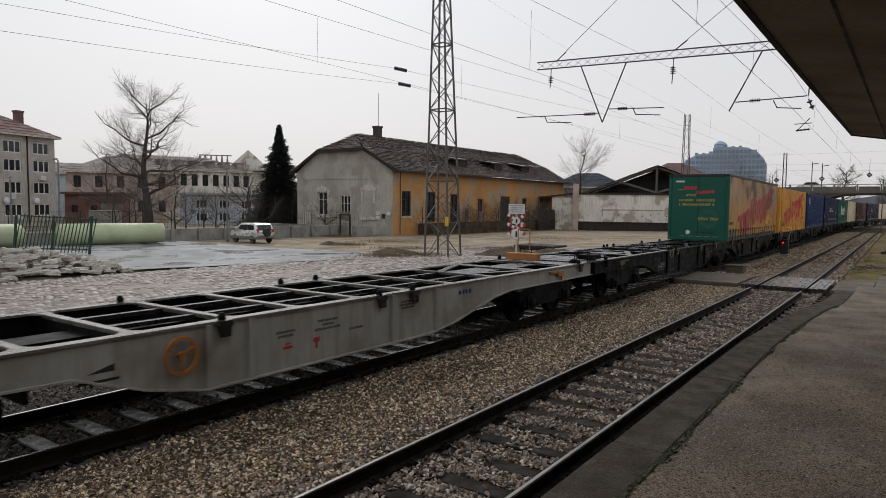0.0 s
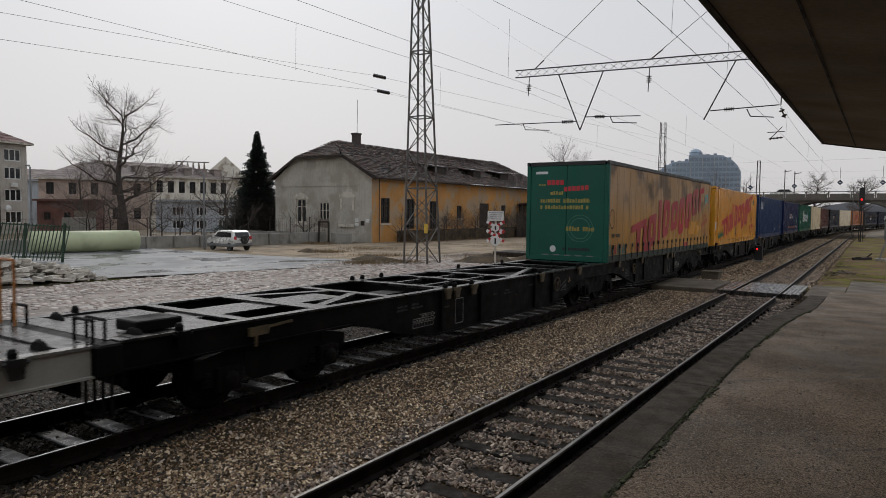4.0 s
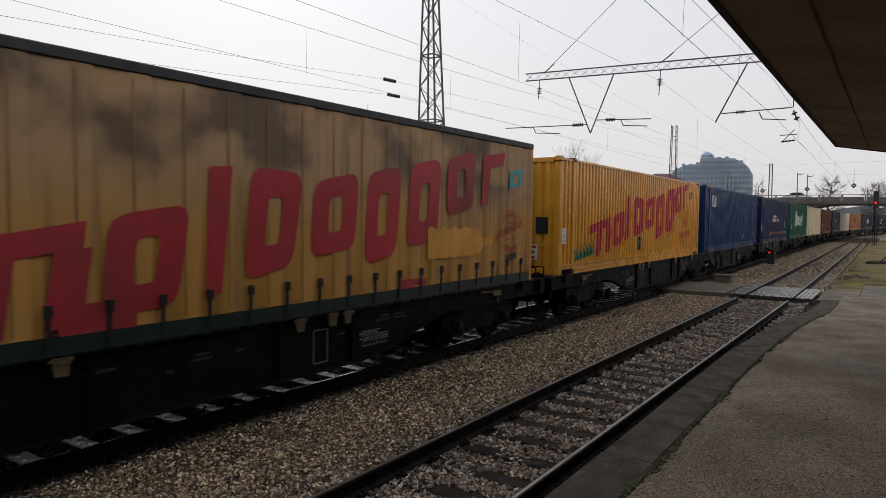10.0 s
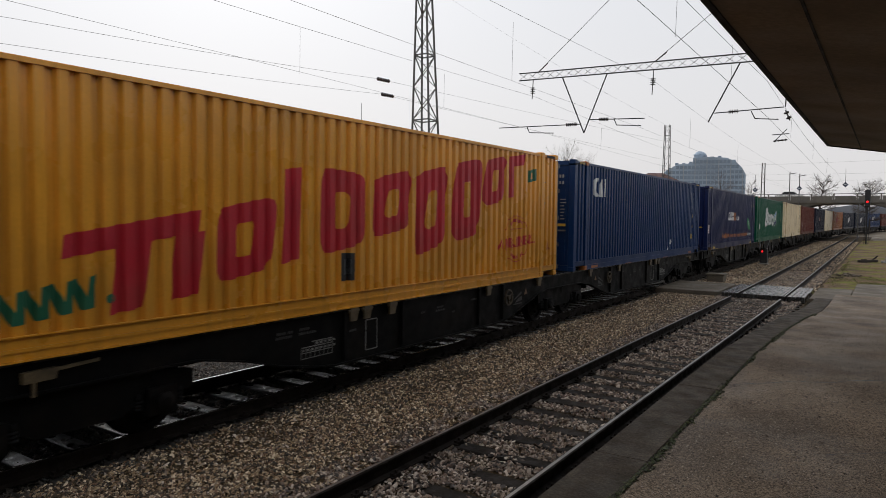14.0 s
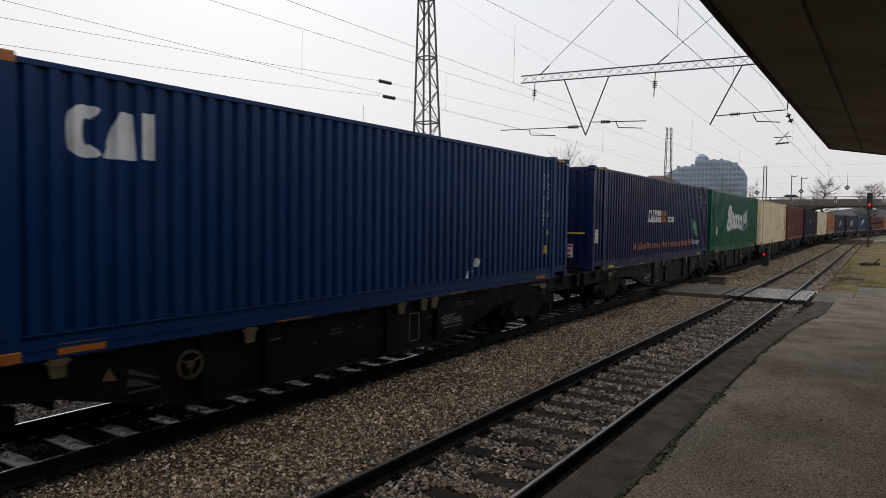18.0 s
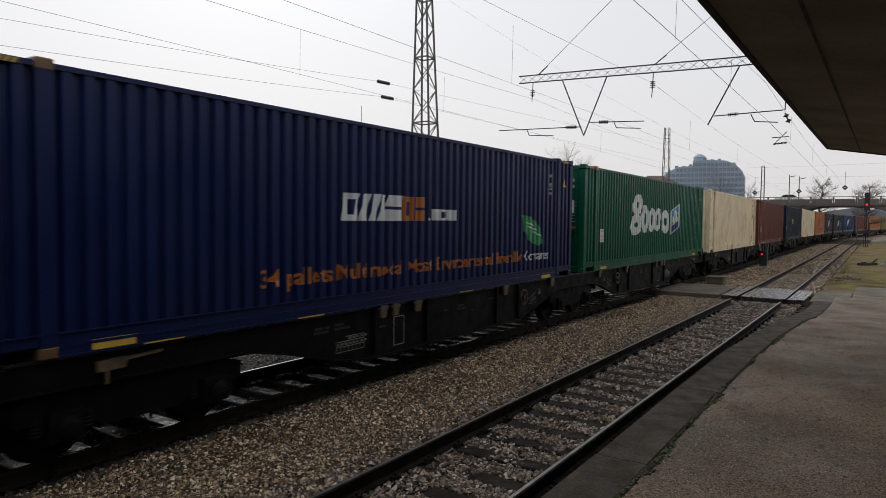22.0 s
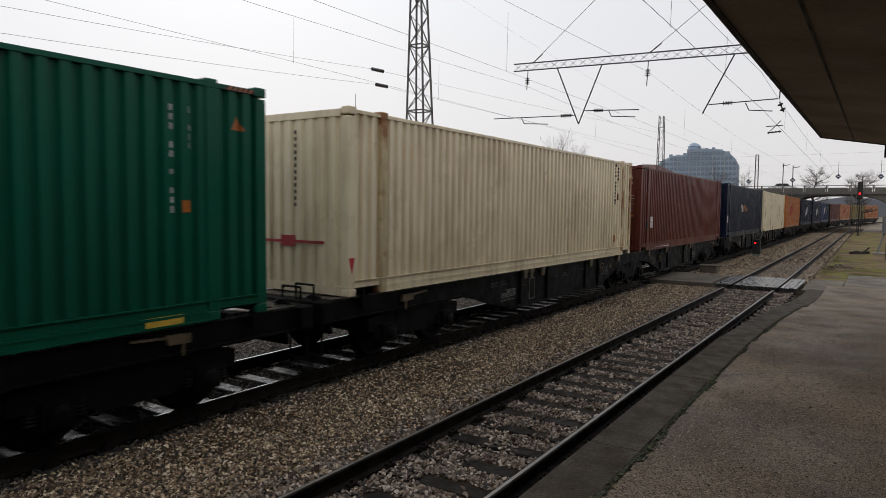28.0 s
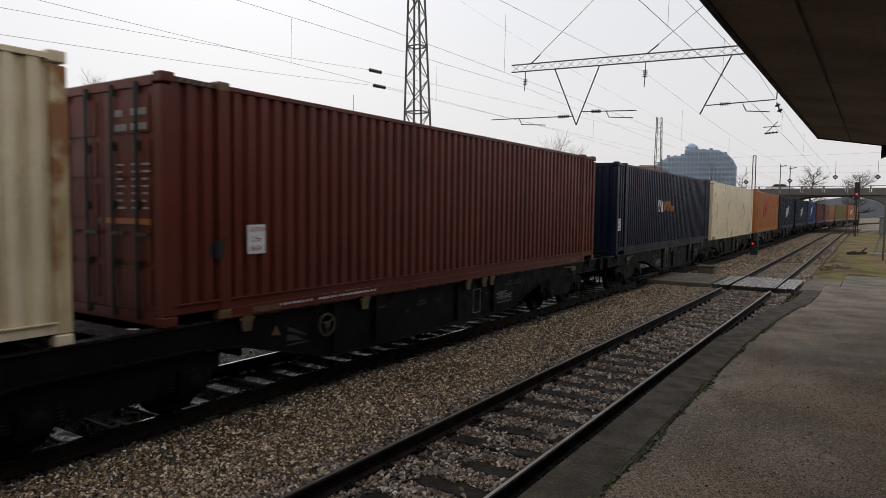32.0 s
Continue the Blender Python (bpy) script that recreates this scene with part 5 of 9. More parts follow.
def dress_yellow(c):
    q = [((2.01, 1.21), (3.54, 1.47), (3.40, 0.46), (1.89, 0.28)), ((3.77, 1.49), (4.74, 1.67), (4.61, 0.71), (3.74, 0.56)), ((4.86, 2.03), (5.30, 2.10), (5.24, 0.84), (4.82, 0.75)),
         ((5.55, 2.12), (6.54, 2.05), (6.50, 0.97), (5.52, 0.83)), ((6.74, 2.01), (7.77, 2.21), (7.67, 1.21), (6.68, 1.05)), ((7.87, 2.15), (8.90, 2.36), (8.75, 0.92), (7.82, 0.69)),
         ((9.10, 2.41), (10.13, 2.58), (9.97, 1.06), (9.04, 0.91)), ((10.23, 2.54), (11.16, 2.72), (10.95, 1.73), (10.17, 1.61)), ((11.27, 2.70), (12.05, 2.81), (11.98, 1.91), (11.21, 1.81))]
    brand_shapes(c, q, M["red"])
    field = ((0.85, 0.57), (2.36, 0.79), (2.38, 0.46), (0.95, 0.28))
    for k in range(3):
        for u, s in ((0.0, 1), (0.075, -1), (0.15, 1), (0.225, -1)):
            a = 0.31 * k + u
            tl, tr, br, bl_ = (Vector(v) for v in field)
            bm = bmesh.new()
            pts = []
            for uu, vv in ((a + (0.05 if s > 0 else -0.005), 0), (a + (0.115 if s > 0 else 0.06), 0), (a + (0.055 if s > 0 else 0.115), 1), (a + (-0.01 if s > 0 else 0.05), 1)):
                p = bl_.lerp(br, uu).lerp(tl.lerp(tr, uu), vv)
                pts.append(bm.verts.new((0, p.x, p.y)))
            bm.faces.new(pts)
            put_mark(c, bm, M["dark_green_mark"], "slanting dark green stroke", name="mark_stroke")
    put_mark(c, half_disc(2.42, 0.52, 0.05), M["dark_green_mark"], name="mark_dot")
    put_mark(c, shape(((12.15, 2.45), (12.55, 2.52), (12.55, 2.25), (12.15, 2.18)), RING), M["dark_green_mark"], "small dark green block shape", name="mark_shape")
    put_mark(c, shape(((5.97, 0.85), (6.28, 0.84), (6.27, 0.42), (5.97, 0.43)), [(0, 1, 0, 1)]), M["black"], "dark rubbed patch", name="scuff_patch")
    put_mark(c, shape(((5.3 + 0.74, 0.75), (6.20, 0.75), (6.20, 0.52), (6.04, 0.52)), [(0, 1, 0, 1)]), M["galv"], "bare metal patch", name="scuff_patch")
    stamp(c, 11.62, 0.93, 0.56, 0.51, 10.80, 12.52, 0.72, 0.21, 0.058, M["red"])
    caution_plate(c, 0.27, 0.96)
    code_column(c, 13.05, 2.5, 1.4, M["paint_white"], seed=3)
    triangle_mark(c, 13.25, 0.75, 0.12, M["rust_orange"])
    part("dark_scuff", boxes((0.62, 0.95, -0.012, -0.002, 1.02, 1.42)), M["black"], c, "dark rubbed patch on the end wall")
    end_marks(c, M["paint_white"])
    hazard_stripes(c, 13.1, 13.5, M["black"])


def dress_blue(c):
    put_mark(c, arc(((1.42, 2.52), (1.80, 2.53), (1.80, 2.00), (1.42, 1.98)), 0.34, 0.24, 50, 310, 3.0), M["paint_white"], "white open rounded shape", name="mark_shape")
    put_mark(c, shape(((1.95, 2.50), (2.12, 2.50), (2.14, 2.0), (1.76, 2.0)), [(0, 1, 0, 1)]), M["paint_white"], "white wedge shape", name="mark_shape")
    put_mark(c, shape(((2.20, 2.52), (2.36, 2.53), (2.36, 2.02), (2.20, 2.02)), [(0, 1, 0, 1)]), M["paint_white"], "white upright bar", name="mark_shape")
    code_column(c, 12.28, 2.48, 1.2, M["paint_white"], seed=5)
    code_column(c, 12.52, 2.48, 1.95, M["paint_white"], seed=6)
    triangle_mark(c, 12.58, 1.57, 0.09, M["paint_yellow"])
    for y, z, s in ((12.55, 1.10, 0.06), (12.42, 0.70, 0.10)):
        put_mark(c, shape(((y - s, z + s), (y + s, z + s), (y + s, z - s), (y - s, z - s)), [(0, 1, 0, 1)]), M["paint_yellow"], "small yellow sticker", name="sticker")
    rng = random.Random(7)
    for k in range(9):
        y, z = 8.95 + k * 0.06 + rng.uniform(-0.05, 0.05), 0.32 + k * 0.035 + rng.uniform(-0.05, 0.05)
        put_mark(c, half_disc(y, z, rng.uniform(0.02, 0.07), 7), M["paint_white"], "chipped pale scratch", name="scratch")
    put_mark(c, shape(((0.12, 1.62), (0.16, 1.65), (0.05, 1.38), (0.02, 1.38)), [(0, 1, 0, 1)]), M["paint_white"], "thin pale scratch", name="scratch")
    hazard_stripes(c, 0.32, 0.66, M["paint_yellow"])
    hazard_stripes(c, 13.05, 13.45, M["paint_yellow"])
    fork_pockets(c, M["rust_orange"])
    door_marks(c, M["paint_white"], M["paint_yellow"])
    for y in (4.4, 8.6):
        part("reflector_strip", boxes((CON_W / 2 + 0.0145, CON_W / 2 + 0.017, y - 0.3, y + 0.3, 0.002, 0.018)), M["rust_orange"], c)


def dress_navy(c):
    put_mark(c, shape(((5.08, 1.79), (5.50, 1.79), (5.40, 1.37), (5.05, 1.37)), RING), M["paint_white"], "white slanting block shape", name="mark_shape")
    put_mark(c, shape(((5.55, 1.79), (5.98, 1.80), (5.90, 1.37), (5.47, 1.37)), [(0, 0.44, 0, 1), (0.56, 1, 0, 1)]), M["paint_white"], "white slanting block shape", name="mark_shape")
    put_mark(c, shape(((6.01, 1.79), (6.15, 1.79), (6.06, 1.37), (5.93, 1.37)), [(0, 1, 0, 1)]), M["paint_white"], "white slanting bar", name="mark_shape")
    put_mark(c, shape(((6.18, 1.79), (6.62, 1.79), (6.52, 1.37), (6.10, 1.37)), SPLIT), M["paint_white"], "white slanting block shape", name="mark_shape")
    put_mark(c, shape(((6.58, 1.78), (6.87, 1.78), (6.86, 1.37), (6.54, 1.37)), RING), M["rust_orange"], "orange block shape", name="mark_shape")
    put_mark(c, shape(((6.92, 1.78), (7.24, 1.79), (7.22, 1.37), (6.90, 1.37)), SPLIT), M["rust_orange"], "orange block shape", name="mark_shape")
    for k, (a, b) in enumerate(((7.40, 7.62), (7.68, 7.90))):
        put_mark(c, shape(((a, 1.58), (b, 1.58), (b, 1.38), (a, 1.38)), RING if k else [(0, 1, 0, 1)]), M["paint_white"], "small white block shape", name="mark_shape")
    put_mark(c, shape(((7.95, 1.58), (8.22, 1.58), (8.22, 1.38), (7.95, 1.38)), [(0, 0.42, 0, 1), (0.58, 1, 0, 1)]), M["paint_white"], "small white block shape", name="mark_shape")
    put_mark(c, half_disc(7.33, 1.40, 0.03, 8), M["paint_white"], name="mark_dot")
    letters("34 pallets Multimodal Most Environmental Friendly", M["rust_orange"], c, 3.5, 10.95, 0.48, 0.245, "orange painted writing", weight=0.018)
    letters("Container", M["paint_white"], c, 11.1, 12.40, 0.48, 0.235, "white painted writing", weight=0.008)
    bm = bmesh.new()
    pts = [(10.92, 1.52), (11.35, 1.48), (11.75, 1.33), (12.0, 1.08), (12.02, 0.85), (11.75, 0.80), (11.35, 0.92), (11.08, 1.15)]
    bm.faces.new([bm.verts.new((0, y, z)) for y, z in pts])
    put_mark(c, bm, mat("leaf_green_marking", (0.03, 0.26, 0.09), 0.5, var=0.15, scale=3, bump=0), "green leaf shape", name="leaf_shape")
    for k in range(3):
        bm = shape(((11.15 + 0.16 * k, 1.36 - 0.1 * k), (11.55 + 0.16 * k, 1.30 - 0.12 * k), (11.56 + 0.16 * k, 1.27 - 0.12 * k), (11.16 + 0.16 * k, 1.33 - 0.1 * k)), [(0, 1, 0, 1)])
        o = put_mark(c, bm, M["paint_white"], name="leaf_vein")
        o.location.x += 0.003
    code_column(c, 12.15, 2.5, 1.5, M["paint_white"], seed=8)
    code_column(c, 12.42, 2.5, 2.0, M["paint_white"], seed=9)
    triangle_mark(c, 13.25, 2.35, 0.12, M["paint_yellow"])
    caution_plate(c, 0.27, 0.96)
    end_marks(c, M["paint_white"])
    part("arrow_band", boxes((-1.0, 1.02, -0.013, -0.002, 1.02, 1.07), (-0.25, 0.15, -0.0135, -0.002, 0.98, 1.13)), M["paint_yellow"], c, "yellow arrow band on the end wall")
    hazard_stripes(c, 0.3, 0.62, M["paint_yellow"])
    hazard_stripes(c, 13.1, 13.4, M["paint_yellow"])
    for y in (2.1, 4.4, 8.6):
        part("reflector_strip", boxes((CON_W / 2 + 0.0145, CON_W / 2 + 0.017, y - 0.25, y + 0.25, 0.002, 0.018)), M["paint_yellow"], c)
    fork_pockets(c, M["paint_yellow"])


def dress_green(c):
    white = M["paint_white"]
    for q, tu, tv in ((((4.22, 2.26), (5.14, 2.30), (5.05, 1.60), (4.05, 1.58)), 0.42, 0.36), (((3.98, 1.62), (5.05, 1.64), (5.10, 1.02), (3.88, 0.90)), 0.38, 0.36), (((5.06, 1.98), (5.82, 1.92), (5.80, 1.02), (5.00, 1.02)), 0.36, 0.24),
                      (((5.88, 1.86), (6.62, 1.86), (6.50, 1.04), (5.76, 1.04)), 0.40, 0.28), (((6.55, 1.86), (7.36, 1.88), (7.24, 1.08), (6.46, 1.06)), 0.34, 0.26), (((7.40, 1.86), (8.36, 1.78), (8.36, 0.96), (7.38, 0.98)), 0.34, 0.30)):
        put_mark(c, arc(q, tu, tv, soft=2.4), white, "large rounded white ring shape", name="mark_shape")
    flag = ((8.62, 1.79), (9.76, 2.07), (9.79, 1.21), (8.64, 0.95))
    put_mark(c, shape(flag, [(-0.03, 1.03, -0.03, 1.03)]), white, "white bordered flag shape", name="flag_shape")
    for v0, v1, m_ in ((0.68, 0.98, mat("flag_sky_blue", (0.09, 0.28, 0.52), 0.5, var=0.1, bump=0)), (0.36, 0.64, mat("flag_green", (0.02, 0.28, 0.08), 0.5, var=0.1, bump=0)), (0.02, 0.32, mat("flag_navy", (0.01, 0.015, 0.12), 0.5, var=0.1, bump=0))):
        o = put_mark(c, shape(flag, [(0.03, 0.97, v0, v1)]), m_, name="flag_band")
        o.location.x += 0.002
    for y, z in ((9.2, 1.74), (9.0, 1.46), (9.42, 1.52)):
        o = put_mark(c, half_disc(y, z, 0.145, 16), white, name="leaf_disc")
        o.location.x += 0.004
    o = put_mark(c, shape(((9.18, 1.5), (9.24, 1.5), (9.27, 1.18), (9.19, 1.18)), [(0, 1, 0, 1)]), white, name="leaf_stalk")
    o.location.x += 0.004
    code_column(c, 12.30, 2.55, 1.3, white, seed=11)
    code_column(c, 12.55, 2.55, 2.1, white, seed=12)
    triangle_mark(c, 13.27, 2.45, 0.11, M["rust_orange"])
    put_mark(c, shape(((12.46, 1.46), (12.58, 1.46), (12.58, 1.32), (12.46, 1.32)), [(0, 1, 0, 1)]), M["rust_orange"], name="sticker")
    caution_plate(c, 1.36, 0.98)
    hazard_stripes(c, 0.3, 0.66, M["rust_orange"])
    hazard_stripes(c, 13.1, 13.5, M["rust_orange"])
    fork_pockets(c, M["paint_yellow"])
    door_marks(c, white, M["rust_orange"])
    part("pale_shape", boxes((-0.4, 0.25, -0.004, 0.0, 1.55, 1.85), (0.5, 0.95, -0.004, 0.0, 1.6, 1.95)), white, c, "pale shapes on the doors")


def dress_white(c):
    code_column(c, 12.18, 2.78, 1.6, M["wheel_dull"], seed=13)
    code_column(c, 12.42, 2.8, 2.3, M["wheel_dull"], seed=14)
    bm = bmesh.new()
    bm.faces.new([bm.verts.new((CON_W / 2 + 0.0025, y, z)) for y, z in ((0.005, 0.60), (0.15, 0.60), (0.08, 0.34))])
    part("warning_triangle", facing(bm), M["red"], c, "red triangle mark")
    for y, z, m_ in ((12.42, 1.8, M["brown"]), (12.20, 0.52, M["rust_orange"]), (12.98, 0.50, M["rust_orange"])):
        put_mark(c, shape(((y - 0.06, z + 0.1), (y + 0.06, z + 0.1), (y + 0.06, z - 0.1), (y - 0.06, z - 0.1)), [(0, 1, 0, 1)]), m_, "small rusty sticker", name="sticker")
    part("red_band", boxes((-0.85, 0.75, -0.013, -0.002, 0.80, 0.845), (-0.2, 0.12, -0.0135, -0.002, 0.74, 0.92)), M["red_soiled"], c, "dark red band on the end wall")
    for k in range(12):
        z = 2.6 - k * 0.105
        part("code_mark", boxes((0.10, 0.15, -0.0125, -0.0115, z - 0.06, z)), M["wheel_dull"], c)
    fork_pockets(c, M["white"])


def dress_brown(c):
    caution_plate(c, 1.36, 0.98)
    hazard_stripes(c, 0.2, 0.7, M["wood_tan"])
    fork_pockets(c, M["wood_tan"])
    door_marks(c, M["paint_white"], M["rust_orange"])
    bm = letter_row(1.75, 3.85, 0.06, 0.075)
    tagged(part("printed_code", bm, M["paint_white"], c, "row of small worn white characters"), kind="stuff")
    put_mark(c, shape(((0.62, 0.92), (0.86, 1.02), (0.80, 0.74), (0.64, 0.78)), [(0, 1, 0, 1)]), M["black"], "dark rubbed patch", name="scuff_patch")


def letter_row(y0, y1, z, hgt):
    rng = random.Random(3)
    bm, y = bmesh.new(), y0
    while y < y1:
        wd = rng.uniform(0.04, 0.07)
        if rng.random() > 0.15:
            box(bm, CON_W / 2 - 0.002, CON_W / 2 + 0.001, y, y + wd, z, z + hgt * rng.uniform(0.7, 1))
        y += 0.085
    return bm


def dress_slate(c):
    put_mark(c, shape(((4.7, 1.80), (5.5, 1.80), (5.4, 1.38), (4.65, 1.38)), [(0, 0.2, 0, 1), (0.3, 0.5, 0, 1), (0.6, 1, 0, 0.9)]), M["paint_white"], "white block shapes", name="mark_shape")
    put_mark(c, shape(((5.6, 1.78), (7.0, 1.78), (6.9, 1.40), (5.5, 1.40)), [(0, 0.28, 0.1, 1), (0.36, 0.62, 0, 1), (0.68, 1, 0, 0.6)]), M["rust_orange"], "orange block shapes", name="mark_shape")
    caution_plate(c, 0.27, 0.96)


def dress_small(c, material, y=4.0, z=1.5):
    put_mark(c, shape(((y, z + 0.4), (y + 2.2, z + 0.7), (y + 2.0, z - 0.2), (y - 0.2, z - 0.5)), [(0, 0.3, 0, 1), (0.35, 0.7, 0.1, 0.9), (0.75, 1, 0.2, 1)]), material, "faded block shapes", name="mark_shape")


# ---------------------------------------------------------------- the train made up
def gone(t):
    """Metres that the train has still to run at t seconds (0 at 13 s): it gathers speed slowly."""
    u, u0 = (t - 16) / 16, -3 / 16
    return sum(c * (u ** k - u0 ** k) for k, c in ((1, -56.7561), (2, -6.3353), (3, -1.8783), (4, 0.3050)))


ROLLING = []  # (thing, place along the train of its local origin, sign of its local y, span to its pivot)


def put_wagon(half, u, turned):
    ROLLING.append((half, u, -1 if turned else 1, HALF))


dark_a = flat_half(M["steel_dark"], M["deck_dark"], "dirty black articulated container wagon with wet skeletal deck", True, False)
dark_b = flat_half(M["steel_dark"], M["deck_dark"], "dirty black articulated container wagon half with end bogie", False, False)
grey_a = flat_half(M["steel_grey"], M["deck_grey"], "empty pale grey articulated container wagon with orange brake wheel", True, True)
grey_b = flat_half(M["steel_grey"], M["deck_grey"], "empty pale grey container wagon half with end bogie", False, True)
WAGONS = [-25.0, 5.1, 35.1, 65.05, 95.2, 125.2, 155.2, 185.2, 215.2]
put_wagon(grey_a, -55.1, False)
put_wagon(grey_b, -55.1 + 28.9 + 0.45, True)
for k, u in enumerate(WAGONS):
    a = dark_a if k == 0 else copy_thing(dark_a, Matrix.Identity(4))
    b = dark_b if k == 0 else copy_thing(dark_b, Matrix.Identity(4))
    put_wagon(a, u - 0.45, False)
    put_wagon(b, u + 28.45 + 0.35, True)


def load(thing, u):
    ROLLING.append((thing, u, 1, CON_L))


load(container(M["yellow"], "yellow corrugated freight container with large red block shapes", "far", dress=dress_yellow, accent=M["brown"]), 4.85)
load(container(M["blue"], "deep blue corrugated freight container with white block mark", "near", dress=dress_blue, accent=M["rust_orange"]), 19.62)
load(container(M["navy"], "navy blue corrugated freight container with orange and white writing", "far", dress=dress_navy, accent=M["wood_tan"]), 35.05)
load(container(M["green"], "green corrugated freight container with white shapes and flag", "near", dress=dress_green, accent=M["rust_orange"]), 49.6)
load(container(M["white"], "cream white corrugated freight container with rusty posts", "far", dress=dress_white, accent=M["rusty_cream"]), 64.92)
load(container(M["brown"], "brown red corrugated freight container with white caution plate", "near", dress=dress_brown, accent=M["wood_tan"]), 79.65)
load(container(M["slate"], "dark blue grey corrugated freight container", "far", dress=dress_slate), 95.3)
load(container(M["white"], "plain cream freight container with smooth sides", "near", smooth=True), 109.85)
load(container(M["rust_orange"], "orange freight container with faded red shapes", "near", dress=lambda c: dress_small(c, M["red_soiled"])), 125.2)
load(container(M["slate"], "dark slate blue freight container with pale mark", "near", dress=lambda c: dress_small(c, M["paint_white"], 6, 1.4)), 139.8)
load(container(M["slate"], "dark slate blue freight container with pale mark", "near", dress=lambda c: dress_small(c, M["paint_white"], 6, 1.4)), 155.2)
load(container(M["blue"], "blue freight container with large pale shapes", "near", dress=lambda c: dress_small(c, M["paint_white"], 5, 1.6)), 169.8)
load(container(M["brown"], "rust brown freight container far down the line", "near"), 185.2)
load(container(M["rust_orange"], "orange freight container with faded red shapes", "near", dress=lambda c: dress_small(c, M["red_soiled"])), 199.8)
load(container(M["olive"], "dull olive freight container far down the line", "near"), 215.2)
load(container(M["rust_orange"], "orange freight container far down the line", "near", dress=lambda c: dress_small(c, M["paint_white"])), 229.8)


def swap_body():
    """A curtain-sided swap body: green ends, soiled yellow curtain with straps, dark roof edge."""
    root = empty("swap_body", None, "curtain-sided swap body with soiled yellow curtain and dark green end", "container", "containers on the train")
    w, ln, hh = 1.33, 13.80, 3.03
    part("underframe", boxes((-w + 0.02, w - 0.02, 0.02, ln - 0.02, 0.0, 0.16)), M["steel_dark"], root)
    for s in (-1, 1):
        part("side_rail", boxes((s * (w - 0.05), s * (w + 0.004), 0.12, ln - 0.12, 0.01, 0.20)), M["green_dark"], root)
        # curtain with folds
        verts, faces = [], []
        n, zs = 380, (0.20, 0.30, 1.2, 2.2, hh - 0.10)
        for i in range(n + 1):
            y = 0.13 + (ln - 0.26) * i / n
            for k, z in enumerate(zs):
                d = 0.010 * math.sin(y * 2 * math.pi / 0.62) + 0.006 * noise.noise((y * 1.7, z * 0.6, s)) - (0.02 if abs((y / 0.62) % 1 - 0.5) < 0.04 else 0)
                if z < 0.25:
                    d += 0.02 * math.sin(y * 10.1) - 0.005
                verts.append((s * (w - 0.015 + d), y, z + (0.010 * math.sin(y * 10.1) if k == 0 else 0)))
        m = len(zs)
        for i in range(n):
            for k in range(m - 1):
                f = (i * m + k, (i + 1) * m + k, (i + 1) * m + k + 1, i * m + k + 1)
                faces.append(f if s > 0 else f[::-1])
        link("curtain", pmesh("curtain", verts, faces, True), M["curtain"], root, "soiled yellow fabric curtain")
        part("roof_edge", bevelled(boxes((s * (w - 0.07), s * (w + 0.012), 0.0, ln, hh - 0.12, hh)), 0.012), M["black"], root, "dark roof rail")
        for k in range(22):
            y = 0.45 + k * 0.61
            bm = boxes((s * (w + 0.012), s * (w + 0.024), y - 0.022, y + 0.022, 0.06, 0.50), (s * (w + 0.012), s * (w + 0.045), y - 0.04, y + 0.04, 0.40, 0.52))
            part("strap", bm, M["black"], root, "black tensioning strap and buckle")
        for y in (0.0, ln - 0.13):
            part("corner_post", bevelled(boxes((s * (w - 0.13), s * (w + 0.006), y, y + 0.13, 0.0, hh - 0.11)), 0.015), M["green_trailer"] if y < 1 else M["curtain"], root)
    part("roof_panel", boxes((-w + 0.07, w - 0.07, 0.02, ln - 0.02, hh - 0.05, hh - 0.02)), M["black"], root)
    for y0, y1 in ((0.02, 0.07), (ln - 0.07, ln - 0.02)):
        for s in (-1, 1):
            part("end_door", bevelled(boxes((s * 0.008, s * (w - 0.135), y0, y1, 0.17, hh - 0.12)), 0.006), M["green_trailer"], root)
    part("end_header", boxes((-w + 0.13, w - 0.13, 0.0, 0.10, hh - 0.115, hh - 0.004)), M["black"], root)
    part("end_sill", bevelled(boxes((-w + 0.13, w - 0.13, -0.01, 0.10, 0.0, 0.165)), 0.01), M["green_trailer"], root)
    # marks on the green end
    def end_block(x0, x1, z0, z1, material, label="", name="mark_shape"):
        part(name, boxes((x0, x1, 0.0165, 0.019, z0, z1)), material, root, label)
    def end_row(x0, x1, z0, z1, material, seed, label):
        rng, bm, x = random.Random(seed), bmesh.new(), x0
        while x < x1:
            wd = rng.uniform(0.05, 0.085)
            if rng.random() > 0.08:
                box(bm, x, min(x1, x + wd), 0.0165, 0.019, z0, z0 + (z1 - z0) * rng.uniform(0.72, 1.0))
            x += wd + 0.022
        tagged(part("code_strip", bm, material, root, label), kind="stuff")
    end_block(-1.03, -0.63, 2.66, 2.74, M["paint_white"], "small white sticker", "sticker")
    for k in range(4):
        end_block(-0.65 + k * 0.145, -0.535 + k * 0.145, 2.32, 2.47, M["red"], "small red block shape")
    for k in range(6):
        end_block(-0.09 + k * 0.135, 0.015 + k * 0.135, 2.12 + 0.008 * k, 2.26 + 0.008 * k, M["red"], "small red block shape")
    end_row(-0.92, -0.70, 2.30, 2.36, M["paint_yellow_dull"], 1, "short yellow printed row")
    end_row(-0.54, -0.12, 2.02, 2.14, M["paint_yellow_dull"], 2, "yellow printed row")
    end_row(-0.86, 0.74, 1.78, 1.91, M["paint_yellow_dull"], 3, "yellow printed row")
    end_row(-0.86, 0.72, 1.58, 1.71, M["paint_yellow_dull"], 4, "yellow printed row")
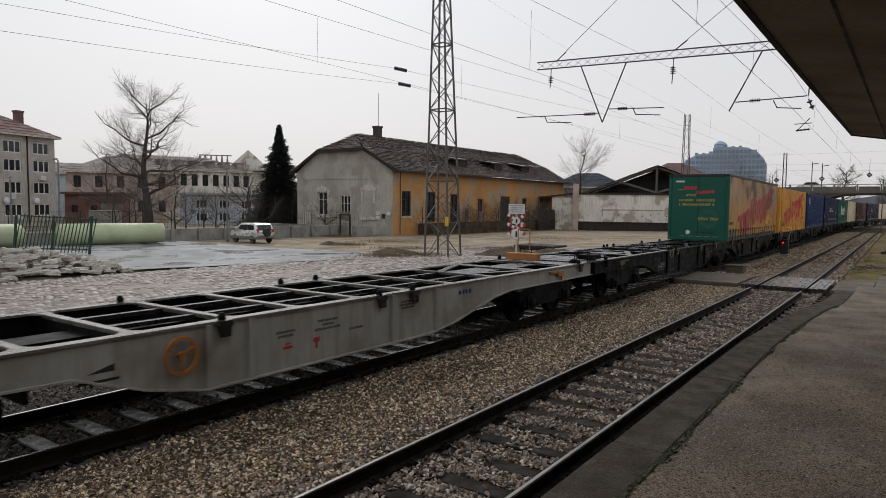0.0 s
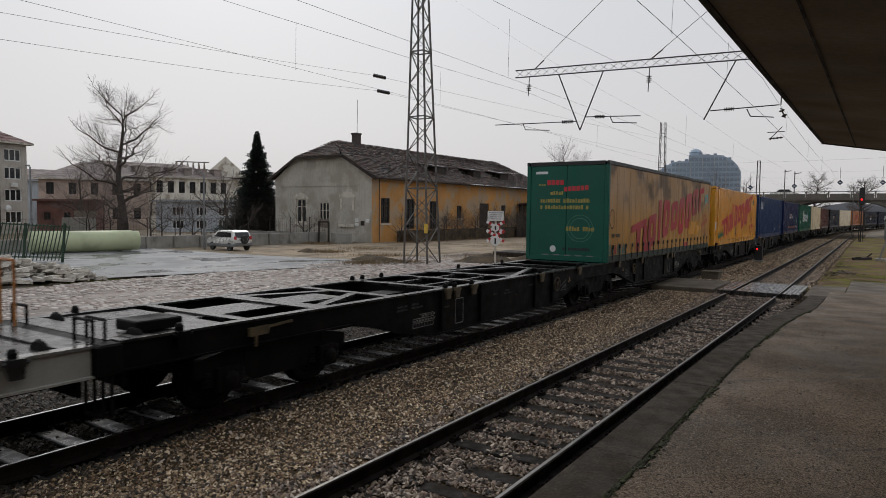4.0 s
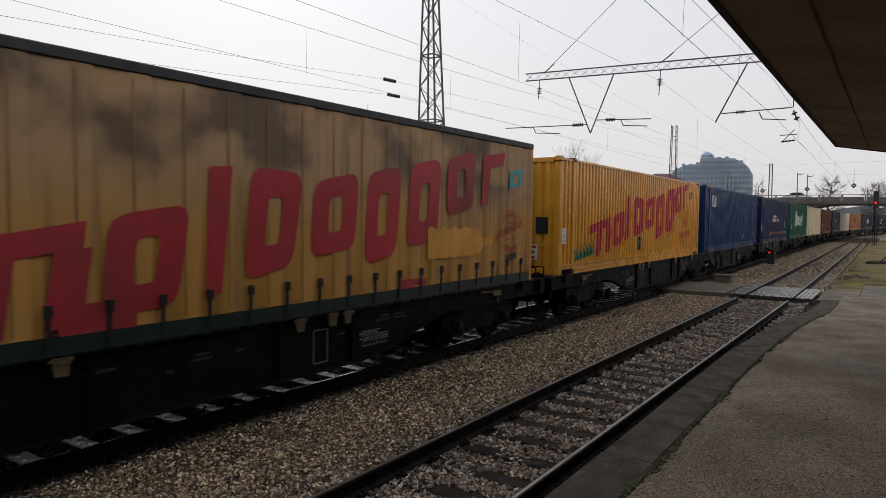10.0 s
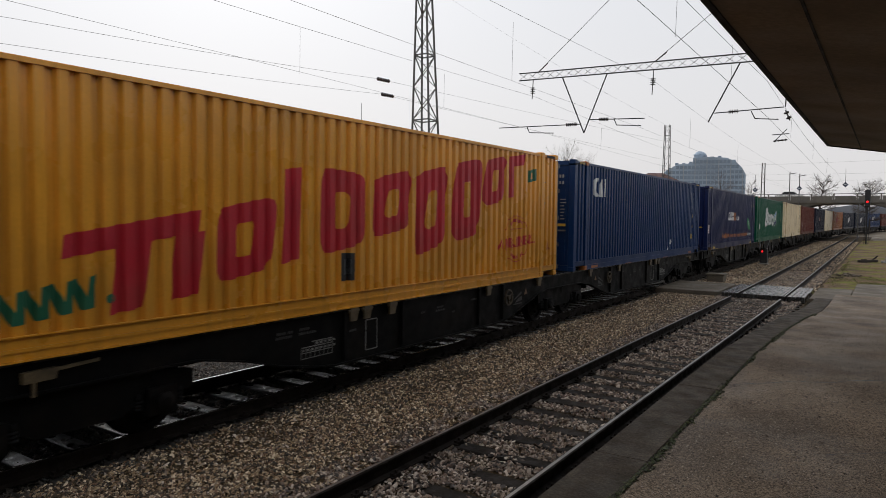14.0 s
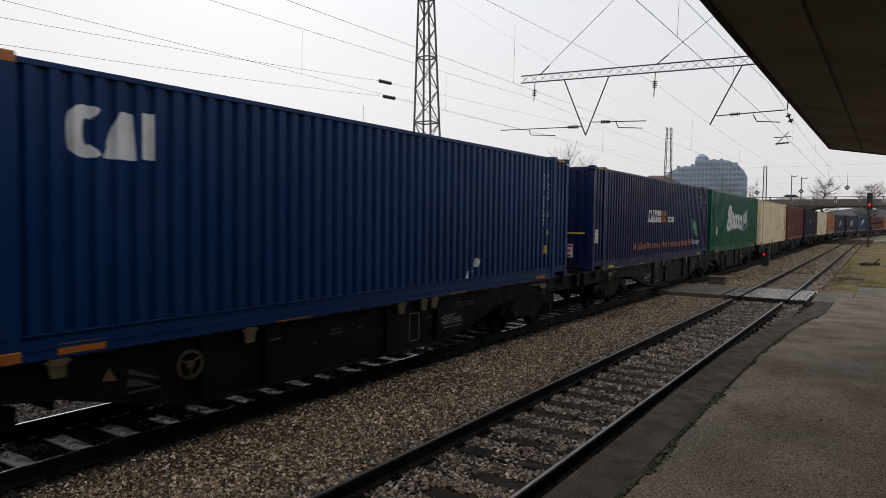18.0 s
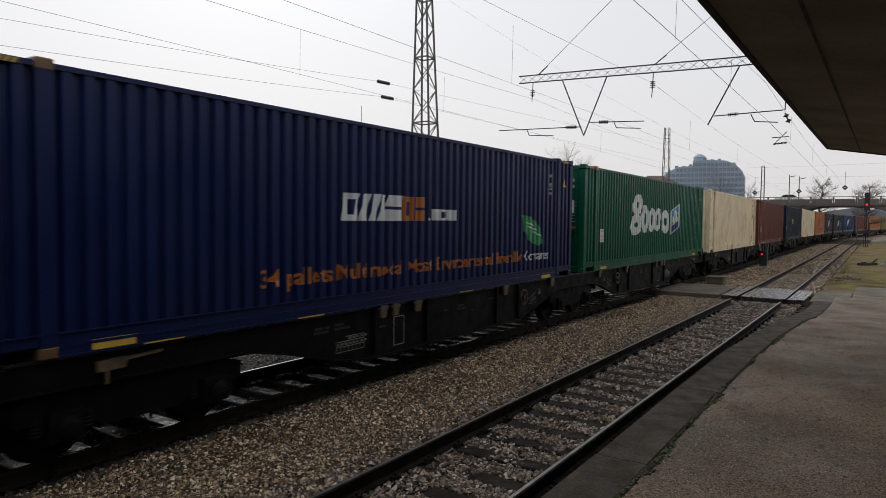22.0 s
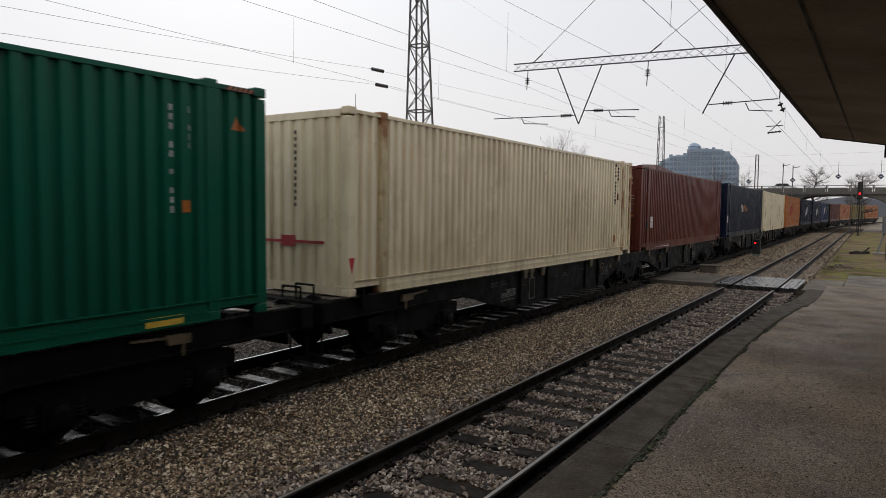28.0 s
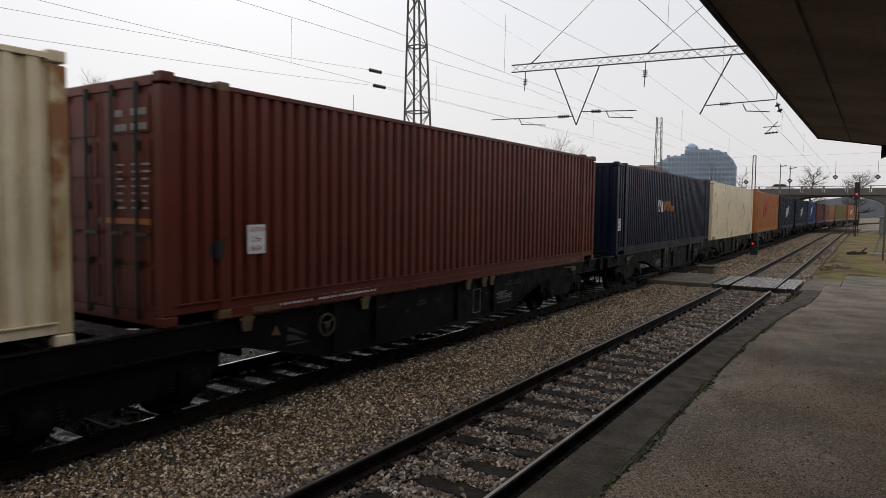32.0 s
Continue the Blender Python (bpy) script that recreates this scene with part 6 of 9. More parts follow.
    end_row(0.0, 0.9, 0.92, 1.06, M["paint_yellow_dull"], 5, "bold yellow printed row")
    end_row(-0.1, 0.78, 0.32, 0.42, M["black"], 6, "black printed code row")
    bm = bmesh.new()
    for r0, r1 in ((0.30, 0.32), (0.40, 0.415)):
        vs = [[bm.verts.new((0.45 + r * math.cos(2 * math.pi * k / 28), 0.0175, 1.0 + r * math.sin(2 * math.pi * k / 28))) for k in range(28)] for r in (r0, r1)]
        for k in range(28):
            bm.faces.new((vs[0][k], vs[1][k], vs[1][(k + 1) % 28], vs[0][(k + 1) % 28]))
    part("ring_mark", bm, M["green_pale"], root, "faded pale ring mark")
    part("white_disc", lathe(bmesh.new(), [(0.10, 0), (0.10, 0.004), (0.01, 0.005)], 20, Matrix.Translation((-0.42, 0.019, 0.36)) @ Matrix.Rotation(math.pi / 2, 4, "X")), M["paint_white"], root)
    for k in range(5):
        part("hinge", bevelled(boxes((-0.75 + k * 0.36, -0.55 + k * 0.36, -0.012, 0.018, 0.155, 0.19)), 0.006), M["galv"], root)
    # marks on the soiled curtain
    q = [((2.30, 1.09), (3.90, 1.34), (3.74, 0.28), (2.17, 0.18)), ((4.12, 1.39), (5.10, 1.54), (4.91, 0.38), (4.02, 0.33)), ((5.35, 1.98), (5.83, 2.02), (5.61, 0.47), (5.28, 0.45)),
         ((5.97, 2.03), (6.87, 1.98), (6.65, 0.73), (5.85, 0.58)), ((7.07, 1.89), (8.00, 2.07), (7.91, 0.93), (6.98, 0.82)), ((8.21, 2.08), (9.05, 2.23), (8.91, 0.79), (8.12, 0.65)),
         ((9.29, 2.27), (10.21, 2.44), (10.07, 1.02), (9.19, 0.87)), ((10.42, 2.47), (11.38, 2.67), (11.27, 1.55), (10.38, 1.41)), ((11.66, 2.60), (12.57, 2.75), (12.29, 1.73), (11.58, 1.62))]
    on = w + 0.004
    brand_shapes(root, q, M["red_soiled"], False, on)
    flat = dict(corrugated_side=False)
    rng, bm = random.Random(14), bmesh.new()
    top_edge = [(9.80 + 1.88 * k / 24, 1.20 + 0.03 * math.sin(k * 1.3) + rng.uniform(-0.025, 0.025) - 0.16 * max(0, (k - 20) / 4)) for k in range(25)]
    low_edge = [(11.70 - 1.9 * k / 24, 0.66 + rng.uniform(-0.012, 0.012) + 0.2 * max(0, (4 - k) / 4) ** 2) for k in range(25)]
    bm.faces.new([bm.verts.new((on + 0.002, y, z)) for y, z in top_edge + low_edge])
    put_mark(root, bm, M["yellow"], "ragged yellow repair patch", name="repair_patch", **flat)
    put_mark(root, shape(((3.60, 0.50), (4.42, 0.51), (4.42, 0.20), (3.60, 0.20)), [(0, 1, 0, 1)], on + 0.001), M["red_soiled"], "bright red patch", name="repair_patch", **flat)
    put_mark(root, shape(((8.97, 0.36), (9.76, 0.34), (9.76, 0.20), (8.98, 0.20)), [(0, 1, 0, 1)], on + 0.001), M["red_soiled"], "bright red patch", name="repair_patch", **flat)
    put_mark(root, shape(((12.75, 2.35), (13.3, 2.45), (13.28, 2.10), (12.72, 2.0)), RING, on), M["teal_mark"], "teal block shape", name="mark_shape", **flat)
    stamp(root, 12.83, 1.10, 0.47, 0.45, 12.17, 13.38, 0.92, 0.17, 0.25, M["red_soiled"], False, on)
    tagged(put_mark(root, shape(((12.62, 0.62), (13.08, 0.66), (13.08, 0.53), (12.62, 0.49)), [(k * 0.26, k * 0.26 + 0.18, 0, 1) for k in range(4)], on), M["black"], "black printed code row", name="code_strip", **flat), kind="stuff")
    put_mark(root, shape(((11.75, 0.98), (12.05, 1.0), (12.05, 0.84), (11.75, 0.83)), [(0, 1, 0, 1)], on + 0.002), M["yellow"], "small yellow repair patch", name="repair_patch", **flat)
    for k in range(22):
        y = 0.75 + k * 0.61
        if y < ln - 0.2:
            put_mark(root, shape(((y - 0.010, 2.84), (y + 0.010, 2.84), (y + 0.010, 0.24), (y - 0.010, 0.24)), [(0, 1, 0, 1)], on - 0.0015), M["seam"], "vertical stitched seam", name="seam", **flat)
    tagged(put_mark(root, shape(((0.35, 0.86), (1.15, 0.85), (1.15, 0.74), (0.35, 0.75)), [(k * 0.09, k * 0.09 + 0.06, 0, 1) for k in range(11) if k != 4], on), M["black"], "black printed code row", name="code_strip", **flat), kind="stuff")
    rng = random.Random(6)
    for k in range(7):
        y = 0.15 + k * 0.24
        put_mark(root, shape(((y, 0.44 + rng.uniform(-0.05, 0.1)), (y + 0.15, 0.54 + rng.uniform(-0.05, 0.1)), (y + 0.13, 0.22), (y - 0.03, 0.24)), [(0, 1, 0, 1)], on), M["teal_soiled"] if k != 2 else M["red_soiled"], "sprayed colour patch", name="spray_patch", **flat)
    for a0 in (0,):
        bm = bmesh.new()
        n_, cy, cz = 30, 0.36, 1.30
        vs = [[bm.verts.new((on, cy + 0.22 * r * math.cos(2 * math.pi * k / n_), cz + 0.30 * r * math.sin(2 * math.pi * k / n_))) for k in range(n_)] for r in (0.86, 1.0)]
        for k in range(n_):
            bm.faces.new((vs[0][k], vs[1][k], vs[1][(k + 1) % n_], vs[0][(k + 1) % n_]))
        put_mark(root, bm, M["curtain_dark"], "dark worn oval outline", name="worn_outline", **flat)
    return root


load(swap_body(), -10.46)

ROWS = [2.0 * k for k in range(17)]


def motions():
    """The train rolls past: every wagon half and load follows the line."""
    for thing, u, sign, span in ROLLING:
        z = 0.0 if thing.name.startswith("container_wagon") else FLOOR
        rows = []
        for t in ROWS:
            mid = u + gone(t) + sign * span / 2
            m = on_track(mid, span - 3.0)
            if sign < 0:
                m = m @ pose(0, 0, 0, 0, 0, 180)
            rows.append((t, m @ pose(-0.055 if thing.name.startswith("swap") else 0, -span / 2, z)))
        walk(thing, rows)
    # every wheel rolls without slipping
    stops, t = [], 0.0
    while t < 32.0:
        stops.append(t)
        t += min(0.165, 0.58 / abs((gone(t + 0.1) - gone(t)) / 0.1))
    stops.append(32.0)
    for thing, u, sign, span in ROLLING:
        if thing.name.startswith("container_wagon") and u < 120:
            for w in thing.children_recursive:
                if w.name.startswith("wheelset"):
                    base = w.location.copy()
                    walk(w, [(t, Matrix.Translation(base) @ Matrix.Rotation(sign * (gone(0) - gone(t)) / 0.46, 4, "X")) for t in stops])


# ---------------------------------------------------------------- more materials
M.update(
    plaster=mat("grimy_grey_plaster", (0.45, 0.42, 0.365), 0.9, var=0.15, scale=0.35, fine=6, bump=0.2, dirt=(0.30, 0.27, 0.22), dirt_amt=0.85, streak=0.5, depth=0.03, edge=(0.47, 0.60)),
    ochre=mat("peeling_ochre_plaster", (0.51, 0.25, 0.068), 0.9, var=0.15, scale=0.4, fine=6, bump=0.2, dirt=(0.36, 0.27, 0.18), dirt_amt=0.9, streak=0.7, depth=0.03, edge=(0.47, 0.56)),
    tiles=mat("old_brown_roof_tiles", (0.075, 0.055, 0.050), 0.85, var=0.5, scale=0.45, fine=5, bump=0.6, dirt=(0.11, 0.05, 0.036), dirt_amt=0.55, depth=0.06),
    tiles_red=mat("faded_red_roof_tiles", (0.20, 0.115, 0.10), 0.85, var=0.35, scale=0.5, fine=5, bump=0.5, dirt=(0.06, 0.035, 0.03), dirt_amt=0.6, depth=0.05),
    surround=mat("pale_stone_trim", (0.58, 0.54, 0.46), 0.85, var=0.2, scale=2, fine=20, bump=0.2, dirt=(0.2, 0.18, 0.15), dirt_amt=0.5),
    glass=mat("dark_window_glass", (0.022, 0.025, 0.028), 0.12, var=0.4, scale=0.7, bump=0.0),
    wood_dark=mat("rotten_dark_wood", (0.035, 0.026, 0.02), 0.85, var=0.4, scale=2, fine=20, bump=0.4),
    wood_pale=mat("bleached_boards", (0.20, 0.165, 0.13), 0.85, var=0.3, scale=2, fine=20, bump=0.4),
    # apt and brick below are lifted so that distance haze sits in the colour
    apt=mat("grey_brown_render", (0.48, 0.435, 0.38), 0.9, var=0.1, scale=0.3, fine=6, bump=0.15, dirt=(0.16, 0.145, 0.125), dirt_amt=0.6, streak=0.3),
    white_wall=mat("dirty_white_wall", (0.76, 0.72, 0.63), 0.85, var=0.12, scale=0.4, fine=8, bump=0.15, dirt=(0.33, 0.27, 0.20), dirt_amt=0.8, streak=0.45, edge=(0.50, 0.60)),
    bluegrey=mat("pale_blue_grey_wall", (0.52, 0.56, 0.60), 0.85, var=0.1, scale=0.4, fine=8, bump=0.1, streak=0.3),
    brick=mat("dull_brick_wall", (0.52, 0.40, 0.33), 0.9, var=0.25, scale=0.6, fine=9, bump=0.3, dirt=(0.24, 0.20, 0.17), dirt_amt=0.7),
    metal_roof=mat("pale_sheet_roof", (0.40, 0.42, 0.44), 0.45, metal=0.3, var=0.15, scale=0.5, bump=0.05),
    bark=mat("dark_bark", (0.055, 0.045, 0.038), 0.9, var=0.3, scale=3, fine=20, bump=0.4),
    twig=mat("brown_winter_twigs", (0.105, 0.082, 0.068), 0.9, var=0.3, scale=2, bump=0),
    needles=mat("dark_spruce_needles", (0.050, 0.066, 0.056), 0.85, var=0.5, scale=1.5, bump=0),
    grass=mat("winter_grass_blades", (0.155, 0.165, 0.036), 0.8, var=0.45, scale=0.8, bump=0),
    dry=mat("dry_straw_grass", (0.22, 0.15, 0.075), 0.85, var=0.4, scale=0.8, bump=0),
    pipe=mat("pale_green_pipe_wall", (0.50, 0.54, 0.33), 0.5, var=0.08, scale=0.6, bump=0.03, dirt=(0.22, 0.24, 0.15), dirt_amt=0.5),
    fence_green=mat("dark_green_railing_paint", (0.015, 0.045, 0.02), 0.5, var=0.2, scale=4, bump=0.05),
    silver=mat("silver_car_paint", (0.72, 0.71, 0.67), 0.3, metal=0.5, var=0.06, scale=2, bump=0),
    # tower glass and glazing, both tinted pale to paint the haze before them
    glassy_tower=mat("haze_tinted_blue_glass", (0.37, 0.46, 0.56), 0.3, var=0.18, scale=0.06, bump=0),
    tower_dark=mat("haze_tinted_dark_glazing", (0.23, 0.29, 0.36), 0.25, var=0.15, scale=0.1, bump=0),
    bridge=mat("stained_bridge_concrete", (0.145, 0.13, 0.11), 0.9, var=0.15, scale=0.3, fine=4, bump=0.2, dirt=(0.08, 0.072, 0.062), dirt_amt=0.7, streak=0.4),
    # far woods: the pale blue-grey is aerial haze put into the base colour
    hill=mat("haze_blue_far_wood", (0.22, 0.23, 0.255), 0.95, var=0.2, scale=0.05, bump=0),
    sign_blue=mat("dark_blue_sign_plate", (0.02, 0.03, 0.07), 0.45, var=0.1, scale=3, bump=0),
    slabstone=mat("pale_broken_kerbstone", (0.68, 0.63, 0.55), 0.85, var=0.25, scale=3, fine=25, bump=0.3, dirt=(0.25, 0.22, 0.17), dirt_amt=0.5, rand=0.25),
    crossing=mat("wet_crossing_timber", (0.06, 0.055, 0.05), 0.28, var=0.35, scale=5, fine=40, bump=0.3, wet=0.4, rand=0.3),
    rubble=mat("dull_broken_rubble", (0.20, 0.165, 0.125), 0.9, var=0.4, scale=3, fine=25, bump=0.3, dirt=(0.08, 0.065, 0.045), dirt_amt=0.7, rand=0.4, spec=0.15),
    slabwet=mat("wet_concrete_slab", (0.135, 0.11, 0.082), 0.85, var=0.2, scale=0.8, fine=30, bump=0.15, dirt=(0.09, 0.075, 0.055), dirt_amt=0.6, wet=0.1, spec=0.2, grit=0.3),
)
# worn tiles of the far roofs, distance haze painted in as a paler base
M["tiles_far"] = mat("haze_paled_worn_tiles", (0.33, 0.28, 0.255), 0.9, var=0.3, scale=0.5, fine=5, bump=0.4, depth=0.05)
M["brick_red"] = mat("dull_red_brick", (0.19, 0.095, 0.078), 0.9, var=0.25, scale=0.8, fine=9, bump=0.3)
M["tile_pieces"] = stone_mat("loose_old_roof_tiles", [(0.062, 0.052, 0.048), (0.10, 0.075, 0.066), (0.040, 0.035, 0.034), (0.13, 0.078, 0.058), (0.17, 0.145, 0.13), (0.075, 0.058, 0.052), (0.115, 0.062, 0.046)], 0.9)
M["signal_red"] = glow("red_signal_lamp", (1.0, 0.01, 0.015), 1.6)


def wall_cells(bm, length, z0, z1, thick, holes, m=None):
    """A wall along x, outer face at y 0, with rectangular openings (u0, u1, z0, z1) through it."""
    us = sorted({0.0, length, *[min(max(h[k], 0), length) for h in holes for k in (0, 1)]})
    for a, b in zip(us, us[1:]):
        mid, z = (a + b) / 2, z0
        for h in sorted((h for h in holes if h[0] < mid < h[1]), key=lambda h: h[2]):
            if h[2] > z + 0.01:
                box(bm, a, b, 0, thick, z, h[2], m)
            z = h[3]
        if z < z1 - 0.01:
            box(bm, a, b, 0, thick, z, z1, m)
    return bm


def window(parent, m, u0, u1, z0, z1, frame_mat, mull=1, bars=1, sill=True, depth=0.14, pane_mat=None, trim=None):
    """A window in an opening: casing, panes as a part, sill."""
    w = 0.07 if u1 - u0 < 1.5 else 0.13
    bm = bmesh.new()
    for a, b, c, d in ((u0, u0 + w, z0, z1), (u1 - w, u1, z0, z1), (u0 + w, u1 - w, z0, z0 + w), (u0 + w, u1 - w, z1 - w, z1)):
        box(bm, a, b, depth - 0.05, depth + 0.03, c, d, m)
    for k in range(mull):
        c = u0 + (u1 - u0) * (k + 1) / (mull + 1)
        box(bm, c - w / 2, c + w / 2, depth - 0.045, depth + 0.025, z0 + w, z1 - w, m)
    for k in range(bars):
        c = z0 + (z1 - z0) * (0.68 if bars == 1 else (k + 1) / (bars + 1))
        box(bm, u0 + w, u1 - w, depth - 0.04, depth + 0.02, c - w / 3, c + w / 3, m)
    f = part("window", bm, frame_mat, parent)
    part("pane", boxes_m(m, (u0 + 0.01, u1 - 0.01, depth + 0.032, depth + 0.05, z0 + 0.01, z1 - 0.01)), pane_mat or M["glass"], f)
    if sill:
        part("sill", boxes_m(m, (u0 - 0.12, u1 + 0.12, -0.14, 0.0, z0 - 0.16, z0 - 0.02)), trim or M["surround"], f)
    return f


def boxes_m(m, *dims):
    bm = bmesh.new()
    for d in dims:
        box(bm, *d, m)
    return bm


def course_roof(bm, a, b, c, d, rows, lift=0.05, sag=0.0, seed=0, cols=16):
    """A tiled slope between eave a-b and ridge d-c, in overlapping courses with an uneven lie."""
    a, b, c, d = (Vector(v) for v in (a, b, c, d))
    nrm = (b - a).cross(d - a).normalized()
    if nrm.z < 0:
        nrm = -nrm
    last = None
    for r in range(rows):
        t0, t1 = r / rows, (r + 1) / rows
        lo, hi = [], []
        for i in range(cols + 1):
            u = i / cols
            e, g = a.lerp(b, u), d.lerp(c, u)
            w = 0.06 * noise.noise((u * 9 + seed, t0 * 7, seed)) - sag * math.sin(math.pi * u) * math.sin(math.pi * t0)
            w2 = 0.06 * noise.noise((u * 9 + seed, t1 * 7, seed)) - sag * math.sin(math.pi * u) * math.sin(math.pi * t1)
            lo.append(bm.verts.new(e.lerp(g, t0) + nrm * (lift + w)))
            hi.append(bm.verts.new(e.lerp(g, min(1, t1 + 0.01)) + nrm * (0.0 + w2)))
        for i in range(cols):
            bm.faces.new((lo[i], lo[i + 1], hi[i + 1], hi[i]))
            if last:
                bm.faces.new((last[i], last[i + 1], lo[i + 1], lo[i]))
        last = hi
    return bm


def tile_coat(a, b, c, d, rows, cols, seed):
    """Single tiles over a slope between eave a-b and ridge d-c, many tilted, some slipped or gone."""
    rng = random.Random(seed)
    a, b, c, d = (Vector(v) for v in (a, b, c, d))
    nrm = (b - a).cross(d - a).normalized()
    if nrm.z < 0:
        nrm = -nrm
    bm = bmesh.new()
    for r in range(rows):
        for i in range(cols):
            if rng.random() < 0.05 + 0.10 * (noise.noise((i * 0.13, r * 0.3, seed)) > 0.35):
                continue
            slip = rng.gauss(0, 0.012) + (0.05 if rng.random() < 0.05 else 0)
            t0, t1 = max(0.0, (r - 0.15) / rows - slip / 3), (r + 1.0) / rows - slip / 3
            u0, u1 = (i + 0.04 + rng.uniform(0, 0.08)) / cols, (i + 0.98 - rng.uniform(0, 0.08)) / cols
            sag = 0.16 * math.sin(math.pi * u0) * math.sin(math.pi * t0) - 0.05 * noise.noise((u0 * 9 + seed, t0 * 7, seed))
            l0, l1, h0 = rng.uniform(0.09, 0.17), rng.uniform(0.09, 0.17), rng.uniform(0.04, 0.07)
            p = [a.lerp(b, u).lerp(d.lerp(c, u), t) + nrm * (g - sag) for u, t, g in ((u0, t0, l0), (u1, t0, l1), (u1, t1, h0), (u0, t1, h0))]
            v = [bm.verts.new(q) for q in p] + [bm.verts.new(p[0] - nrm * 0.07), bm.verts.new(p[1] - nrm * 0.07)]
            bm.faces.new(v[:4])
            bm.faces.new((v[4], v[5], v[1], v[0]))
    return bm


# ---------------------------------------------------------------- old goods house
def goods_house():
    gx0, gx1, gy0, gy1, base, eave = -60.9, -46.0, 55.6, 98.5, -1.1, 6.1
    root = empty("goods_house", None, "derelict station house with grey gable, ochre side and sagging roof", "house")
    ln, wd = gy1 - gy0, gx1 - gx0
    # gable wall towards the station
    g = Matrix.Translation((gx0, gy0, 0))
    gable_holes = [(3.5, 5.1, 1.05, 3.75), (7.1, 8.7, 0.5, 3.4)]
    bm = wall_cells(bmesh.new(), wd - 0.5, base, eave, 0.5, gable_holes, g)
    part("gable_wall", bm, M["plaster"], root, "grimy grey plastered gable wall")
    bm = prism(bmesh.new(), [(gx0, eave), (gx1, eave), (gx1 - 3.7, 8.7), (gx0 + 3.7, 8.7)], gy0, gy0 + 0.5, "y")
    part("gable_top", bm, M["plaster"], root, "grimy grey upper gable")
    part("band", boxes((gx0 + 0.9, gx1 - 1.9, gy0 - 0.06, gy0, 5.2, 5.38)), M["plaster"], root)
    window(root, g, *gable_holes[0], M["surround"], 1, 1)
    window(root, g, *gable_holes[1], M["surround"], 2, 2, False)
    part("boarded_panel", boxes((gx0 + 7.15, gx0 + 8.65, gy0 + 0.02, gy0 + 0.08, 0.5, 1.5)), M["wood_pale"], root)
    blind = part("blind_window", boxes((gx0 + 10.7, gx0 + 12.2, gy0 - 0.03, gy0 - 0.001, 1.0, 3.9)), M["plaster"], root, "bricked-up window")
    for u0, u1, z0, z1 in ((3.5, 5.1, 1.05, 3.75), (10.7, 12.2, 1.0, 3.9)):
        bm = boxes_m(g, (u0 - 0.28, u0, -0.08, 0, z0 + 1.5, z1), (u1, u1 + 0.28, -0.08, 0, z0 + 1.5, z1), (u0 - 0.4, u1 + 0.4, -0.10, 0, z1, z1 + 0.32))
        prism(bm, [(gx0 + u0 - 0.2, z1 + 0.32), (gx0 + u1 + 0.2, z1 + 0.32), (gx0 + u1 - 0.2, z1 + 0.58), ((u0 + u1) / 2 + gx0, z1 + 0.72), (gx0 + u0 + 0.2, z1 + 0.58)], gy0 - 0.10, gy0, "y")
        part("window_surround", bm, M["surround"], root)
        part("sill", boxes_m(g, (u0 - 0.4, u1 + 0.4, -0.2, 0, z0 - 0.35, z0 - 0.05)), M["surround"], root)
    for k, (u, z) in enumerate(((12.7, 1.25), (12.7, 0.75), (14.2, 1.2))):
        part("meter_box", boxes_m(g, (u, u + 0.42, -0.16, 0, z, z + 0.38)), M["paint_white"], root)
    part("vent_hole", boxes_m(g, (13.4, 13.9, -0.05, 0, 0.85, 1.35)), M["wood_dark"], root)
    # side wall towards the tracks, in ochre
    s = Matrix.Translation((gx1, gy0, 0)) @ Matrix.Rotation(math.pi / 2, 4, "Z")
    side_holes = [(1.6, 3.2, 1.1, 3.9), (6.2, 7.9, 0.4, 3.9), (11.0, 12.6, 0.3, 3.7), (17.2, 18.4, 1.6, 3.2), (23.0, 25.6, -0.6, 3.6), (29.2, 30.5, 1.8, 3.4), (34.8, 36.8, -0.6, 3.5), (40.2, 41.6, 1.2, 3.3)]
    bm = wall_cells(bmesh.new(), ln, base, eave, 0.5, side_holes, s)
    part("side_wall", bm, M["ochre"], root, "peeling ochre plastered side wall")
    for k, h in enumerate(side_holes):
        if h[2] < 0:
            part("door", boxes_m(s, (h[0], h[1], 0.15, 0.22, h[2], h[3])), M["wood_dark"], root, "dark boarded doorway")
        else:
            window(root, s, *h, M["wood_dark"], 1, 1, k in (0, 3, 5), trim=M["surround"])
    part("corner_quoin", boxes((gx1 - 0.51, gx1 + 0.02, gy0 - 0.03, gy0 - 0.003, base, eave - 0.02)), M["plaster"], root)
    tube_bm = tube(bmesh.new(), (gx1 + 0.14, gy0 + 1.15, base + 0.3), (gx1 + 0.14, gy0 + 1.15, eave - 0.1), 0.04, 8)
    part("downpipe", tube_bm, M["wood_dark"], root)
    part("back_wall", boxes((gx0, gx0 + 0.5, gy0 + 0.5, gy1, base, eave), (gx0, gx1, gy1 - 0.5, gy1, base, eave)), M["ochre"], root)
    # loading platform along the side
    part("loading_ledge", boxes((gx1 + 0.05, gx1 + 2.2, gy0 + 4.5, gy1 - 6, base, 0.25)), M["earth"], root, "dark grimy loading ledge")
    for k in range(14):
        part("fence_board", boxes((gx1 + 2.6, gx1 + 2.66, gy0 + 29.0 + k * 0.62, gy0 + 29.58 + k * 0.62, base, 2.0 - 0.15 * (k % 3))), M["wood_dark"], root)
    # roof
    o, rz, cx = 0.9, 10.55, (gx0 + gx1) / 2
    hy, hb = gy0 - 0.5, 8.62
    bm = bmesh.new()
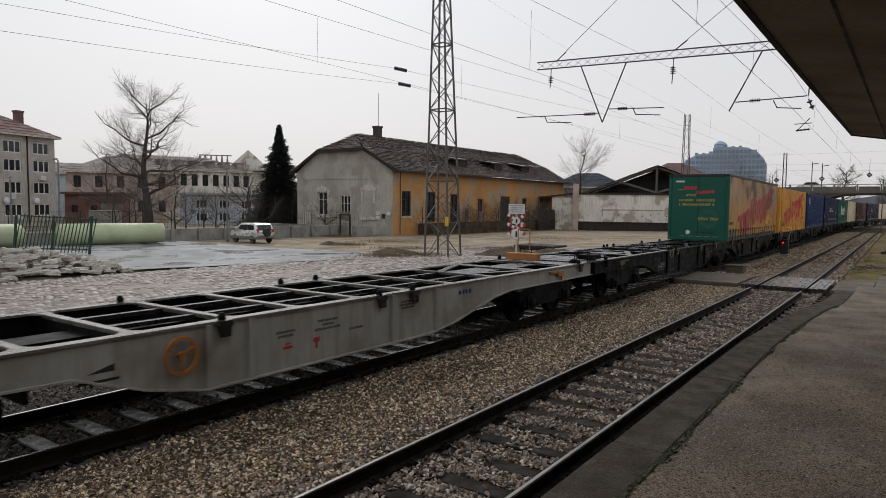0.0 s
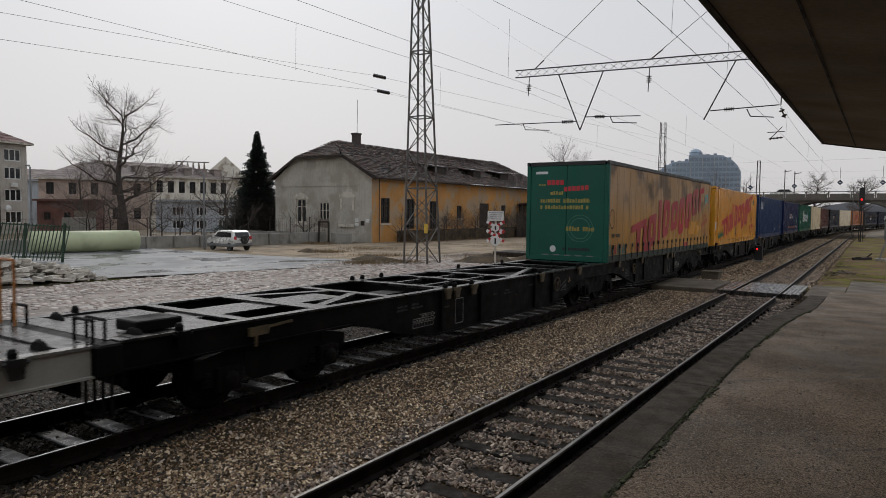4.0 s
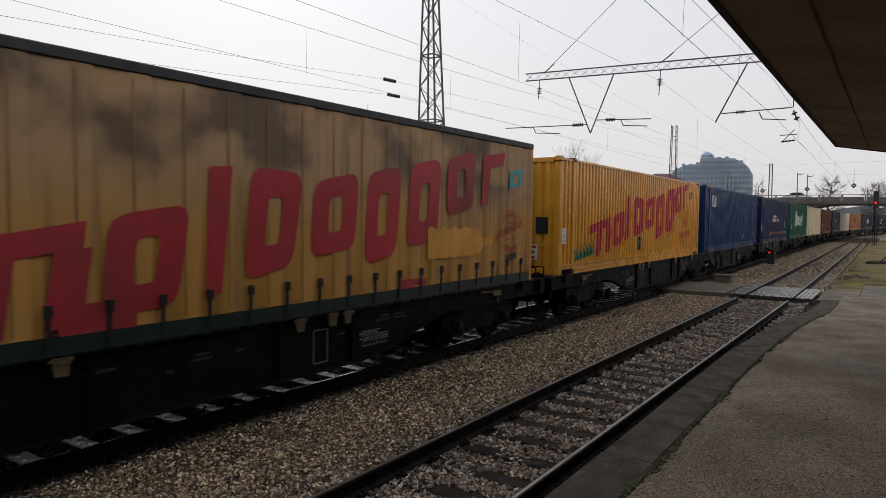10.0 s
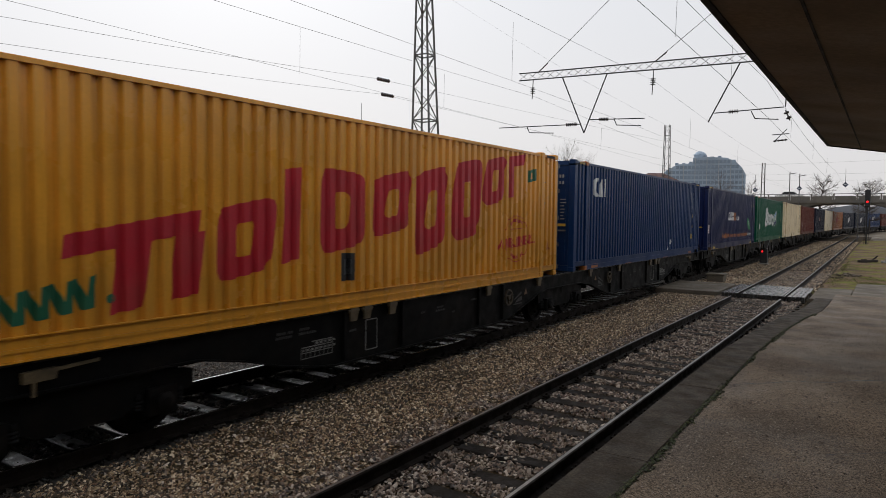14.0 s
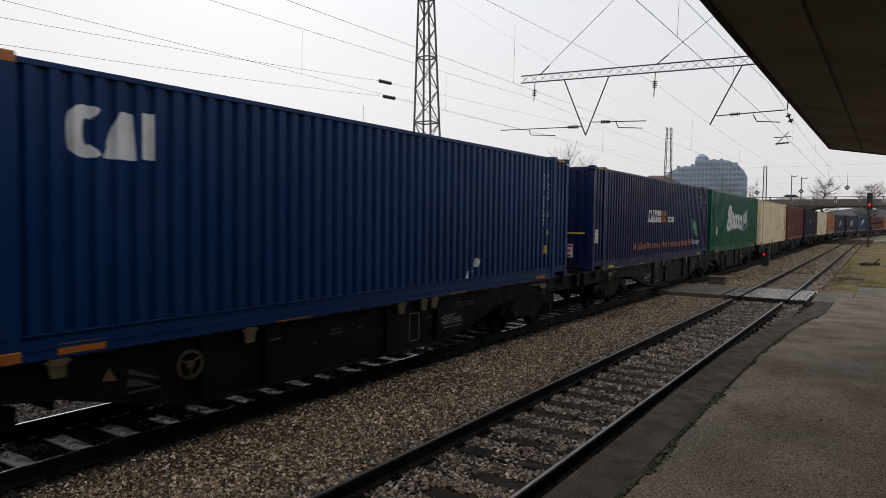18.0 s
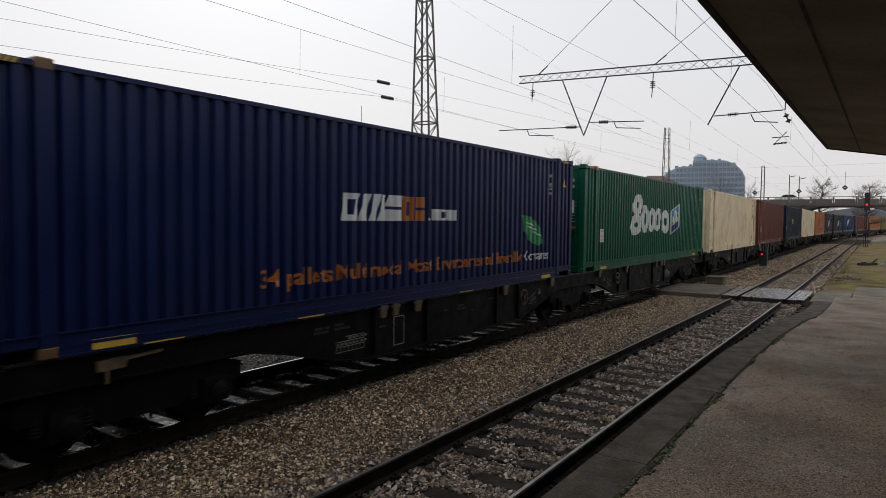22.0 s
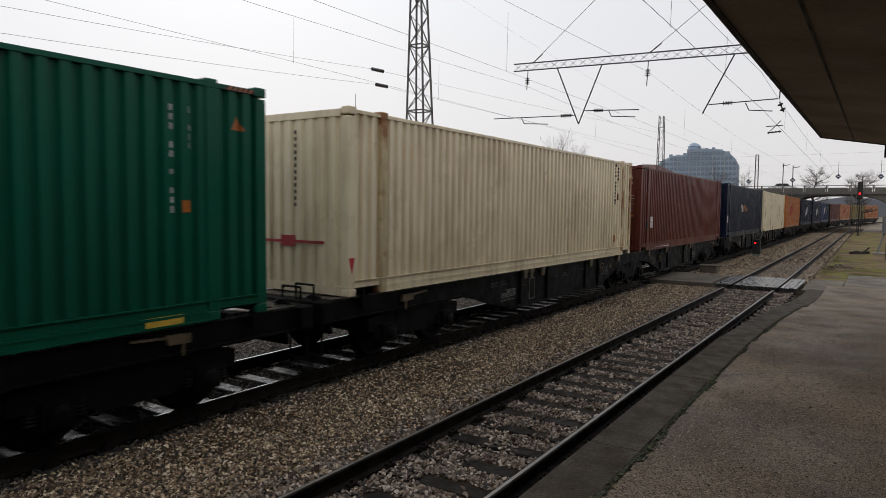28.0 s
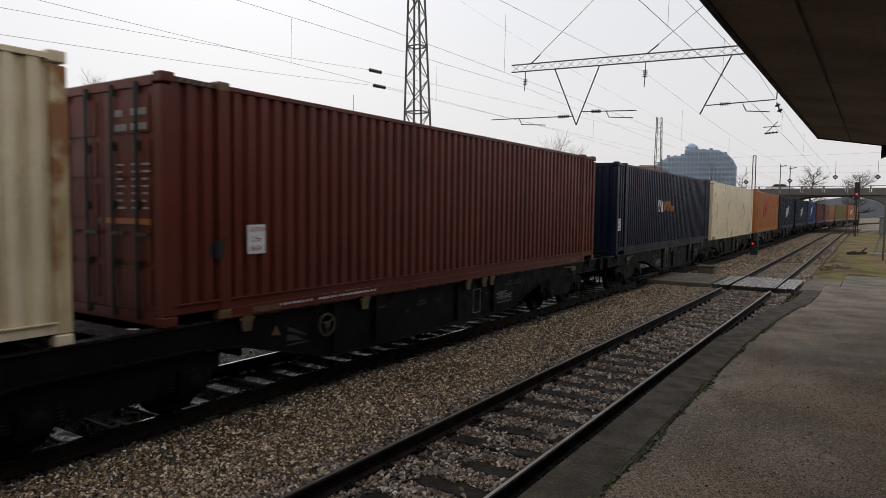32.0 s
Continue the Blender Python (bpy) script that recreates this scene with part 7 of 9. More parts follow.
    bx = (gx1 + o - cx) * (rz - hb) / (rz - (eave - 0.1))
    course_roof(bm, (gx1 + o, hy, eave - 0.1), (gx1 + o, gy1 + 0.5, eave - 0.1), (cx + bx, gy1 + 0.5, hb), (cx + bx, hy, hb), 13, 0.06, 0.16, 1, 40)
    course_roof(bm, (cx + bx, hy, hb), (cx + bx, gy1 + 0.5, hb), (cx, gy1 - 2.5, rz), (cx, gy0 + 2.6, rz), 10, 0.06, 0.10, 2, 40)
    part("roof_slope", bm, M["tiles"], root, "uneven dark brown tiled slope")
    t_lo = tile_coat((gx1 + o + 0.06, hy - 0.05, eave - 0.08), (gx1 + o + 0.06, gy1 + 0.5, eave - 0.08), (cx + bx + 0.05, gy1 + 0.5, hb + 0.03), (cx + bx + 0.05, hy - 0.05, hb + 0.03), 15, 120, 1)
    t_up = tile_coat((cx + bx, hy, hb), (cx + bx, gy1 + 0.5, hb), (cx, gy1 - 2.5, rz + 0.05), (cx, gy0 + 2.6, rz + 0.05), 13, 115, 2)
    t_hip = tile_coat((cx - bx, hy - 0.15, hb - 0.08), (cx + bx, hy - 0.15, hb - 0.08), (cx + 0.2, gy0 + 2.6, rz + 0.05), (cx - 0.2, gy0 + 2.6, rz + 0.05), 11, 30, 3)
    for k, t_ in enumerate((t_lo, t_up, t_hip)):
        tagged(part("roof_tiles", t_, M["tile_pieces"], root, "slipped and broken old clay tiles"), kind="stuff")
    bm = bmesh.new()
    course_roof(bm, (gx0 - o, gy1 + 0.5, eave - 0.1), (gx0 - o, hy, eave - 0.1), (cx - bx, hy, hb), (cx - bx, gy1 + 0.5, hb), 8, 0.06, 0.1, 3, 24)
    course_roof(bm, (cx - bx, gy1 + 0.5, hb), (cx - bx, hy, hb), (cx, gy0 + 2.6, rz), (cx, gy1 - 2.5, rz), 6, 0.06, 0.1, 4, 24)
    part("roof_slope", bm, M["tiles"], root)
    bm = bmesh.new()
    course_roof(bm, (cx - bx, hy - 0.15, hb - 0.1), (cx + bx, hy - 0.15, hb - 0.1), (cx, gy0 + 2.6, rz), (cx, gy0 + 2.6, rz), 9, 0.05, 0.0, 5, 12)
    part("half_hip", bm, M["tiles"], root)
    bm = bmesh.new()
    for s2 in (-1, 1):
        bar(bm, (cx + s2 * (gx1 + o - cx), hy + 0.05, eave - 0.2), (cx + s2 * bx, hy + 0.05, hb - 0.1), 0.12, 0.3)
    bar(bm, (cx - bx, hy - 0.1, hb - 0.2), (cx + bx, hy - 0.1, hb - 0.2), 0.14, 0.22)
    part("verge_board", bm, M["wood_dark"], root, "rotten dark verge boards")
    part("gutter", tube(bmesh.new(), (gx1 + o + 0.05, hy, eave - 0.12), (gx1 + o + 0.05, gy1 + 0.4, eave - 0.2), 0.09, 8), M["wood_dark"], root)
    part("chimney", bevelled(boxes((cx - 0.42, cx + 0.38, gy0 + 5.7, gy0 + 6.5, rz - 0.8, rz + 1.05), (cx - 0.48, cx + 0.44, gy0 + 5.6, gy0 + 6.6, rz + 1.05, rz + 1.25)), 0.02), M["tiles"], root)
    for yy, big in ((gy0 + 15.5, 1.25), (gy0 + 24.5, 1.0), (gy0 + 32.5, 1.2)):
        xx = gx1 - 1.6
        zz = eave + (rz - eave) * (gx1 + o - xx) / (gx1 + o - cx) - 0.1
        bm = boxes((xx - 1.6, xx + 0.25, yy - big, yy + big, zz - 0.1, zz + 0.75))
        part("dormer", bm, M["wood_dark"], root, "collapsed dark roof dormer")
        part("dormer_roof", prism(bmesh.new(), [(xx + 0.5, zz + 0.74), (xx + 0.5, zz + 0.84), (xx - 1.9, zz + 1.22), (xx - 1.9, zz + 1.12)], yy - big - 1.2, yy + big + 0.2, "y"), M["tiles"], root)
        part("loose_sheet", prism(bmesh.new(), [(xx + 0.3, zz + 0.86), (xx + 0.3, zz + 0.89), (xx - 0.7, zz + 1.06), (xx - 0.7, zz + 1.03)], yy - big - 0.6, yy + big * 0.6, "y"), M["metal_roof"], root, "bent pale sheet patch")
    part("aerial", tube(bmesh.new(), (cx + 0.1, gy0 + 6.1, rz + 0.9), (cx + 0.15, gy0 + 6.1, rz + 5.2), 0.03, 5), M["galv"], root)
    return root


goods_house()


# ---------------------------------------------------------------- goods shed with an open timber truss
def truss_shed():
    root = empty("goods_shed", None, "dirty white walled goods shed under a dark broken truss roof", "shed")
    m = Matrix.Translation((-40.6, 90.5, 0)) @ Matrix.Rotation(math.atan2(9.0, 24.0), 4, "Z")
    z0 = -1.15
    part("plinth", boxes_m(m, (0.2, 25, 0.2, 0.7, z0, 0.15)), M["wood_dark"], root)
    part("front_wall", boxes_m(m, (0, 25.5, 0.0, 0.45, 0.15, 4.05)), M["white_wall"], root, "dirty peeling white wall")
    part("cornice", boxes_m(m, (-0.1, 25.6, -0.15, 0.6, 4.05, 4.3)), M["wood_dark"], root)
    part("crack_patch", boxes_m(m, (4.0, 12.5, -0.02, 0.0, 1.75, 1.95), (4.0, 4.15, -0.021, 0.0, 0.9, 1.75)), M["plaster"], root, "long cracked patch")
    for k in range(16):
        part("plank_end", boxes_m(m, (6.3 + k * 1.1, 6.45 + k * 1.1, -0.03, 0.0, 0.95 + 0.2 * (k % 3), 1.1 + 0.2 * (k % 3))), M["wood_dark"], root)
    bm = bmesh.new()
    def P(u, v, z):
        return m @ Vector((u, v, z))
    for a, b in (((1.5, 0.3, 4.3), (11.5, 0.3, 8.0)), ((21.5, 0.3, 4.3), (11.5, 0.3, 8.0)), ((11.5, 0.3, 4.3), (11.5, 0.3, 8.0)), ((11.5, 0.3, 4.4), (6.2, 0.3, 6.0)), ((11.5, 0.3, 4.4), (16.8, 0.3, 6.0))):
        bar(bm, P(*a), P(*b), 0.28, 0.28)
    part("truss", bm, M["lattice"], root, "weathered timber truss")
    bm = bmesh.new()
    course_roof(bm, P(0.9, -0.1, 4.2), P(0.9, 18, 4.2), P(11.5, 18, 8.25), P(11.5, -0.4, 8.25), 8, 0.05, 0.2, 7, 12)
    course_roof(bm, P(22.1, -0.4, 4.2), P(22.1, 18, 4.2), P(11.5, 18, 8.25), P(11.5, -0.4, 8.25), 8, 0.05, 0.2, 8, 12)
    part("roof_slope", bm, M["tiles"], root)
    part("back_wall", boxes_m(m, (0.5, 25, 17.5, 18, z0, 4.2), (11.4, 11.6, 17.5, 17.9, 4.2, 8.1)), M["wood_dark"], root)
    # black sheet set behind the truss to paint the unlit roof space
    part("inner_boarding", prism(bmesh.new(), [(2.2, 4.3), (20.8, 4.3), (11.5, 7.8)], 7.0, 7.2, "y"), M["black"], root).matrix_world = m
    part("lean_to", boxes_m(m, (-3.2, -0.05, 0.6, 5.0, z0, 3.6)), M["white_wall"], root)
    part("lean_to_roof", prism(bmesh.new(), [(-5.2, 3.55), (-5.2, 3.7), (0.2, 4.35), (0.2, 4.2)], 0.2, 5.4, "y"), M["tiles"], root).matrix_world = m
    part("brick_flue", bevelled(boxes_m(m, (-0.1, 0.7, -0.5, -0.01, z0, 5.6)), 0.03), M["brick"], root)
    return root


truss_shed()


# ---------------------------------------------------------------- town behind
def block(name, label, cat, corner, az, length, depth, base, eave, wall_mat, roof_mat, ridge, rows, cols, win, frame=None, overhang=0.6, hip=True, first=None, mull=2):
    """A plain building. corner: right end of the front as seen from the tracks; az: heading of the front from left to right; rows: sill heights."""
    root = empty(name, None, label, cat)
    d = Vector((math.sin(radians(az)), math.cos(radians(az)), 0))
    m = Matrix.Translation(Vector((corner[0], corner[1], 0)) - d * length) @ Matrix.Rotation(math.atan2(d.y, d.x), 4, "Z")
    ww, wh = win
    holes, pitch = [], length / cols
    for z in rows:
        for k in range(cols):
            c = (k + 0.5) * pitch
            holes.append((c - ww / 2, c + ww / 2, z, z + wh))
    part("front_wall", wall_cells(bmesh.new(), length, base, eave, 0.4, holes, m), wall_mat, root)
    part("end_wall", boxes_m(m, (length - 0.4, length, 0.4, depth, base, eave), (0, 0.4, 0.4, depth, base, eave), (0.4, length - 0.4, depth - 0.4, depth, base, eave)), wall_mat, root)
    for h in holes:
        window(root, m, *h, frame or M["paint_white"], mull, 0, False)
    if ridge > eave:
        e = overhang
        a, b, c, dd = (-e, -e), (length + e, -e), (length + e, depth + e), (-e, depth + e)
        i = depth / 2 if hip else -e
        bm = bmesh.new()
        def V(p, z):
            return m @ Vector((p[0], p[1], z))
        r0, r1 = V((i, depth / 2), ridge), V((length - i, depth / 2), ridge)
        course_roof(bm, V(a, eave), V(b, eave), r1, r0, 8, 0.05, 0, 1, 10)
        course_roof(bm, V(b, eave), V(c, eave), r1, r1, 8, 0.05, 0, 2, 6)
        course_roof(bm, V(c, eave), V(dd, eave), r0, r1, 8, 0.05, 0, 3, 10)
        course_roof(bm, V(dd, eave), V(a, eave), r0, r0, 8, 0.05, 0, 4, 6)
        part("roof", bm, roof_mat, root)
        part("eave_board", boxes_m(m, (-e, length + e, -e, -e + 0.08, eave - 0.22, eave + 0.02), (length + e - 0.08, length + e, -e + 0.081, depth + e, eave - 0.22, eave + 0.02)), M["surround"] if wall_mat is not M["bluegrey"] else M["metal_roof"], root)
        part("soffit", boxes_m(m, (-e, length + e, -e + 0.09, depth + e, eave - 0.05, eave - 0.005)), M["plaster"], root)
    else:
        part("roof", boxes_m(m, (-overhang, length + overhang, -overhang, depth, eave, eave + 0.3)), roof_mat, root)
    return root, m


apt, am = block("apartment_block", "four-storey grey-brown rendered apartment block with white windows", "apartment building", (-93.4, 42.7), -16, 28, 12, -1.3, 10.7, M["apt"], M["tiles_red"], 14.2, (0.4, 3.2, 6.0, 8.3), 7, (2.4, 1.55), mull=2)
for u in (22.0, 25.6):
    part("chimney", boxes_m(am, (u, u + 0.9, 3.5, 4.3, 11.5, 13.9), (u - 0.08, u + 0.98, 3.42, 4.38, 13.9, 14.1)), M["tiles_red"], apt)
for u, z in ((20.9, 2.35), (25.0, 2.3)):
    part("satellite_dish", lathe(bmesh.new(), [(0.05, 0.12), (0.3, 0.05), (0.42, 0.0), (0.44, 0.01), (0.3, 0.09), (0.05, 0.16)], 14, am @ Matrix.Translation((u, -0.3, z)) @ Matrix.Rotation(math.pi / 2.2, 4, "X")), M["paint_white"], apt, "white satellite dish")
for u, z in ((21.3, 2.55), (22.2, 0.0), (25.6, 5.0)):
    part("air_conditioner", bevelled(boxes_m(am, (u, u + 0.8, -0.35, 0.0, z, z + 0.55)), 0.03), M["paint_white"], apt)
part("downpipe", tube(bmesh.new(), am @ Vector((24.0, -0.08, -1)), am @ Vector((24.0, -0.08, 10.6)), 0.08, 6), M["wood_dark"], apt)

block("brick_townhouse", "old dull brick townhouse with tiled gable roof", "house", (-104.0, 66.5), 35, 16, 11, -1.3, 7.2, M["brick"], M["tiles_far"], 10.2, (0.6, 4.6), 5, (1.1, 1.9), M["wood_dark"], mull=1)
block("red_shed", "low dull red brick outbuilding", "outbuilding", (-99.9, 55.4), 40, 8, 6, -1.3, 3.4, M["brick_red"], M["brick_red"], 3.4, (0.6,), 3, (0.9, 1.1), M["wood_dark"], mull=1)
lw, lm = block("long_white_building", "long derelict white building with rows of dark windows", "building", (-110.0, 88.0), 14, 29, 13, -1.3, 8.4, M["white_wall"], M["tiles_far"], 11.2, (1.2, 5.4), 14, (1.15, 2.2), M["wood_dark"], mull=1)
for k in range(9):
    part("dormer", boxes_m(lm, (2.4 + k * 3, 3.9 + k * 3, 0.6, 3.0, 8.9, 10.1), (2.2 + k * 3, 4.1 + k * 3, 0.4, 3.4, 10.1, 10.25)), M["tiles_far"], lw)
block("low_blue_building", "low two-storey pale blue-grey building with sheet roof", "building", (-82.8, 75.9), 24, 17, 9, -1.3, 3.5, M["bluegrey"], M["metal_roof"], 3.5, (-0.6, 1.4), 5, (1.7, 1.35), M["paint_white"], mull=2)
gw, gm = block("gabled_white_house", "white house with a bare roof frame and pointed gable", "house", (-110.5, 93.5), 40, 9, 10, -1.3, 8.6, M["white_wall"], M["tiles"], 8.6, (0.8, 4.6), 3, (1.0, 2.0), M["wood_dark"], mull=1)
part("gable", prism(bmesh.new(), [(-0.2, 8.9), (9.2, 8.9), (4.5, 13.2)], 0.0, 0.4, "y"), M["white_wall"], gw).matrix_world = gm
for k in range(6):
    bm = bmesh.new()
    for a, b in (((-5.4 + k * 1.1, 0.3, 8.9), (-5.4 + k * 1.1, 5.0, 12.2)), ((-5.4 + k * 1.1, 9.7, 8.9), (-5.4 + k * 1.1, 5.0, 12.2))):
        bar(bm, gm @ Vector(a), gm @ Vector(b), 0.2)
    part("rafter", bm, M["wood_pale"], gw)
part("ridge_beam", bar(bar(bmesh.new(), gm @ Vector((-5.6, 5, 12.2)), gm @ Vector((1, 5, 12.2)), 0.2), gm @ Vector((-5.6, 2.6, 10.5)), gm @ Vector((1, 2.6, 10.5)), 0.15), M["wood_pale"], gw)
block("far_tiled_house", "far house with faded red tiled roof", "house", (-30.0, 132.0), 50, 13, 10, -1.5, 7.0, M["wood_dark"], M["tiles_red"], 10.8, (1.0,), 3, (1.0, 1.6), M["wood_dark"], mull=1)
block("far_slate_house", "far low house with blue-grey slate roof", "house", (-44.5, 122.0), 70, 14, 10, -1.5, 6.0, M["plaster"], M["slate"], 8.8, (1.0,), 3, (1.0, 1.6), M["wood_dark"], mull=1)
block("left_far_house", "far house behind the street, its roof colour paled for haze", "house", (-125.0, 72.0), 20, 24, 12, -1.3, 7.4, M["bluegrey"], M["tiles_far"], 9.6, (0.8, 4.4), 6, (1.1, 1.7), M["paint_white"], mull=1)


def glass_tower():
    """Far office block with stepped glass storeys and a small rotunda; its pale colours hold the distance haze."""
    root = empty("office_tower", Matrix.Translation((-64, 299, 0)) @ Matrix.Rotation(radians(12), 4, "Z"), "glass office building with stepped rounded top, haze tinted into its blue-grey", "office building")
    line = [(-20, 18.5), (-17, 21.5), (-12.5, 24.0), (-6.6, 24.4), (-6.5, 26.6), (-1.5, 26.9), (6, 26.4), (9.5, 25.0), (12, 22.6), (13.7, 19.5)]

    def top(x):
        return float(np.interp(x, [p[0] for p in line], [p[1] for p in line]))

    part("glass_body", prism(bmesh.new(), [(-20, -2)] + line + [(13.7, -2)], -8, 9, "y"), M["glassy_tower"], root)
    for k in range(12):
        z = 0.6 + k * 2.15
        xs = [x for x in np.arange(-19.6, 13.4, 0.2) if top(x) > z + 1.4]
        if xs:
            part("window_band", boxes((xs[0], xs[-1], -8.12, -8.0, z, z + 1.25)), M["tower_dark"], root)
            part("window_band", boxes((13.7, 13.82, -7, 8, z, z + 1.25)), M["tower_dark"], root) if z < 18 else None
    for k in range(22):
        x = -19.3 + k * 1.52
        part("mullion", boxes((x - 0.13, x + 0.13, -8.4, -8.13, -2, top(x) - 0.2)), M["metal_roof"] if k % 3 == 0 else M["glassy_tower"], root)
    for k in range(11):
        x = -16.5 + k * 2.8
        part("roof_unit", boxes((x, x + 1.3, -5, -3.6, top(x) - 0.8, top(x + 1) + (0.9 if k % 2 else 0.5))), M["tower_dark"], root)
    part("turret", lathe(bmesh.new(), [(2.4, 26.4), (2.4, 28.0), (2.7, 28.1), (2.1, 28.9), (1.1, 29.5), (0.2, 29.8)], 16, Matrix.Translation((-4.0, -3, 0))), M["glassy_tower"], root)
    return root


glass_tower()


# ---------------------------------------------------------------- plants
def bare_tree(name, label, x, y, height, spread_w, seed, trunk_r=0.3, levels=5, twigs=5, lean=0.0, leader=False, wavy=0.10, limbs=19):
    """A leafless tree: tapered trunk with limbs, and a crown of fine twigs."""
    root = empty(name, None, label, "tree")
    rng = random.Random(seed)
    wood, fine = bmesh.new(), bmesh.new()
    z0 = land(x, y) - 0.1

    def grow(p, d, r, ln, lv):
        q = p + d * ln
        bend = Vector((rng.uniform(-1, 1), rng.uniform(-1, 1), rng.uniform(-0.3, 0.6))) * ln * wavy
        mid = p.lerp(q, 0.5) + bend
        q += bend * 0.3
        bm = wood if lv >= levels - 2 else fine
        n = 7 if lv == levels else 5 if lv >= levels - 2 else 3
        tube(bm, p, mid, r, n, r * 0.85)
        tube(bm, mid, q, r * 0.85, n, r * 0.66)
        if lv == 0:
            return
        kids = rng.randint(3, 5) if lv > 1 else twigs
        for k in range(kids):
            s = 0.35 + 0.65 * (k + rng.random()) / kids
            start = p.lerp(mid, s * 2) if s < 0.5 else mid.lerp(q, s * 2 - 1)
            az, up = rng.uniform(0, 2 * math.pi), rng.uniform(0.25, 0.9)
            side = Vector((math.cos(az), math.sin(az), 0))
            side -= d * side.dot(d)
            nd = (d * up + side.normalized() * (1.05 - 0.45 * up) + Vector((0, 0, 0.22))).normalized()
            grow(start, nd, r * rng.uniform(0.28, 0.42), ln * rng.uniform(0.52, 0.74), lv - 1)
        grow(q, (d + Vector((rng.uniform(-0.25, 0.25), rng.uniform(-0.25, 0.25), 0.2))).normalized(), r * 0.62, ln * 0.68, lv - 1)

    base = Vector((x, y, z0))
    if leader:
        # one straight stem to the top with limbs all the way up
        pts = [base + Vector((0.25 * math.sin(k * 1.1), 0.2 * math.cos(k * 0.9), height * k / 8)) for k in range(9)]
        for k in range(8):
            tube(wood, pts[k], pts[k + 1], trunk_r * (1.1 - 0.125 * k), 8, trunk_r * (1.1 - 0.125 * (k + 1)))
        for k in range(limbs):
            s = 0.28 + 0.68 * k / (limbs - 1)
            i = min(7, int(s * 8))
            st = pts[i].lerp(pts[i + 1], s * 8 - i)
            a = k * 2.4 + rng.uniform(-0.4, 0.4)
            up = rng.uniform(-0.05, 0.35) + 0.8 * s * s
            reach = spread_w * (0.56 if s < 0.72 else 0.56 - 0.9 * (s - 0.72)) * rng.uniform(0.65, 1.15)
            grow(st, Vector((math.cos(a), math.sin(a), up)).normalized(), trunk_r * (0.46 - 0.28 * s), reach * 0.42, levels - 2)
        part("trunk", wood, M["bark"], root)
        part("crown", fine, M["twig"], root, "fine bare twigs")
        return root
    fork = base + Vector((lean, 0, height * 0.34))
    tube(wood, base, fork, trunk_r * 1.15, 10, trunk_r * 0.8)
    grow(fork, Vector((lean * 0.1, 0, 1)), trunk_r * 0.8, height * 0.30, levels - 1)
    for k in range(5):
        a = k * 1.257 + rng.uniform(-0.3, 0.3)
        st = base.lerp(fork, 0.55 + 0.45 * k / 5)
        grow(st, Vector((math.cos(a) * 0.85, math.sin(a) * 0.85, 0.5)).normalized(), trunk_r * 0.42, spread_w * 0.40, levels - 2)
    part("trunk", wood, M["bark"], root)
    part("crown", fine, M["twig"], root, "fine bare twigs")
    return root


bare_tree("bare_tree", "tall leafless broad tree with fine spreading twigs", -72.8, 43.3, 14.6, 14.5, 11, 0.50, 6, 3, 0.0, True, 0.26, 13)
bare_tree("slim_bare_tree", "slim leafless tree behind the goods house", -45.0, 102.5, 14.5, 7.0, 5, 0.22, 6, 4)
bare_tree("bare_tree", "leafless tree beside the apartment block", -98.0, 52.0, 9.5, 7.0, 21, 0.22, 5, 4)
bare_tree("bare_tree", "leafless tree in front of the white building", -78.5, 62.5, 8.5, 8.0, 31, 0.2, 5, 4)
bare_tree("bare_tree", "leafless brown tree in front of the brick townhouse", -88.0, 52.0, 10.5, 9.0, 33, 0.2, 5, 4)
bare_tree("bare_tree", "leafless tree beyond the road bridge", -12.2, 165.0, 11.4, 7.0, 41, 0.36, 6, 5, 0.0, True)
bare_tree("bare_tree", "leafless tree beyond the road bridge", -3.7, 168.0, 10.6, 7.5, 42, 0.36, 6, 4, 0.0, True)
bare_tree("bare_tree", "leafless tree beyond the road bridge", -26.4, 165.0, 11.0, 7.0, 43, 0.2, 5, 5, 0.0, True)
bare_tree("bare_tree", "leafless tree behind the far tiled house", -30.0, 150.0, 12.5, 7.0, 45, 0.2, 5, 4)
bare_tree("bare_tree", "leafless tree by the far masts", -24.5, 150.0, 9.0, 8.0, 46, 0.2, 5, 4)
bare_tree("bare_shrub", "leafless shrub against the ochre wall", -44.5, 72.0, 4.5, 4.0, 51, 0.07, 4, 4)
bare_tree("bare_shrub", "leafless shrub against the ochre wall", -44.8, 68.5, 4.2, 4.0, 52, 0.07, 4, 4)
bare_tree("bare_shrub", "leafless shrub against the ochre wall", -44.2, 79.5, 4.8, 4.4, 53, 0.07, 4, 4)
for k, (sx, sy, sh) in enumerate(((-44.3, 63.5, 4.0), (-44.4, 75.5, 5.0), (-44.0, 83.0, 4.5), (-44.2, 86.5, 5.2), (-44.3, 91.0, 4.6), (-44.1, 70.0, 4.4), (-43.4, 66.0, 3.6), (-43.3, 73.0, 3.8), (-43.2, 77.5, 4.0), (-43.2, 81.0, 3.8), (-43.0, 85.0, 4.2), (-43.4, 88.5, 4.0))):
    bare_tree("bare_shrub", "leafless shrub against the ochre wall", sx, sy, sh, 4.0, 70 + k, 0.07, 5, 4)
bare_tree("bare_shrub", "leafless sapling leaning at the house corner", -44.6, 58.3, 3.8, 2.5, 54, 0.08, 4, 3, 0.6)
bare_tree("bare_shrub", "leafless sapling in front of the grey gable", -53.8, 53.2, 5.0, 4.5, 55, 0.08, 4, 4)
bare_tree("bare_shrub", "leafless shrub behind the low wall", -56.0, 40.5, 4.6, 5.0, 56, 0.08, 5, 4)
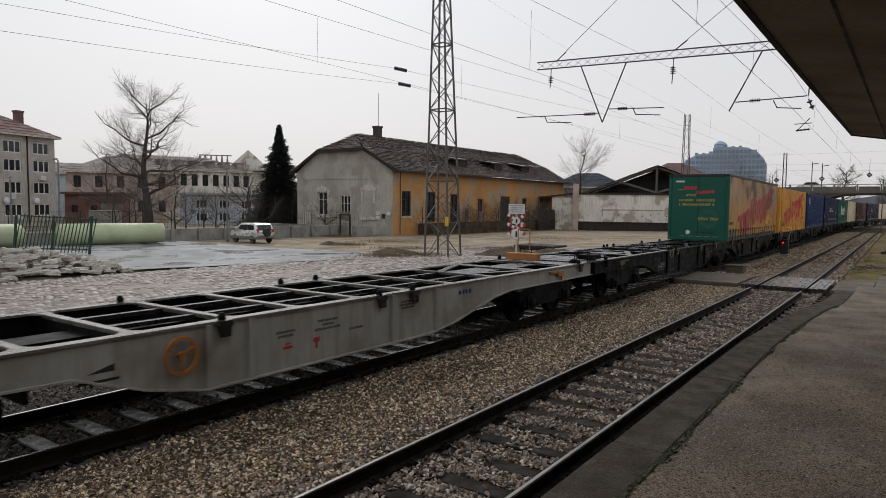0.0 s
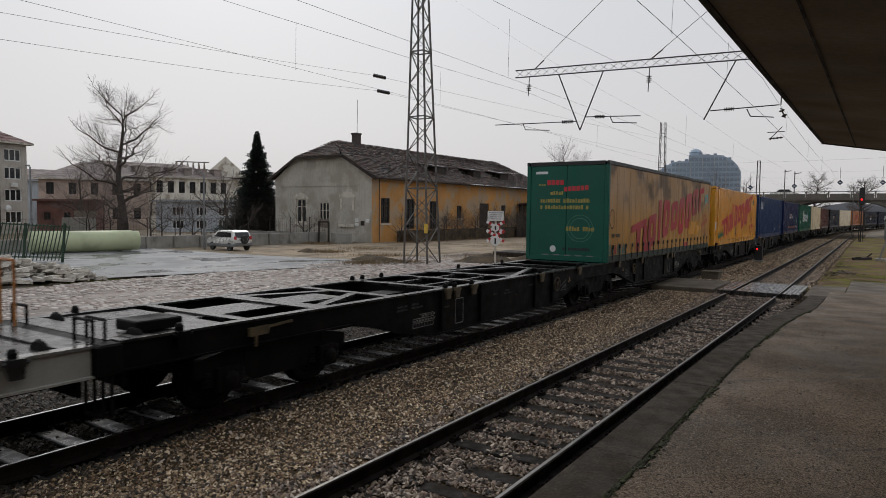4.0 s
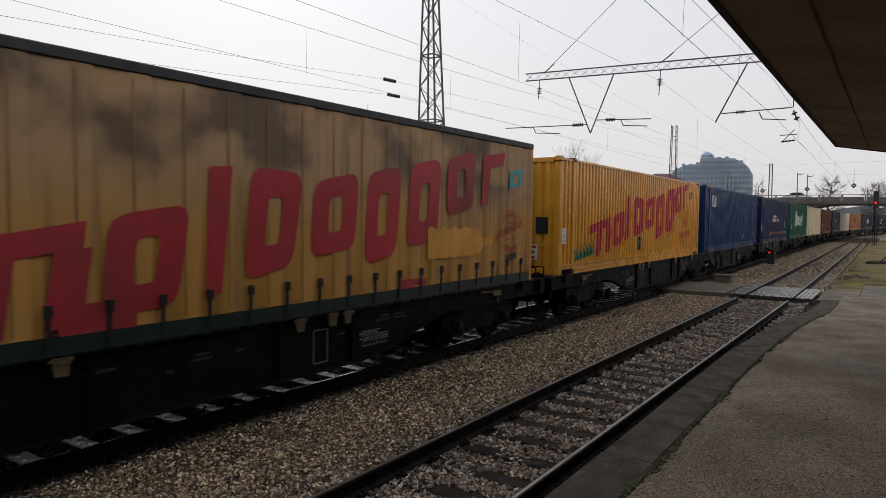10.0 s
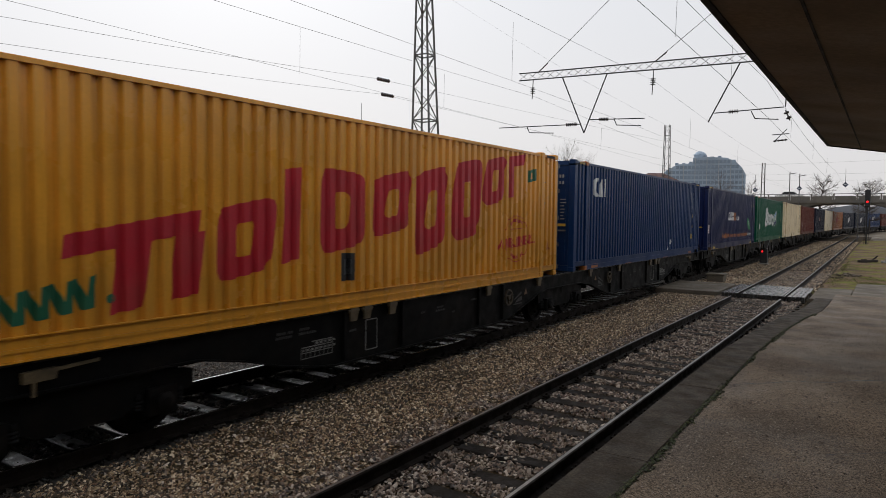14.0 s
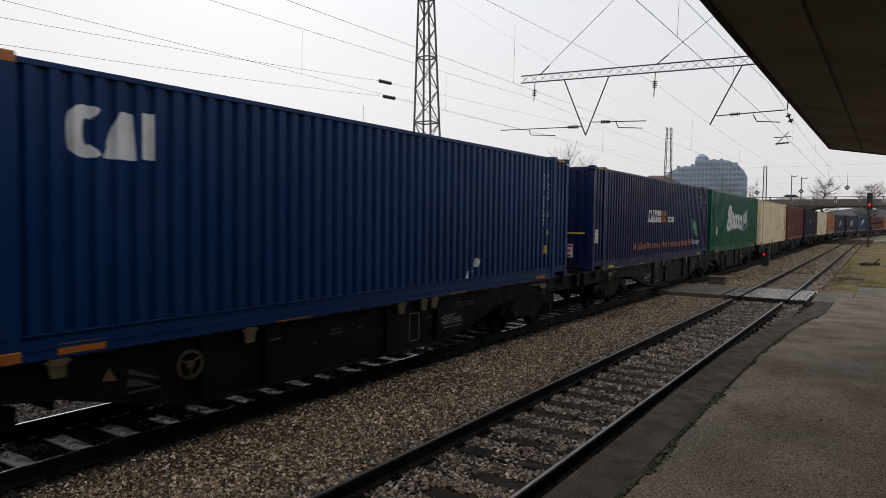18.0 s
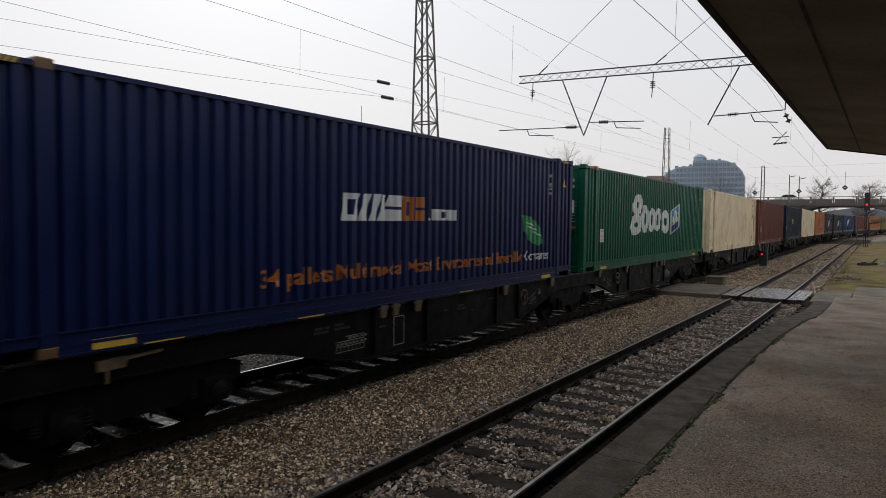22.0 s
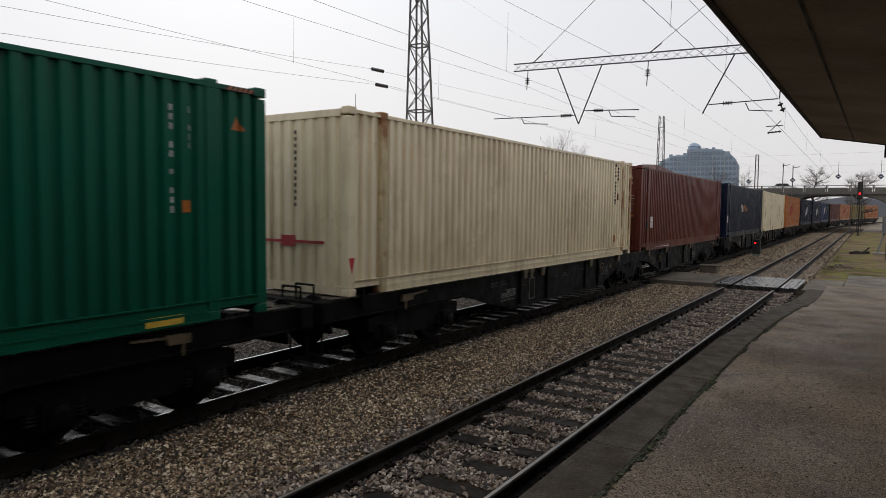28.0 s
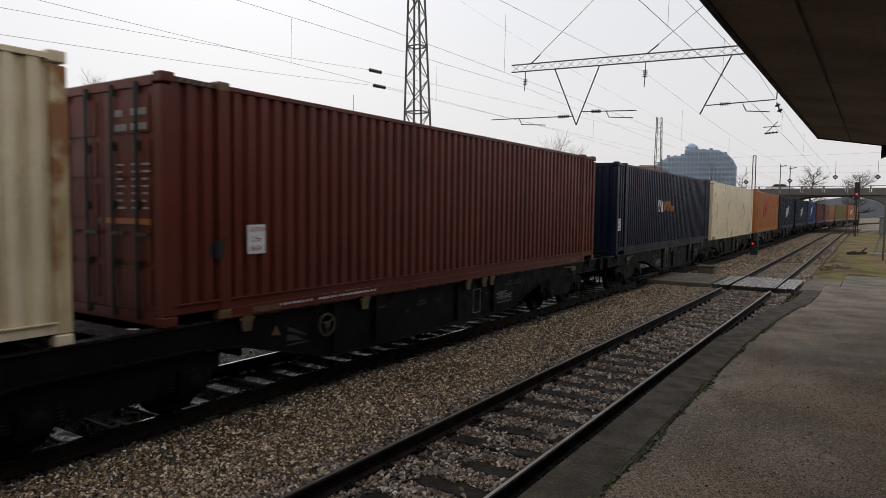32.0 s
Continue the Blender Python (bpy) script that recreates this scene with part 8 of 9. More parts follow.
bare_tree("bare_shrub", "leafless shrub behind the low wall", -62.0, 50.5, 4.8, 6.0, 57, 0.1, 5, 4)
bare_tree("bare_shrub", "leafless shrub behind the pipes", -66.0, 42.5, 4.6, 6.0, 58, 0.1, 5, 4)
bare_tree("bare_shrub", "leafless shrub beside the spruce", -63.0, 58.5, 5.2, 5.0, 59, 0.1, 5, 4)


for k, (sx, sy, sh) in enumerate(((-75.5, 41.0, 5.0), (-79.0, 45.5, 6.0), (-70.0, 46.5, 4.6), (-84.0, 47.5, 6.0), (-73.0, 51.0, 5.0))):
    bare_tree("bare_shrub", "leafless brown shrub in front of the old street houses", sx, sy, sh, 6.0, 90 + k, 0.08, 5, 4)


def spruce(x, y, height, width):
    root = empty("spruce_tree", None, "dark conical spruce tree", "tree")
    rng = random.Random(3)
    z0 = land(x, y) - 0.1
    part("trunk", tube(bmesh.new(), (x, y, z0), (x, y, z0 + height * 0.97), 0.24, 8, 0.03), M["bark"], root)
    bm = bmesh.new()
    for k in range(3200):
        t = 1 - rng.random() ** 0.56
        z = z0 + height * (0.06 + 0.94 * t)
        reach = width / 2 * (1 - t) ** 1.15 * 0.50 + 0.06
        a = rng.uniform(0, 2 * math.pi)
        lump = 1 + 0.18 * math.sin(a * 3 + t * 22) + 0.1 * math.sin(a * 7 - t * 40)
        ln = reach * rng.uniform(0.30, 1.0) ** 0.6 * lump * (1.0 + 0.16 * math.sin(t * 75))
        d = Vector((math.cos(a), math.sin(a), 0))
        sd = Vector((-d.y, d.x, 0))
        p0 = Vector((x, y, z))
        tip = p0 + d * ln + Vector((0, 0, -0.20 * ln + 0.35 * t + rng.uniform(-0.1, 0.12)))
        for q in range(6):
            u0 = 0.2 + 0.8 * q / 6
            c = p0.lerp(tip, u0)
            w = (0.55 * (1 - u0) + 0.26) * (0.55 + 0.45 * (1 - t))
            for s in (-1, 1):
                e = c + sd * s * w * rng.uniform(0.6, 1.2) + d * w * 0.7 + Vector((0, 0, -0.30 * w + rng.uniform(-0.12, 0.12)))
                bm.faces.new([bm.verts.new(g) for g in (c, c + d * w * 0.6 + Vector((0, 0, 0.06)), e)])
    part("crown", bm, M["needles"], root, "dark needle-clad drooping branches")
    return root


spruce(-67.1, 58.2, 13.4, 25.0)


def tufts(name, label, count, spots, hgt, material, seed):
    """Many blades of grass in one mesh."""
    rng = np.random.default_rng(seed)
    p = spots(rng, count)
    a = rng.uniform(0, 2 * np.pi, count)
    hh = rng.uniform(hgt[0], hgt[1], count)
    w = rng.uniform(0.006, 0.014, count) * (1 + hh * 2)
    ln = rng.normal(0, 0.35, (count, 2)) * hh[:, None]
    v = np.zeros((count, 3, 3))
    v[:, 0] = p
    v[:, 1] = p
    v[:, 0, 0] -= np.cos(a) * w
    v[:, 0, 1] -= np.sin(a) * w
    v[:, 1, 0] += np.cos(a) * w
    v[:, 1, 1] += np.sin(a) * w
    v[:, 2] = p + np.stack([ln[:, 0], ln[:, 1], hh], 1)
    me = bpy.data.meshes.new(name)
    me.vertices.add(count * 3)
    me.vertices.foreach_set("co", v.reshape(-1))
    me.loops.add(count * 3)
    me.loops.foreach_set("vertex_index", np.arange(count * 3, dtype=np.int32))
    me.polygons.add(count)
    me.polygons.foreach_set("loop_start", np.arange(0, count * 3, 3, dtype=np.int32))
    me.update(calc_edges=True)
    return tagged(link(name, me, material), label, "grass", kind="stuff")


def patches(boxes_xy, extra=0.0):
    def spots(rng, n):
        k = rng.integers(0, len(boxes_xy), n)
        b = np.array(boxes_xy)[k]
        x = b[:, 0] + rng.normal(0, 0.36, n) * b[:, 2]
        y = b[:, 1] + rng.normal(0, 0.36, n) * b[:, 3]
        z = np.array([land(u, v) for u, v in zip(x, y)]) + extra
        return np.stack([x, y, z], 1)
    return spots


tufts("dry_grass", "tufts of dry straw-coloured grass on the waste ground", 17000, patches([(-26.5, 31.0, 2.0, 3.0), (-24.2, 32.6, 2.0, 2.0), (-25.4, 30.5, 2.0, 2.0), (-30, 38, 5, 4), (-38, 46, 5, 4), (-43.5, 60, 1.5, 8), (-43.5, 75, 1.5, 9), (-42, 88, 2.5, 8), (-38, 40, 3, 2), (-49, 50, 4, 2), (-30, 60, 8, 8), (-24, 41, 3, 4)]), (0.05, 0.30), M["dry"], 1)
tufts("low_grass", "low green winter grass beside the line", 52000, patches([(-1.2, 36.0, 1.6, 5.0), (0.6, 38.0, 2.5, 6.0), (-1.5, 46.0, 1.6, 9.0), (1.5, 50.0, 4, 10), (1.8, 35.5, 3.0, 3.5), (-0.4, 33.6, 1.4, 2.2), (-11.8, 20, 0.5, 14), (-6.0, 30, 0.4, 16), (-27, 34, 4, 2), (-22, 36, 3, 3), (-28.6, 15.6, 0.7, 1.4)], 0.0), (0.015, 0.06), M["grass"], 2)

# ---------------------------------------------------------------- lot, wall, pipes, rubble, car
lot_wall = empty("boundary_wall", None, "low weathered concrete boundary wall with mesh fence on top", "wall", kind="structure")
for k in range(20):
    y0 = 8 + k * 2.5
    if y0 > 51:
        break
    x0 = -52.0 + 0.09 * max(0, y0 - 30)
    part("wall_panel", bevelled(boxes((x0 - 0.3, x0, y0, y0 + 2.48, -1.3, 0.12 + 0.02 * (k % 3))), 0.02), M["concrete"], lot_wall)
    part("fence_post", tube(bmesh.new(), (x0 - 0.15, y0 + 0.1, 0.1), (x0 - 0.15, y0 + 0.1, 1.75), 0.035, 6), M["wood_dark"], lot_wall)
    bm = bmesh.new()
    for q in range(9):
        tube(bm, (x0 - 0.15, y0 + 0.1 + q * 0.28, 0.15), (x0 - 0.15, y0 + 0.1 + q * 0.28, 1.65), 0.008, 3)
    for z in (0.3, 0.95, 1.65):
        tube(bm, (x0 - 0.15, y0 + 0.1, z), (x0 - 0.15, y0 + 2.6, z), 0.012, 3)
    part("fence_mesh", bm, M["wood_dark"], lot_wall)
yard_wall = empty("yard_wall", None, "low plastered yard wall in front of the old house", "wall", kind="structure")
for a, b in (((-50.1, 51.5), (-58, 51.0)), ((-58, 51.0), (-64, 50.4)), ((-48.6, 52.0), (-46.2, 52.4))):
    d = Vector((b[0] - a[0], b[1] - a[1], 0))
    m = Matrix.Translation((a[0], a[1], 0)) @ Matrix.Rotation(math.atan2(d.y, d.x), 4, "Z")
    part("wall_panel", bevelled(boxes_m(m, (0, d.length, 0, 0.3, -1.3, 0.1)), 0.03), M["concrete"], yard_wall)
    for q in range(int(d.length / 0.5)):
        part("railing_bar", tube(bmesh.new(), m @ Vector((q * 0.5 + 0.2, 0.15, 0.08)), m @ Vector((q * 0.5 + 0.2, 0.15, 1.2)), 0.015, 4), M["wood_dark"], yard_wall)
part("gate_frame", bar(bar(bar(bmesh.new(), (-49.9, 51.6, -1.2), (-49.9, 51.6, 1.3), 0.14), (-48.8, 51.9, -1.2), (-48.8, 51.9, 1.3), 0.14), (-49.9, 51.6, 1.25), (-48.8, 51.9, 1.25), 0.14), M["wood_dark"], yard_wall)

for k, (xa, ya, xb, yb) in enumerate(((-50.6, 23.2, -48.6, 30.2), (-48.9, 12.0, -50.6, 20.6))):
    root = empty("large_pipe", None, "large pale green plastic drain pipe lying on the lot", "pipe", "pipes on the lot")
    z = land(xa, ya) + 0.86
    bm = bmesh.new()
    a, b = Vector((xa, ya, z)), Vector((xb, yb, z))
    turn = Matrix.Translation(a) @ (b - a).to_track_quat("Z", "Y").to_matrix().to_4x4()
    ln = (b - a).length
    lathe(bm, [(0.70, 0), (0.79, 0), (0.79, ln - 0.5), (0.74, ln - 0.48), (0.74, ln), (0.68, ln), (0.68, 0.3)], 32, turn)
    o = part("pipe_wall", bm, M["pipe"], root)
    for p in o.data.polygons:
        p.use_smooth = abs(p.normal.dot((b - a).normalized())) < 0.5
    for q in (0.2, 0.8):
        c = a.lerp(b, q)
        part("chock", boxes((c.x - 0.5, c.x + 0.5, c.y - 0.12, c.y + 0.12, land(c.x, c.y) + 0.05, land(c.x, c.y) + 0.11)), M["wood_dark"], root)

rail_fence = empty("railing_panel", None, "leaning dark green steel railing panel", "fence")
fa, fb = Vector((-44.9, 18.0, -0.75)), Vector((-41.2, 20.7, -0.75))
fd = (fb - fa).normalized()
for k in range(22):
    p = fa.lerp(fb, k / 21)
    part("bar", bar(bmesh.new(), p + Vector((0, 0, 0.08)), p + Vector((fd.x * 0.5, fd.y * 0.5, 2.42 - 0.2 * k / 21)), 0.045), M["fence_green"], rail_fence)
for z, s in ((0.3, 0.06), (2.32, 0.48)):
    part("rail", bar(bmesh.new(), fa + Vector((fd.x * s, fd.y * s, z)), fb + Vector((fd.x * s, fd.y * s, z - 0.2 * (z > 1))), 0.07), M["fence_green"], rail_fence)
for p in (fa, fa.lerp(fb, 0.5), fb):
    part("post", bar(bmesh.new(), p, p + Vector((fd.x * 0.2, fd.y * 0.2, 2.35)), 0.12), M["fence_green"], rail_fence)


def chunk(sx, sy, sz, seed):
    """A broken kerbstone: a box with knocked-off, uneven edges."""
    rng = random.Random(seed)
    bm = boxes((-sx / 2, sx / 2, -sy / 2, sy / 2, 0, sz))
    bmesh.ops.subdivide_edges(bm, edges=list(bm.edges), cuts=1, use_grid_fill=True)
    for v in bm.verts:
        v.co += Vector([rng.uniform(-1, 1) * 0.03 for _ in range(3)])
    me = bpy.data.meshes.new("kerbstone")
    bm.to_mesh(me)
    bm.free()
    me.materials.append(M["slabstone"])
    return me


heap = empty("kerbstone_heap", None, "long heap of pale broken kerbstones and slabs", "stone heap")
kinds = [chunk(0.62, 0.20, 0.12, 1), chunk(0.45, 0.22, 0.13, 2), chunk(0.36, 0.26, 0.10, 3), chunk(0.85, 0.17, 0.12, 4), chunk(0.28, 0.20, 0.15, 5)]
rngh = random.Random(8)
for k in range(300):
    u = rngh.random()
    y = 7.0 + 8.6 * u
    top = 1.15 * (1 - max(0, (u - 0.5) / 0.5) ** 2 * 0.8)
    off = rngh.gauss(0, 0.6)
    z = land(-29, y) + 0.08 + max(0.0, top * math.exp(-(off / 0.9) ** 2) * rngh.random() ** 0.6)
    o = link("kerbstone", kinds[k % 5], M["slabstone"], heap)
    o.matrix_world = pose(-29.3 + off + 0.08 * (y - 11), y, z, rngh.uniform(-9, 9), rngh.uniform(-9, 9), rngh.choice((90, 90, 70, 20)) + rngh.uniform(-25, 25))


def parked_car():
    root = empty("parked_car", pose(-44.9, 36.0, land(-44.9, 36.0) + 0.06, 0, 0, 175), "small silver off-road car with spare wheel on its tailgate", "car")
    # local: +x is the car's nose... its length runs along x, its left side along +y
    half = [(-1.85, 0.42), (-1.88, 0.95), (-1.80, 1.05), (-1.62, 1.56), (-1.3, 1.66), (0.35, 1.64), (0.65, 1.56), (1.15, 1.08), (1.78, 0.98), (1.92, 0.78), (1.92, 0.42)]
    bm = bmesh.new()
    rings = []
    for y, s in ((-0.86, 0.0), (-0.80, 1.0), (0.80, 1.0), (0.86, 0.0)):
        rings.append([bm.verts.new((x * (1 if s else 0.985), y if z < 1.1 else y * (0.93 - 0.13 * (z - 1.1)), z if s else z * 0.985 + 0.005)) for x, z in half])
    for a, b in zip(rings, rings[1:]):
        for i in range(len(half)):
            j = (i + 1) % len(half)
            bm.faces.new((a[i], a[j], b[j], b[i]))
    bm.faces.new(rings[0][::-1])
    bm.faces.new(rings[-1])
    bmesh.ops.recalc_face_normals(bm, faces=bm.faces)
    part("body", bm, M["silver"], root)
    for s in (-1, 1):
        for pts in ([(-1.45, 1.10), (-1.38, 1.50), (-0.62, 1.52), (-0.62, 1.10)], [(-0.52, 1.10), (-0.52, 1.52), (0.38, 1.50), (0.92, 1.12)]):
            part("side_window", prism(bmesh.new(), [(x, z) for x, z in pts], s * 0.795, s * 0.835, "y"), M["glass"], root)
        part("lower_cladding", bevelled(boxes((-1.86, 1.90, s * 0.80, s * 0.885, 0.36, 0.58)), 0.02), M["galv"], root)
        part("headlight", bevelled(boxes((1.80, 1.935, s * 0.5 - 0.18, s * 0.5 + 0.18, 0.72, 0.92)), 0.02), M["paint_white"], root)
        part("tail_light", boxes((-1.90, -1.80, s * 0.72 - 0.09, s * 0.72 + 0.09, 0.92, 1.2)), M["red"], root)
        part("mirror", bevelled(boxes((0.72, 0.88, s * 0.88, s * 1.04, 1.08, 1.24)), 0.02), M["silver"], root)
    part("windscreen", prism(bmesh.new(), [(0.68, 1.54), (1.13, 1.10), (1.16, 1.12), (0.71, 1.57)], -0.68, 0.68, "y"), M["glass"], root)
    part("rear_window", prism(bmesh.new(), [(-1.79, 1.10), (-1.66, 1.50), (-1.70, 1.51), (-1.83, 1.11)], -0.62, 0.62, "y"), M["glass"], root)
    part("bumper", bevelled(boxes((-1.99, -1.84, -0.84, 0.84, 0.42, 0.66)), 0.04), M["galv"], root)
    part("bumper", bevelled(boxes((1.88, 2.0, -0.82, 0.82, 0.40, 0.64)), 0.04), M["galv"], root)
    part("number_plate", boxes((-2.0, -1.985, 0.25, 0.75, 0.70, 0.81)), M["paint_white"], root)

    def wheel(x, y, z, turn):
        t = Matrix.Translation((x, y, z)) @ turn
        w = part("wheel", lathe(bmesh.new(), [(0.20, -0.09), (0.31, -0.10), (0.345, -0.07), (0.345, 0.07), (0.31, 0.10), (0.20, 0.09)], 20, t), M["black"], root)
        part("rim", lathe(bmesh.new(), [(0.02, 0.06), (0.06, 0.085), (0.10, 0.06), (0.19, 0.075), (0.205, 0.095), (0.205, -0.08), (0.02, -0.08)], 16, t), M["silver"], w)

    for x in (-1.22, 1.22):
        for s in (-1, 1):
            wheel(x, s * 0.78, 0.345, Matrix.Rotation(-s * math.pi / 2, 4, "X"))
    wheel(-2.02, -0.05, 0.92, Matrix.Rotation(-math.pi / 2, 4, "Y"))
    return root


parked_car()


def lamp_post(x, y, h, arm):
    root = empty("street_lamp", pose(x, y, land(x, y)), "slim grey street lamp post", "street lamp", "street lamps")
    part("post", tube(bmesh.new(), (0, 0, 0), (0, 0, h), 0.10, 8, 0.06), M["galv"], root)
    part("arm", tube(bmesh.new(), (0, 0, h - 0.05), (arm, 0.2, h + 0.15), 0.035, 6), M["galv"], root)
    part("lamp_head", bevelled(boxes((arm - 0.28, arm + 0.28, 0.1, 0.3, h + 0.08, h + 0.2)), 0.03), M["galv"], root)


lamp_post(-57.0, 26.3, 6.6, -0.9)
lamp_post(-47.9, 35.8, 6.4, -0.7)
lamp_post(-55.4, 22.1, 4.9, -0.6)

kiosk = empty("kiosk", None, "small street kiosk with faded sign board", "kiosk")
part("cabin", bevelled(boxes((-86.0, -83.0, 43.2, 46.0, -1.0, 1.2)), 0.05), M["concrete"], kiosk)
part("sign_board", boxes((-83.0, -82.9, 43.2, 46.0, 1.25, 2.1)), M["wood_pale"], kiosk)


# ---------------------------------------------------------------- lattice masts
def lattice_mast(name, label, x, y, z0, h, w0, w1, turn, bays, leg=0.09, brace=0.05, grade=1.0):
    root = empty(name, pose(x, y, z0, 0, 0, turn), label, "mast")
    def at(k, z):
        w = w0 + (w1 - w0) * min(1, z / h)
        sx, sy = ((-1, -1), (1, -1), (1, 1), (-1, 1))[k % 4]
        return Vector((sx * w / 2, sy * w / 2, z))
    for k in range(4):
        part("leg", bar(bmesh.new(), at(k, 0), at(k, h), leg, leg), M["lattice"], root)
    zs = [0.0]
    step = h / bays
    for k in range(bays):
        zs.append(min(h, zs[-1] + step * (1.35 - 0.7 * k / bays) * grade))
    for i, (a, b) in enumerate(zip(zs, zs[1:])):
        for k in range(4):
            flip = (i + k) % 2
            part("brace", bar(bmesh.new(), at(k + flip, a), at(k + 1 - flip, b), brace, brace * 0.4), M["lattice"], root)
        if i % 4 == 3:
            for k in range(4):
                part("ring_bar", bar(bmesh.new(), at(k, b), at(k + 1, b), brace * 1.4, brace), M["lattice"], root)
    part("footing", bevelled(boxes((-w0 / 2 - 0.3, w0 / 2 + 0.3, -w0 / 2 - 0.3, w0 / 2 + 0.3, -0.5, 0.06)), 0.05), M["concrete"], root)
    return root


pm = lattice_mast("lattice_pylon", "tall weathered four-legged lattice steel pylon", -23.0, 32.55, -0.70, 22.0, 1.60, 0.33, 6, 25, 0.10, 0.064)
pm.matrix_world = pm.matrix_world @ pose(0, 0, 0, 0, -0.9, 0)
part("notice_plate", boxes((0.66, 0.90, -0.92, -0.90, 1.95, 2.5)), M["paint_yellow"], pm, "small yellow warning plate")
lattice_mast("catenary_mast", "slim lattice catenary mast beside the line", -12.85, 46.8, -0.6, 9.4, 0.60, 0.30, 0, 14, 0.035, 0.02)
lattice_mast("catenary_mast", "slim lattice catenary mast far down the line", -12.4, 86.0, -0.8, 9.6, 0.42, 0.30, 0, 12, 0.045, 0.025)
for x, y, h in ((-10.5, 94.0, 9.0), (-9.2, 92.0, 8.6), (-3.5, 108, 7.4)):
    root = empty("line_pole", pose(x, y, land(x, y)), "slim far line pole", "pole", "line poles")
    part("pole", tube(bmesh.new(), (0, 0, 0), (0, 0, h), 0.075, 6, 0.05), M["lattice"], root)
    part("cross_arm", bar(bmesh.new(), (-0.1, 0, h - 0.3), (0.7, 0, h - 0.15), 0.08), M["lattice"], root)
lattice_mast("platform_mast", "lattice mast standing beside the platform end", 0.62, 46.0, -0.6, 9.5, 0.5, 0.4, 0, 14, 0.07, 0.04)


def mound(x, y, rx, ry, h, seed, label):
    """A low heap of earth and stones."""
    verts, faces, n, r = [], [], 28, 8
    for j in range(r + 1):
        f = j / r
        for i in range(n):
            a = 2 * math.pi * i / n
            k = 1 + 0.25 * noise.noise((math.cos(a) * 1.5, math.sin(a) * 1.5, seed))
            px, py_ = x + rx * f * k * math.cos(a), y + ry * f * k * math.sin(a)
            verts.append((px, py_, land(px, py_) + 0.02 + h * (1 - f * f) ** 1.5 * (1 + 0.5 * noise.noise((px * 1.3, py_ * 1.3, seed))) - 0.1 * f))
        if j:
            faces += [((j - 1) * n + i, (j - 1) * n + (i + 1) % n, j * n + (i + 1) % n, j * n + i) for i in range(n)]
    return tagged(link("earth_mound", pmesh("earth_mound", verts, faces, True), M["earth"]), label, "earth heap", "earth heaps")


mound(-20.6, 36.0, 2.6, 2.6, 0.5, 1, "low heap of dark earth beside the pylon")
mound(-27.5, 33.5, 2.6, 1.6, 0.35, 2, "low heap of earth with dry grass")
mound(-39.0, 39.0, 1.6, 0.9, 0.25, 3, "low heap of earth on the lot edge")
mound(-19.0, 39.5, 2.4, 2.0, 0.32, 4, "low heap of earth and gravel")


# ---------------------------------------------------------------- overhead line
def insulator(bm, a, b, n=5, r=0.075):
    """Ribbed insulator between two points."""
    a, b = Vector(a), Vector(b)
    t = Matrix.Translation(a) @ (b - a).to_track_quat("Z", "Y").to_matrix().to_4x4()
    ln, prof = (b - a).length, []
    for k in range(n):
        z = ln * (k + 0.2) / n
        prof += [(0.025, z), (r, z + ln * 0.25 / n), (r, z + ln * 0.35 / n), (0.025, z + ln * 0.55 / n)]
    return lathe(bm, [(0.02, 0)] + prof + [(0.02, ln)], 10, t)


YB = 25.0
beam = empty("overhead_beam", None, "lattice cantilever beam carrying the overhead line over the tracks", "overhead line support")
bl, br = Vector((-12.98, YB, 8.43)), Vector((0.6, YB, 8.04))
for dz in (0.0, -0.29):
    part("chord", bar(bmesh.new(), bl + Vector((0, 0, dz)), br + Vector((0, 0, dz)), 0.042, 0.04), M["beam_steel"], beam)
n = 34
for k in range(n):
    a, b = bl.lerp(br, k / n), bl.lerp(br, (k + 1) / n)
    for p, q in ((a, b + Vector((0, 0, -0.29))), (a + Vector((0, 0, -0.29)), b)):
        part("lacing", bar(bmesh.new(), p, q, 0.015, 0.012), M["beam_steel"], beam)
mast_r = lattice_mast("beam_mast", "lattice mast behind the canopy carrying the beam", 0.9, YB, -0.4, 19.6, 0.7, 0.5, 0, 16)
for u, zt in ((0.066, 19.06), (0.414, 14.4)):
    p = bl.lerp(br, u)
    rod = part("tie_rod", tube(bmesh.new(), p + Vector((0, 0, 0.03)), (0.9, YB, zt), 0.010, 6), M["beam_steel"], beam)
    part("tie_clevis", tube(bmesh.new(), p + Vector((0, 0, 0.02)), p + (Vector((0.9, YB, zt)) - p).normalized() * 0.5, 0.022, 6), M["porcelain"], rod)


def vee(xa, xb, xc, zc):
    """Two struts that hang from the beam and meet."""
    for x in (xa, xb):
        if x is not None:
            z = bl.z + (br.z - bl.z) * (x - bl.x) / (br.x - bl.x) - 0.29
            part("strut", tube(bmesh.new(), (x, YB, z), (xc, YB, zc), 0.025, 6), M["beam_steel"], beam)


